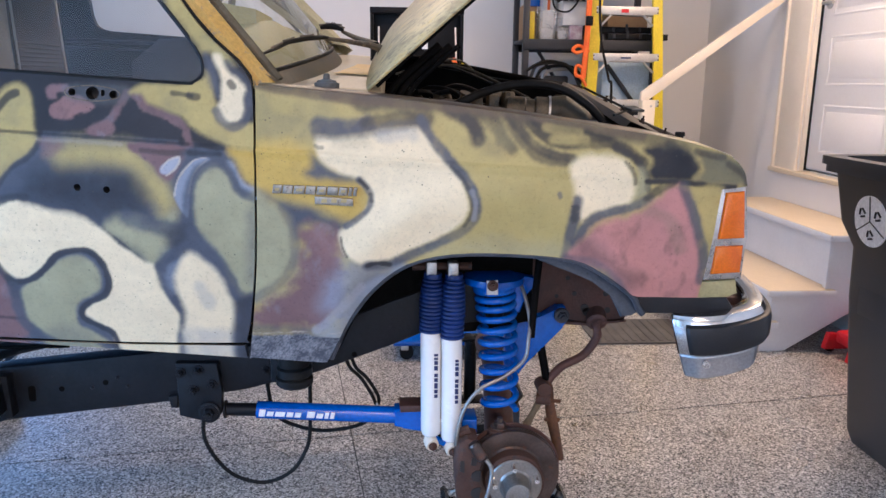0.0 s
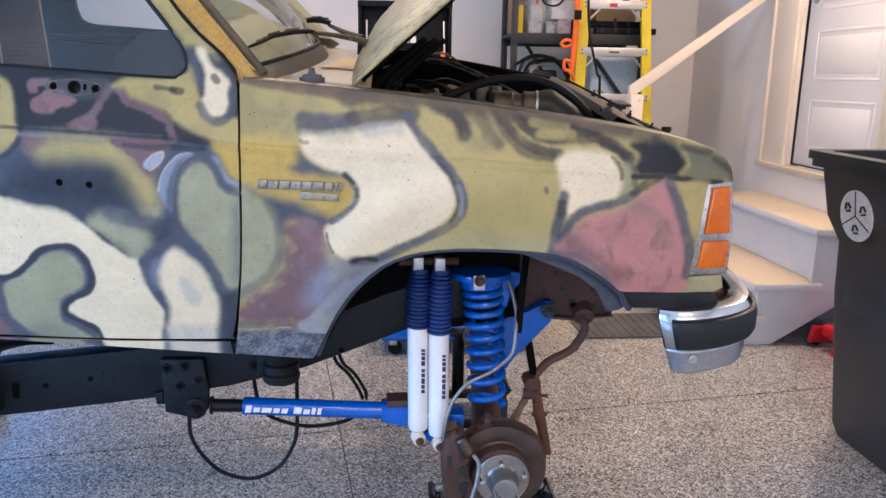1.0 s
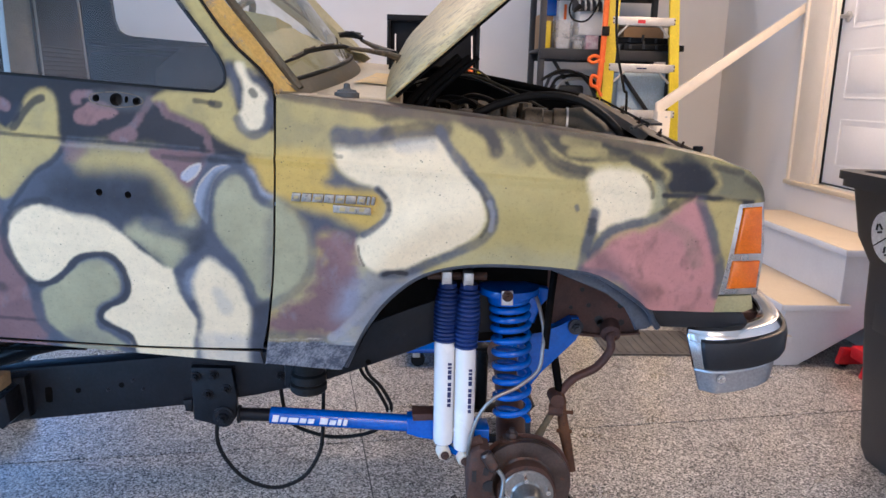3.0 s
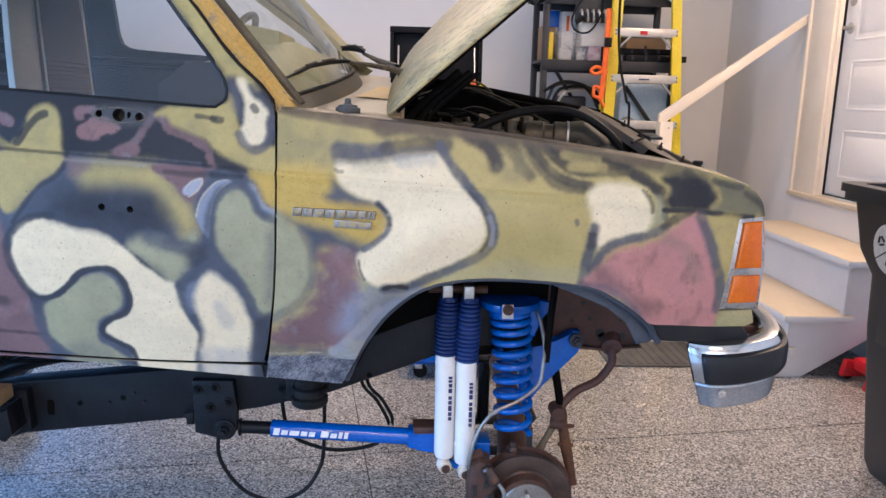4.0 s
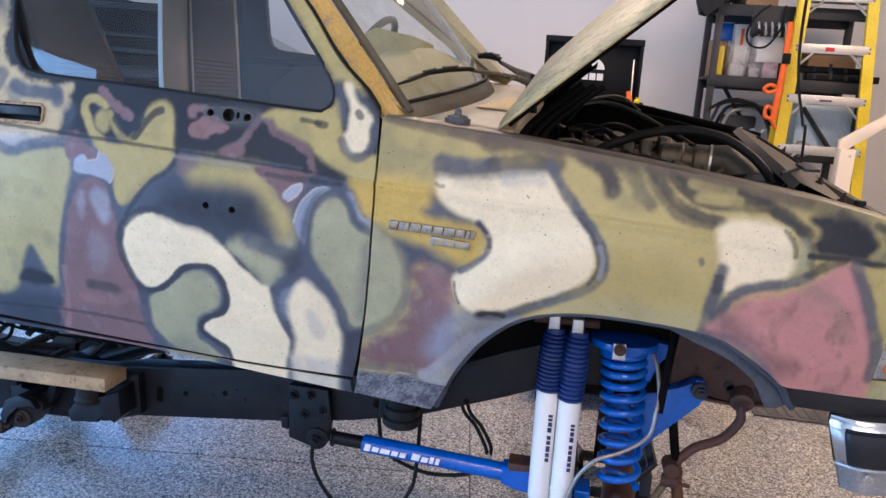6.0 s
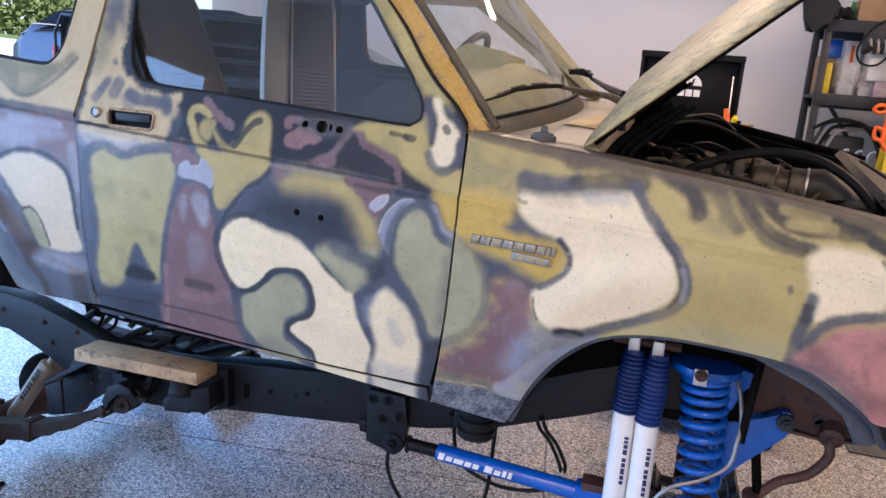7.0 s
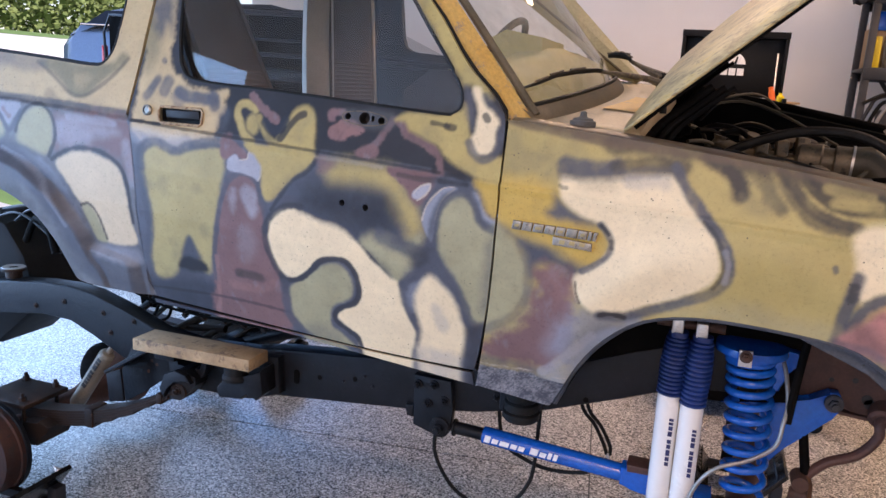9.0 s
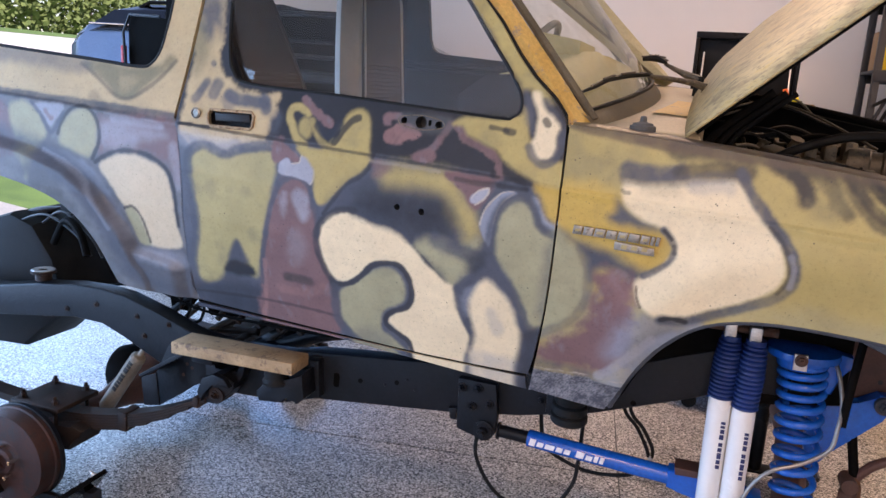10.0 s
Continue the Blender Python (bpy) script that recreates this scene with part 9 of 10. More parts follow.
# badge: plain chrome blocks in a slanted row over a shorter bar
badge = thing("fender_badge", "weathered chrome badge of plain blocks on the fender", "badge")
wds = (0.020, 0.022, 0.0235, 0.022, 0.021, 0.0235, 0.019, 0.008, 0.008)
x = 0.058
for i, w in enumerate(wds):
    z = 1.176 - 0.034 * (x - 0.058)
    part("badge_block", plate(bmesh.new(), [(x, z - 0.009), (x + w, z - 0.010), (x + w + 0.003, z + 0.009), (x + 0.003, z + 0.010)], -0.0085, 0.003, 0.0015), M_BADGE, badge)
    if 0.01 < w:
        part("badge_inlay", plate(bmesh.new(), [(x + 0.006, z - 0.003), (x + w - 0.004, z - 0.003), (x + w - 0.003, z + 0.003), (x + 0.007, z + 0.003)], -0.0092, -0.008, 0.0), M_DULLYEL, badge) if i % 2 == 0 else None
    x += w + 0.0025
part("badge_bar", plate(bmesh.new(), [(0.152, 1.160), (0.237, 1.154), (0.238, 1.137), (0.152, 1.142)], -0.0075, 0.003, 0.0015), M_BADGE, badge)
for k in range(3):
    part("badge_inlay", plate(bmesh.new(), [(0.166 + 0.022 * k, 1.146), (0.178 + 0.022 * k, 1.145), (0.180 + 0.022 * k, 1.154), (0.168 + 0.022 * k, 1.155)], -0.0085, -0.007), M_DULLYEL, badge)

# ---- garage things ----
# tool chest with its lid up
chest = thing("tool_chest", "gloss black tool chest with its lid raised", "tool chest")
CX0, CX1, CY0, CY1 = 0.19, 0.80, 3.02, 3.5
part("cabinet", cube_mesh(CX0, CX1, CY0, CY1, 0.0, 1.46, 0.012), M_CHEST, chest)
for k in range(6):
    dr = part("drawer", cube_mesh(CX0 + 0.02, CX1 - 0.02, CY0 - 0.012, CY0, 0.2 + 0.2 * k, 0.385 + 0.2 * k, 0.004), M_CHEST, chest)
    part("drawer_pull", cube_mesh(CX0 + 0.03, CX1 - 0.03, CY0 - 0.024, CY0 - 0.012, 0.36 + 0.2 * k, 0.38 + 0.2 * k, 0.004), M_ALU, dr)
lid = part("lid", cube_mesh(CX0 - 0.003, CX1 + 0.003, CY1 - 0.03, CY1, 1.50, 1.885, 0.006), M_CHEST, chest, "raised black lid")
part("lid_rim", cube_mesh(CX0 - 0.003, CX1 + 0.003, CY1 - 0.075, CY1 - 0.03, 1.845, 1.885, 0.004), M_CHEST, lid)
for xx in (CX0, CX1 - 0.02):
    part("lid_side", cube_mesh(xx, xx + 0.02, CY1 - 0.075, CY1 - 0.03, 1.50, 1.845, 0.004), M_CHEST, lid)
    part("lid_lower", cube_mesh(xx, xx + 0.02, CY0, CY1, 1.46, 1.50, 0.004), M_CHEST, chest)
for xx in (CX0 + 0.055, CX1 - 0.055):
    st = part("gas_strut", tube([(xx, 3.3, 1.49), (xx, 3.41, 1.76)], 0.005, 10), M_ALU, chest, "steel gas strut")
    part("strut_sleeve", tube([(xx, 3.365, 1.65), (xx, 3.41, 1.76)], 0.0055, 10), M_ALU, st)
# plain emblem: a half dome over two rows of bars
bm = plate(bmesh.new(), [(0.455 + 0.117 * math.cos(a), 1.692 + 0.082 * math.sin(a)) for a in (math.pi * k / 14 for k in range(15))], CY1 - 0.0325, CY1 - 0.0305)
part("emblem_dome", bm, M_STICKER, lid, "white half-round emblem")
for k in range(3):
    part("emblem_stroke", plate(bmesh.new(), [(0.382 + 0.062 * k, 1.693), (0.396 + 0.062 * k, 1.693), (0.418 + 0.055 * k, 1.75 - 0.014 * abs(k - 1)), (0.408 + 0.055 * k, 1.75 - 0.014 * abs(k - 1))], CY1 - 0.0335, CY1 - 0.0325), M_CHEST, lid)
for k in range(5):
    part("emblem_bar", cube_mesh(0.340 + 0.047 * k, 0.379 + 0.047 * k, CY1 - 0.0325, CY1 - 0.0305, 1.625, 1.667, 0.0), M_STICKER, lid)
sd = thing("screwdriver", "screwdriver with an orange handle standing in the chest", "screwdriver")
part("handle", lathe(bmesh.new(), [(0.008, 0), (0.018, 0.006), (0.018, 0.07), (0.014, 0.085), (0.016, 0.1), (0.008, 0.105)], along((0.745, 3.25, 1.462), (0.715, 3.26, 1.6)), 12), M_ORANGE, sd, "orange plastic handle")
solo("paint_brush", tube([(0.80 - 0.02, 3.2, 1.475), (0.88, 3.16, 1.478)], [0.012, 0.006], 10), M_WOOD, "small wooden-handled tool lying on the chest", "tool")
solo("spray_bottle", lathe(bmesh.new(), [(0.018, 0), (0.02, 0.004), (0.02, 0.05), (0.01, 0.06), (0.01, 0.07)], pose(0.77, 3.1, 1.46), 14), M_YELLOW, "small yellow bottle on the chest", "bottle")

# steel shelving with its load
shelf = thing("steel_shelving", "dark grey steel shelving unit against the wall", "shelving")
SX0, SX1, SY0, SY1 = 1.295, 2.31, 4.0, 4.5
for x in (SX0, SX1 - 0.045):
    for y in (SY0, SY1 - 0.045):
        part("upright", cube_mesh(x, x + 0.045, y, y + 0.045, 0, 2.198, 0.003), M_SHELF, shelf)
for z in (0.25, 0.75, 1.26, 1.73, 2.2):
    sh = part("shelf_board", cube_mesh(SX0, SX1, SY0 + 0.004, SY1 - 0.004, z - 0.02, z, 0.002), M_SHELF, shelf)
    for y in (SY0 - 0.006, SY1 - 0.006):
        part("shelf_beam", cube_mesh(SX0 + 0.002, SX1 - 0.002, y, y + 0.012, z - 0.075, z + 0.002, 0.003), M_SHELF, sh)
part("brace", tube([(SX0 + 0.1, SY0 + 0.02, 1.67), (SX0 + 0.3, SY0 + 0.25, 1.45)], 0.014, 8), M_SHELF, shelf)
part("brace", tube([(1.93, SY0 - 0.01, 1.55), (2.24, SY0 - 0.01, 1.16)], 0.016, 8), M_SHELF, shelf)
def carton(name, x0, x1, y0, y1, z0, h, material, label, cat="box"):
    ob = solo(name, cube_mesh(x0, x1, y0, y1, z0, z0 + h, 0.004), material, label, cat)
    part("tape_strip", cube_mesh(x0 - 0.001, x1 + 0.001, (y0 + y1) / 2 - 0.02, (y0 + y1) / 2 + 0.02, z0 + h, z0 + h + 0.001), M_TRIM, ob)
    return ob
M_CARD = surface("brown_cardboard", (0.3, 0.19, 0.1), (0.38, 0.25, 0.14), 0.85, scale=6, fine=150, bumps=0.2)
M_PURPLE = surface("printed_carton", (0.45, 0.3, 0.38), (0.7, 0.65, 0.68), 0.6, scale=25, fine=90, bumps=0.05)
carton("white_carton", 1.59, 1.81, 4.02, 4.3, 1.835, 0.19, M_WHITE, "plain white carton stacked on the shelf")
carton("printed_carton", 1.645, 1.74, 4.02, 4.2, 1.73, 0.105, M_PURPLE, "small printed carton under the white one")
carton("black_case", 1.745, 1.85, 4.02, 4.3, 1.73, 0.105, M_CHEST, "black plastic case on the shelf", "case")
carton("tall_white_carton", 1.46, 1.55, 4.15, 4.35, 1.73, 0.36, M_WHITE, "tall white carton with an orange mark")
part("carton_print", cube_mesh(1.495, 1.515, 4.148, 4.15, 1.95, 2.06), M_ORANGE, bpy.data.objects["tall_white_carton"], "orange printed mark")
carton("yellow_carton", 1.345, 1.385, 4.05, 4.2, 1.73, 0.2, M_YELLOW, "yellow printed carton on the shelf")
carton("brown_carton", 1.325, 1.43, 4.22, 4.4, 1.73, 0.26, M_CARD, "brown cardboard carton on the shelf")
carton("blue_carton", 1.36, 1.45, 4.2, 4.216, 1.98, 0.12, M_BLUE, "blue leaflet pack behind the cartons", "packet")
# on the top board
solo("tool_bag", plate(bmesh.new(), [(1.125, 2.30), (1.145, 2.2), (1.172, 2.112), (1.21, 2.128), (1.29, 2.135), (1.3, 2.2), (1.345, 2.203), (1.35, 2.29), (1.29, 2.36), (1.18, 2.36)], 3.93, 3.998, 0.02), M_DARK, "slumped dark cloth bag hanging over the shelf edge", "bag")
reel = thing("cable_reel", "black hand cable reel on the top shelf", "reel")
part("drum", lathe(bmesh.new(), [(0.02, 0), (0.046, 0.004), (0.046, 0.02), (0.034, 0.026), (0.034, 0.08), (0.044, 0.086), (0.044, 0.1), (0.02, 0.104)], along((1.345, 4.04, 2.248), (1.43, 4.1, 2.252)), 22), M_PLASTIC, reel)
part("cord_end", tube([(1.40, 4.06, 2.23), (1.44, 4.04, 2.212), (1.47, 4.05, 2.21), (1.43, 4.02, 2.208)], 0.009, 8, 5), M_RUBBER, reel)
carton("tan_carton", 1.475, 1.68, 4.02, 4.3, 2.2, 0.14, M_CARD, "tan cardboard carton on the top shelf")
solo("green_bottle", lathe(bmesh.new(), [(0.0, 0), (0.022, 0.002), (0.023, 0.09), (0.01, 0.11), (0.01, 0.13), (0.0, 0.131)], pose(1.448, 4.1, 2.2), 18), surface("green_plastic", (0.03, 0.28, 0.1), (0.05, 0.36, 0.14), 0.35, scale=9, fine=90, bumps=0.03), "small green plastic bottle", "bottle")
def clear_bin(x0, x1, z0, h):
    b = thing("clear_tub", "clear plastic tub with odds and ends", "tub")
    bm = bmesh.new()
    cx, cy = (x0 + x1) / 2, 4.14
    w, d = (x1 - x0) / 2, 0.1
    rings = [[bm.verts.new((cx + sx * w * k, cy + sy * d * k, z0 + hh)) for sx, sy in ((-1, -1), (1, -1), (1, 1), (-1, 1))] for k, hh in ((0.84, 0.0), (1.0, h), (1.06, h), (1.06, h + 0.008))]
    for a, c in zip(rings, rings[1:]):
        for j in range(4):
            bm.faces.new((a[j], a[(j + 1) % 4], c[(j + 1) % 4], c[j]))
    bm.faces.new(rings[0])
    part("tub", bm, M_CLEAR, b, smooth=0)
    part("contents", cube_mesh(cx - w * 0.7, cx + w * 0.7, cy - d * 0.7, cy + d * 0.7, z0 + 0.004, z0 + h * 0.45, 0.01), M_STICKER, b)
    return b
clear_bin(1.415, 1.55, 1.73, 0.2)
clear_bin(1.55, 1.645, 1.73, 0.15)
carton("cardboard_box", 1.97, 2.28, 4.18, 4.42, 1.80, 0.16, M_CARD, "brown cardboard box at the back of the shelf")
for k, (z, l) in enumerate(((1.735, 0.46), (1.785, 0.42))):
    r = thing("slide_rail", "black steel drawer slides stacked on the shelf", "rail", group="slides on the shelf")
    part("channel", cube_mesh(1.93 - 0.04 * k, 1.93 + l, 4.02 + 0.03 * k, 4.12 + 0.02 * k, z, z + 0.045, 0.004), M_CHEST, r)
    for q in range(4):
        part("slide_clip", cube_mesh(1.97 + 0.1 * q, 1.99 + 0.1 * q, 4.015 + 0.03 * k, 4.02 + 0.03 * k, z + 0.01, z + 0.045 + 0.02 * (q % 2), 0.001), M_SHELF, r)
# power strip with plugs under the top shelf
strip = thing("socket_panel", "grey panel with a row of hooks under the top shelf", "panel")
part("panel", cube_mesh(1.52, 1.86, 3.985, 3.994, 2.0, 2.19, 0.003), M_SHELF, strip)
for k in range(7):
    part("hook", tube([(1.56 + 0.043 * k, 3.985, 2.075), (1.56 + 0.043 * k, 3.955, 2.085), (1.565 + 0.043 * k, 3.945, 2.05), (1.57 + 0.043 * k, 3.96, 2.005), (1.578 + 0.043 * k, 3.972, 2.03)], 0.0075, 8, 4), M_ALU, strip)
cord = thing("hanging_cord", "black electric cord looped from the shelf", "cord")
part("cord", tube([(1.72, 3.96, 2.2), (1.70, 3.94, 2.05), (1.62, 3.93, 1.93), (1.52, 3.93, 1.935), (1.49, 3.93, 2.02), (1.55, 3.94, 2.14), (1.62, 3.95, 2.2)], 0.007, 8, 8), M_RUBBER, cord)
part("plug", tube([(1.52, 3.93, 1.99), (1.57, 3.93, 2.03)], [0.012, 0.02], 10), M_RUBBER, cord)
# folding chairs and clutter on the lower shelf
chairs = thing("folded_chairs", "stack of folded grey chairs on the lower shelf", "folded chair")
for k in range(3):
    part("tube_frame", tube([(1.30 + 0.05 * k, 4.0 + 0.03 * k, 1.27), (1.36 + 0.05 * k, 3.99 + 0.03 * k, 1.46), (1.42 + 0.06 * k, 3.99 + 0.03 * k, 1.55 - 0.02 * k), (1.62 + 0.06 * k, 3.99 + 0.03 * k, 1.55 - 0.02 * k), (1.72 + 0.05 * k, 4.0 + 0.03 * k, 1.42), (1.76 + 0.05 * k, 4.0 + 0.03 * k, 1.27)], 0.012, 8, 6), (M_SHELF, M_RUBBER, M_ALU)[k], chairs)
part("chair_seat", cube_mesh(1.42, 1.66, 4.05, 4.10, 1.3, 1.47, 0.02), M_SHELF, chairs)
for k in range(3):
    part("blue_clip", tube([(1.5 + 0.08 * k, 3.985, 1.29), (1.53 + 0.08 * k, 3.98, 1.37), (1.56 + 0.08 * k, 3.985, 1.38)], 0.009, 8, 4), M_BLUEWALL, chairs)
part("black_strap", tube([(1.32, 3.98, 1.5), (1.45, 3.975, 1.57), (1.6, 3.975, 1.55), (1.7, 3.975, 1.46), (1.82, 3.98, 1.34), (1.86, 3.98, 1.27)], 0.012, 6, 6), M_RUBBER, chairs)
solo("blue_storage_tub", cube_mesh(1.90, 2.33, 4.02, 4.4, 1.26, 1.62, 0.025), M_BLUEWALL, "pale blue storage tub on the lower shelf", "tub")
for k in range(4):
    solo("plastic_bag", lathe(bmesh.new(), [(0.01, 0), (0.05, 0.01), (0.06, 0.05), (0.035, 0.09), (0.01, 0.11)], pose(1.93 + 0.1 * k, 3.9 + 0.01 * k, 1.262, 70, 20 * k, 30 * k), 9), M_CLEAR, "crumpled clear plastic bag", "bag") if k == 0 else None
# step ladder
LADDER = Matrix.Translation((0.32, -1.66, 1.43)) @ Matrix.Scale(1.1, 4) @ Matrix.Translation((-0.32, 1.66, -1.43))
ladder = thing("step_ladder", "yellow fibreglass step ladder with aluminium treads", "ladder", LADDER)
def lrail(z, side):
    return (1.575 + 0.045 * z) if side == 0 else (2.15 - 0.045 * z)
LY = lambda z: 3.18 + 0.085 * z
for side in (0, 1):
    bm = bmesh.new()
    w = 0.068 if side == 0 else 0.062
    rows = [[bm.verts.new((lrail(z, side) - w / 2 + a * w, LY(z) + b * 0.028, z)) for a, b in ((0, 0), (1, 0), (1, 1), (0, 1))] for z in (0.13, 1.2, 2.5)]
    for p, q in zip(rows, rows[1:]):
        for j in range(4):
            bm.faces.new((p[j], p[(j + 1) % 4], q[(j + 1) % 4], q[j]))
    bm.faces.new(rows[0][::-1]); bm.faces.new(rows[-1])
    part("rail", bm, M_YELLOW, ladder, "yellow fibreglass rail")
    part("rear_leg", tube([(lrail(2.4, side), LY(2.4) + 0.05, 2.4), (lrail(0, side) + (0.04 if side else -0.04), 3.42, 0.131)], 0.016, 8), M_YELLOW, ladder)
for k in range(1, 8):
    z = 0.127 + 0.297 * k
    tr_ = part("step", cube_mesh(lrail(z, 0) - 0.005, lrail(z, 1) + 0.005, LY(z) - 0.004, LY(z) + 0.085, z - 0.055, z, 0.004), M_ALU, ladder, "aluminium tread")
    for side in (0, 1):
        xx = lrail(z, side)
        d = 1 if side == 0 else -1
        part("gusset", tube([(xx + d * 0.03, LY(z) + 0.0, z - 0.12), (xx + d * 0.1, LY(z) + 0.0, z - 0.05)], 0.008, 6), M_ALU, tr_)
        for q in (0.015, 0.04):
            part("rivet", lathe(bmesh.new(), [(0.006, 0), (0.004, 0.003)], along((xx, LY(z) - 0.003, z - q), (xx, -5, z - q)), 8), M_SHELF, tr_)
part("top_cap", cube_mesh(1.66, 2.07, 3.36, 3.52, 2.48, 2.53, 0.01), M_YELLOW, ladder)
part("warning_sticker", cube_mesh(1.82, 1.87, 3.336, 3.3378, 1.869, 1.892), M_RED, ladder, "red and white sticker")
part("oval_sticker", plate(bmesh.new(), [(p[0], p[1]) for p in ring(1.86, 1.583, 0.05, 0.012, 18)], 3.3105, 3.3125), M_ALU, ladder, "oval sticker with dark writing")
part("sticker_bar", cube_mesh(1.826, 1.894, 3.309, 3.3105, 1.578, 1.588), M_INK, ladder)
# orange strap and black cord on the ladder
strap = thing("ratchet_strap", "orange ratchet strap hung on the ladder", "strap", LADDER)
for k, pts in enumerate((((1.60, 3.315, 2.02), (1.595, 3.30, 1.8), (1.585, 3.29, 1.6), (1.575, 3.29, 1.45)), ((1.61, 3.31, 1.62), (1.54, 3.29, 1.655), (1.50, 3.29, 1.63), (1.53, 3.29, 1.61), (1.58, 3.29, 1.63)), ((1.59, 3.29, 1.5), (1.53, 3.28, 1.53), (1.525, 3.28, 1.47), (1.56, 3.28, 1.455), (1.60, 3.29, 1.40)))):
    part("webbing", tube(pts, 0.019 if k == 0 else 0.011, 8, 6), M_ORANGE, strap, "orange webbing")
part("buckle", cube_mesh(1.575, 1.62, 3.27, 3.295, 1.78, 1.84, 0.004), M_CHEST, strap)
solo("drop_cord", tube([(1.66, 3.26, 2.5), (1.655, 3.27, 2.0), (1.67, 3.24, 1.7), (1.72, 3.2, 1.45), (1.74, 3.18, 1.3), (1.745, 3.18, 0.138)], 0.0085, 8, 8), M_RUBBER, "black extension cord hanging from the ladder", "cord").matrix_world = LADDER

# wheeled bin
wbin = thing("wheeled_bin", "tall dark plastic wheeled bin with a round white recycling sticker", "bin", pose(-0.022, 0.05, 0))
bm = bmesh.new()
def bring(x0, x1, y0, y1, z, r=0.05, n=5):
    out = []
    for cx, cy, a0 in ((x1 - r, y1 - r, 0), (x0 + r, y1 - r, 90), (x0 + r, y0 + r, 180), (x1 - r, y0 + r, 270)):
        for i in range(n):
            a = radians(a0 + 90 * i / (n - 1))
            out.append((cx + r * math.cos(a), cy + r * math.sin(a), z))
    return out
prof = [bring(2.215, 2.62, 0.56, 1.0, 0.0), bring(2.2, 2.64, 0.53, 1.02, 0.05), bring(2.16, 2.68, 0.5, 1.06, 0.60), bring(2.155, 2.69, 0.49, 1.065, 0.80), bring(2.115, 2.72, 0.46, 1.10, 0.90), bring(2.09, 2.74, 0.44, 1.13, 1.09), bring(2.085, 2.745, 0.435, 1.135, 1.10)]
rr_ = [[bm.verts.new(p) for p in q] for q in prof]
for a, b in zip(rr_, rr_[1:]):
    for j in range(len(a)):
        bm.faces.new((a[j], a[(j + 1) % len(a)], b[(j + 1) % len(a)], b[j]))
bm.faces.new(rr_[0])
body = part("tub", bm, M_BIN, wbin, smooth=50)
body.modifiers.new("thickness", "SOLIDIFY").thickness = 0.006
for z0, z1, g in ((1.09, 1.118, 0.03), (1.118, 1.15, 0.042)):
    bm = bmesh.new()
    a = [bm.verts.new(p) for p in bring(2.085 - g, 2.745 + g, 0.435 - g, 1.135 + g, z0, 0.07)]
    b = [bm.verts.new(p) for p in bring(2.085 - g, 2.745 + g, 0.435 - g, 1.135 + g, z1, 0.07)]
    c = [bm.verts.new(p) for p in bring(2.11, 2.72, 0.46, 1.11, z1, 0.05)]
    d = [bm.verts.new(p) for p in bring(2.11, 2.72, 0.46, 1.11, z0, 0.05)]
    for p, q in ((a, b), (b, c), (c, d), (d, a)):
        for j in range(len(p)):
            bm.faces.new((p[j], p[(j + 1) % len(p)], q[(j + 1) % len(p)], q[j]))
    part("rim", bm, M_BIN, wbin, "thick moulded rim", smooth=40)
stk = part("round_sticker", lathe(bmesh.new(), [(0.096, -0.004), (0.096, 0.002)], along((2.106, 0.87, 0.93), (1.0, 0.87, 0.79)), 36), M_STICKER, wbin, "round white recycling sticker")
SM = along((2.1035, 0.87, 0.93), (1.0, 0.87, 0.79))
for k in range(3):
    a = radians(90 + 120 * k)
    part("sticker_divider", rod(bmesh.new(), SM @ Vector((0, 0, 0.001)), SM @ Vector((0.093 * math.cos(a), 0.093 * math.sin(a), 0.001)), 0.0022, n=6), M_BLACK_INK, stk)
    c = radians(30 + 120 * k)
    for q in range(3):
        a2 = radians(120 * q)
        cx, cy = 0.052 * math.cos(c), 0.052 * math.sin(c)
        part("sticker_mark", rod(bmesh.new(), SM @ Vector((cx + 0.018 * math.cos(a2), cy + 0.018 * math.sin(a2), 0.001)), SM @ Vector((cx + 0.018 * math.cos(a2 + 1.5), cy + 0.018 * math.sin(a2 + 1.5), 0.001)), 0.004, n=6), M_BLACK_INK, stk)
for y in (0.5, 1.06):
    part("bin_wheel", tube([(2.66, y - 0.03, 0.11), (2.66, y + 0.03, 0.11)], 0.11, 22), M_RUBBER, wbin)
part("embossed_panel", cube_mesh(2.158, 2.166, 0.66, 0.96, 0.55, 0.66, 0.003), M_BIN, wbin)
# mat, red floor jack, creeper
mat_ = solo("rubber_mat", cube_mesh(1.45, 2.02, 2.2, 2.62, 0.001, 0.012, 0.003), M_MAT, "dark ribbed rubber floor mat", "mat")
for k in range(11):
    part("mat_rib", cube_mesh(1.47 + 0.05 * k, 1.492 + 0.05 * k, 2.22, 2.6, 0.012, 0.017, 0.002), M_MAT, mat_)
jack = thing("floor_jack", "low red floor jack parked by the steps", "floor jack", pose(0.03, 0.165, 0))
part("side_frame", plate(bmesh.new(), [(2.62, 0.03), (2.64, 0.12), (2.98, 0.10), (2.985, 0.03)], 1.62, 1.66, 0.006), M_RED, jack)
part("side_frame", plate(bmesh.new(), [(2.62, 0.03), (2.64, 0.12), (2.98, 0.10), (2.985, 0.03)], 1.84, 1.88, 0.006), M_RED, jack)
part("lift_arm", cube_mesh(2.66, 2.95, 1.68, 1.82, 0.08, 0.15, 0.015), M_RED, jack)
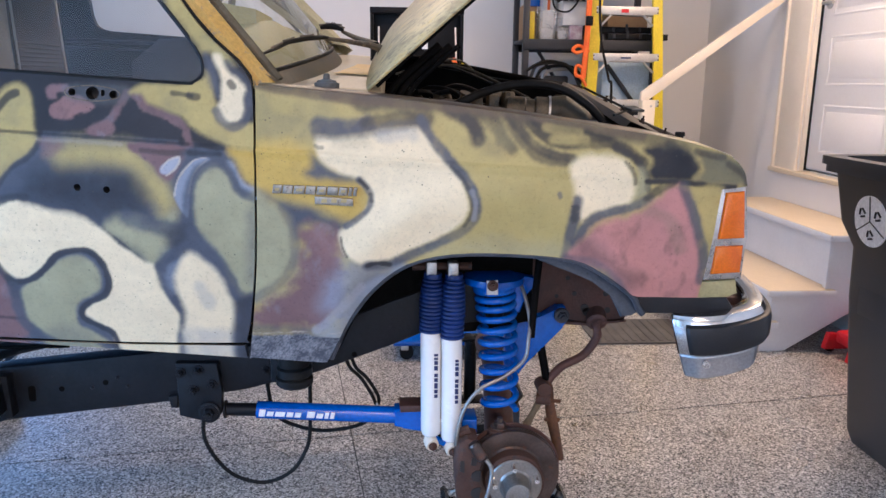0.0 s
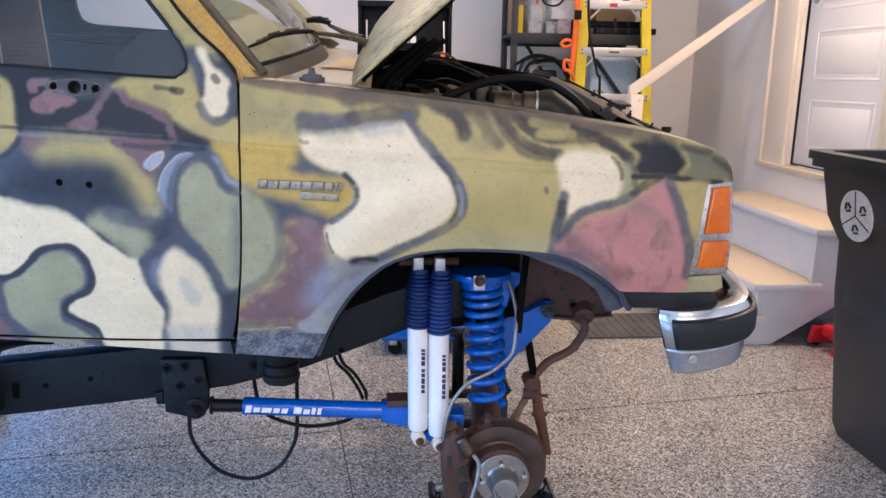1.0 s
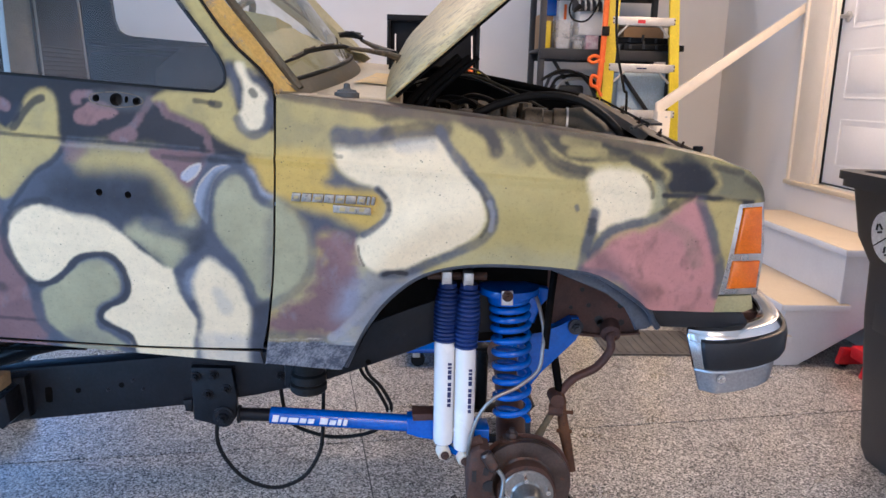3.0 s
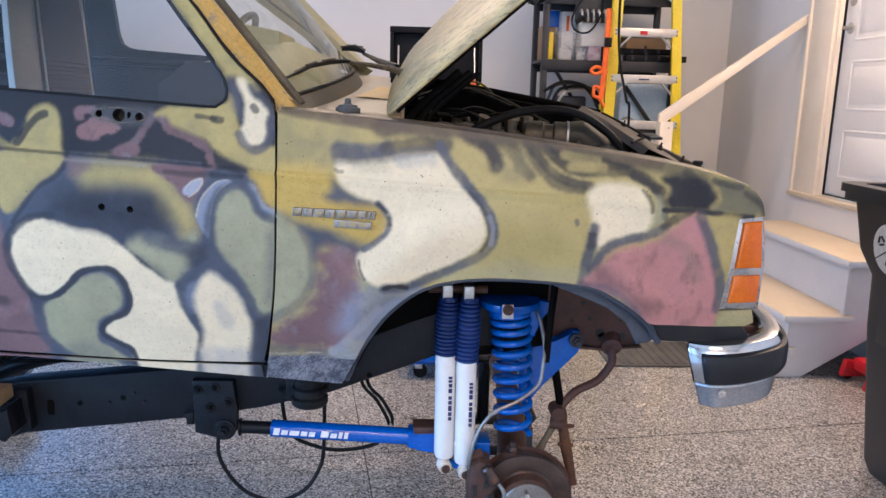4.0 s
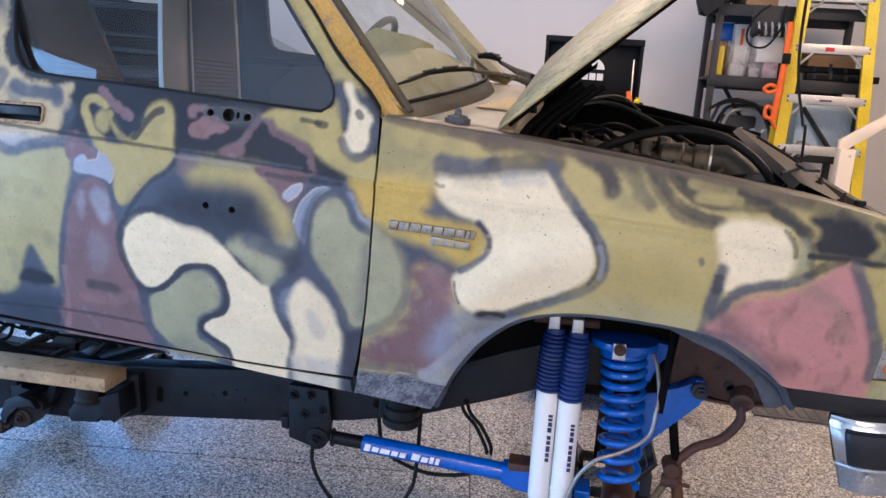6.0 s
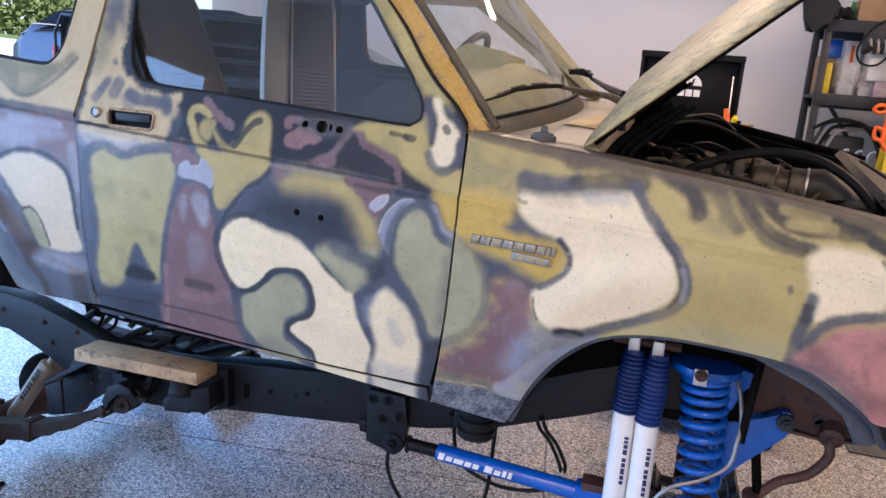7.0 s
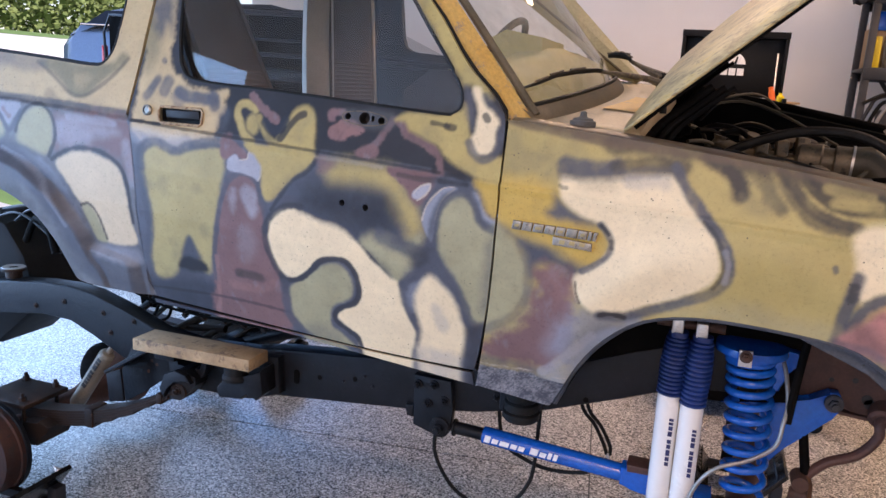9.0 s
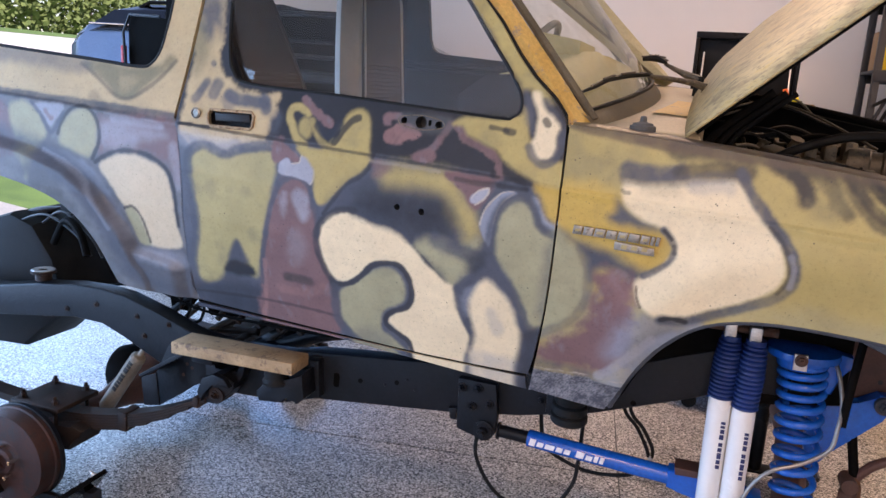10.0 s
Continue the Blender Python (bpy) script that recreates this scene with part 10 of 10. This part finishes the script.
for y in (1.59, 1.885):
    part("jack_wheel", tube([(2.68, y, 0.035), (2.68, y + 0.028, 0.035)], 0.035, 18), M_RUBBER, jack)
    part("jack_wheel", tube([(2.94, y, 0.035), (2.94, y + 0.028, 0.035)], 0.035, 18), M_RUBBER, jack)
creeper = thing("creeper", "low blue mechanic's creeper on casters under the truck", "creeper")
part("deck", cube_mesh(0.33, 1.1, 2.0, 2.45, 0.075, 0.10, 0.01), M_BLUE, creeper)
for x, y in ((0.39, 2.03), (0.39, 2.40), (1.04, 2.03), (1.04, 2.40)):
    cst = part("caster", cube_mesh(x - 0.02, x + 0.02, y - 0.022, y + 0.022, 0.05, 0.076, 0.004), M_ALU, creeper)
    part("caster_wheel", tube([(x + 0.01, y - 0.016, 0.036), (x + 0.01, y + 0.016, 0.036)], 0.036, 22), M_RUBBER, cst)

# ---- outside and the second bay ----
def rise(x):
    """The land climbs away from the garage."""
    return float(np.interp(-x, (3.6, 5.0, 34.0, 45.0, 300.0), (0.0, 0.05, 2.9, 3.3, 4.0)))


def sheet(name, x0, x1, y0, y1, lift, material, label, category):
    bm = bmesh.new()
    n = 40
    rows = [[bm.verts.new((x, y, rise(x) + lift)) for y in (y0, y1)] for x in (x0 + (x1 - x0) * (i / n) ** 2 for i in range(n + 1))]
    for a, b in zip(rows, rows[1:]):
        bm.faces.new((a[0], a[1], b[1], b[0]))
    ob = tagged(part(name, bm, material), label, category, kind="structure")
    ob.modifiers.new("thickness", "SOLIDIFY").thickness = 0.02
    return ob


sheet("ground", XO - 0.1, -300, -300, 300, -0.03, M_GRASS, "mown lawn climbing to the street and beyond", "lawn")
solo("ground", cube_mesh(XO - 0.1, 60, -60, 60, -0.5, -0.32), M_GRASS, "lawn round the garage", "lawn", kind="structure")
sheet("driveway", XO - 0.1, -13, -5, 3.6, -0.006, M_CONCRETE, "sunlit pale concrete driveway", "driveway")
sheet("street", -13, -30, -300, 300, -0.002, M_CONCRETE, "pale sunlit street beyond the lawn", "road")
def tree(x, y, h, spread, seed, label):
    rnd = random.Random(seed)
    t = thing("tree", label, "tree", pose(x, y, rise(x) - 0.03), group="trees across the street")
    part("trunk", tube([(0, 0, 0), (0.05, 0.02, h * 0.25), (0.1, -0.05, h * 0.5), (0.05, 0.1, h * 0.8)], [0.22, 0.17, 0.13, 0.05], 9), M_BARK, t)
    verts, faces = [], []
    tips = []
    for k in range(9):
        a, z0 = rnd.uniform(0, 6.28), h * rnd.uniform(0.3, 0.6)
        tip = Vector((math.cos(a) * spread * rnd.uniform(0.4, 0.9), math.sin(a) * spread * rnd.uniform(0.4, 0.9), z0 + h * rnd.uniform(0.15, 0.35)))
        tips.append(tip)
        part("limb", tube([(0.08, 0, z0), tuple(Vector((0.08, 0, z0)).lerp(tip, 0.5) + Vector((0, 0, 0.2))), tuple(tip)], [0.08, 0.05, 0.02], 6), M_BARK, t)
    for tip in tips + [Vector((0, 0, h * 0.85))]:
        for _ in range(330):
            d = Vector((rnd.gauss(0, 1), rnd.gauss(0, 1), rnd.gauss(0, 0.75))) * spread * 0.3
            p = tip + d
            u = Vector((rnd.gauss(0, 1), rnd.gauss(0, 1), rnd.gauss(0, 1))).normalized() * rnd.uniform(0.1, 0.2)
            w = u.orthogonal().normalized() * rnd.uniform(0.05, 0.1)
            i = len(verts)
            verts += [p - u, p + w, p + u, p - w]
            faces.append((i, i + 1, i + 2, i + 3))
    me = bpy.data.meshes.new("crown")
    me.from_pydata([tuple(v) for v in verts], [], faces)
    me.materials.append(M_LEAF)
    cr = new("crown", me)
    cr.parent = t
    return t
for i, (x, y, h, s) in enumerate(((-41, 26, 7, 2.8), (-43, 33, 8, 3.2), (-42, 38, 7.5, 3.0), (-41, 17, 6, 2.6), (-44, 45, 8, 3.2), (-43, 8, 7, 3), (-45, 54, 8, 3.4), (-42, 0, 7, 3))):
    tree(x, y, h, s, 40 + i, "leafy green tree across the street")
hedge_v, hedge_f = [], []
rnd = random.Random(9)
for _ in range(24000):
    p = Vector((-38.5 + rnd.gauss(0, 0.5), rnd.uniform(-8, 70), 3.05 + rnd.uniform(0, 3.2) ** 0.9))
    u = Vector((rnd.gauss(0, 1), rnd.gauss(0, 1), rnd.gauss(0, 1))).normalized() * rnd.uniform(0.12, 0.26)
    w = u.orthogonal().normalized() * rnd.uniform(0.08, 0.16)
    i = len(hedge_v)
    hedge_v += [tuple(p - u), tuple(p + w), tuple(p + u), tuple(p - w)]
    hedge_f.append((i, i + 1, i + 2, i + 3))
me = bpy.data.meshes.new("hedge")
me.from_pydata(hedge_v, [], hedge_f)
me.materials.append(M_LEAF)
tagged(new("hedge", me), "dense green hedge across the street", "hedge", kind="stuff")

# dark car in the second bay, its paint lightened for the reflected sky
suv = thing("parked_car", "metallic car with dark windows parked in the second bay, paint tinted for reflected sky", "car")
CYN, CYF = 2.75, 4.45
sec = [(-4.15, 0.6, 1.6, 0.12), (-4.12, 0.45, 1.68, 0.05), (-3.98, 0.42, 1.735, 0.0), (-3.2, 0.4, 1.735, 0.0), (-2.2, 0.4, 1.70, 0.0), (-1.5, 0.4, 1.56, 0.0), (-1.25, 0.4, 1.32, 0.0), (-0.7, 0.42, 1.2, 0.04), (-0.45, 0.5, 1.05, 0.14)]
bm = bmesh.new()
rings = []
for x, z0, z1, inset in sec:
    y0, y1 = CYN + inset, CYF - inset
    rings.append([bm.verts.new(p) for p in ((x, y0 + 0.05, z0), (x, y0, z0 + 0.15), (x, y0 - 0.01, (z0 + z1) / 2), (x, y0 + 0.02, z1 - 0.1), (x, y0 + 0.1, z1), (x, y1 - 0.1, z1), (x, y1 - 0.02, z1 - 0.1), (x, y1 + 0.01, (z0 + z1) / 2), (x, y1, z0 + 0.15), (x, y1 - 0.05, z0))])
for a, b in zip(rings, rings[1:]):
    for j in range(10):
        bm.faces.new((a[j], a[(j + 1) % 10], b[(j + 1) % 10], b[j]))
bm.faces.new(rings[0][::-1]); bm.faces.new(rings[-1])
part("car_body", bm, M_CARSKY, suv, smooth=50)
bm = bmesh.new()
cab = [(-4.05, 1.66, 1.735, 0.06), (-3.98, 1.68, 1.80, 0.1), (-3.86, 1.7, 1.86, 0.14), (-3.6, 1.7, 1.90, 0.16), (-2.4, 1.68, 1.90, 0.16), (-2.0, 1.66, 1.84, 0.16), (-1.4, 1.55, 1.58, 0.12)]
rings = []
for x, z0, z1, inset in cab:
    y0, y1 = CYN + 0.06, CYF - 0.06
    t_ = CYN + 0.06 + inset
    rings.append([bm.verts.new(p) for p in ((x, y0, z0), (x, t_, max(z1 - 0.05, z0 + 0.01)), (x, t_ + 0.08, z1), (x, CYF - 0.14 - inset, z1), (x, CYF - 0.06 - inset, max(z1 - 0.05, z0 + 0.01)), (x, y1, z0))])
for a, b in zip(rings, rings[1:]):
    for j in range(6):
        bm.faces.new((a[j], a[(j + 1) % 6], b[(j + 1) % 6], b[j]))
bm.faces.new(rings[0][::-1]); bm.faces.new(rings[-1])
part("car_cabin", bm, M_CARGLASS, suv, smooth=50)
for x0, x1, xa, xb in ((-3.93, -3.3, -3.84, -3.32), (-3.24, -2.64, -3.24, -2.66), (-2.56, -1.75, -2.56, -2.12)):
    bm = bmesh.new()
    vs_ = [bm.verts.new(p) for p in ((x0, CYN + 0.085, 1.742), (x1, CYN + 0.085, 1.742), (xb, CYN + 0.2, 1.85), (xa, CYN + 0.2, 1.85))]
    bm.faces.new(vs_)
    ob = part("side_window", bm, M_CARGLASS, suv, "black side window", smooth=0)
    ob.modifiers.new("thickness", "SOLIDIFY").thickness = 0.012
part("roof_rail", tube([(-3.7, CYN + 0.3, 1.875), (-3.6, CYN + 0.29, 1.915), (-2.5, CYN + 0.29, 1.915), (-2.3, CYN + 0.3, 1.875)], 0.014, 8), M_CHEST, suv)
part("tail_lamp", cube_mesh(-4.12, -4.0, CYN + 0.03, CYN + 0.07, 1.15, 1.4, 0.012), M_RED, suv, "red tail lamp")
part("chrome_strip", tube([(-3.95, CYN + 0.07, 1.743), (-1.7, CYN + 0.07, 1.72)], 0.006, 6), M_CHROME, suv)
for x in (-3.6, -0.95):
    for y in (CYN + 0.0, CYF - 0.2):
        w = part("wheel", tube([(x, y, 0.35), (x, y + 0.2, 0.35)], 0.35, 30), M_RUBBER, suv)
        part("rim", tube([(x, y - 0.006, 0.35), (x, y + 0.206, 0.35)], 0.22, 24), M_ALU, w)
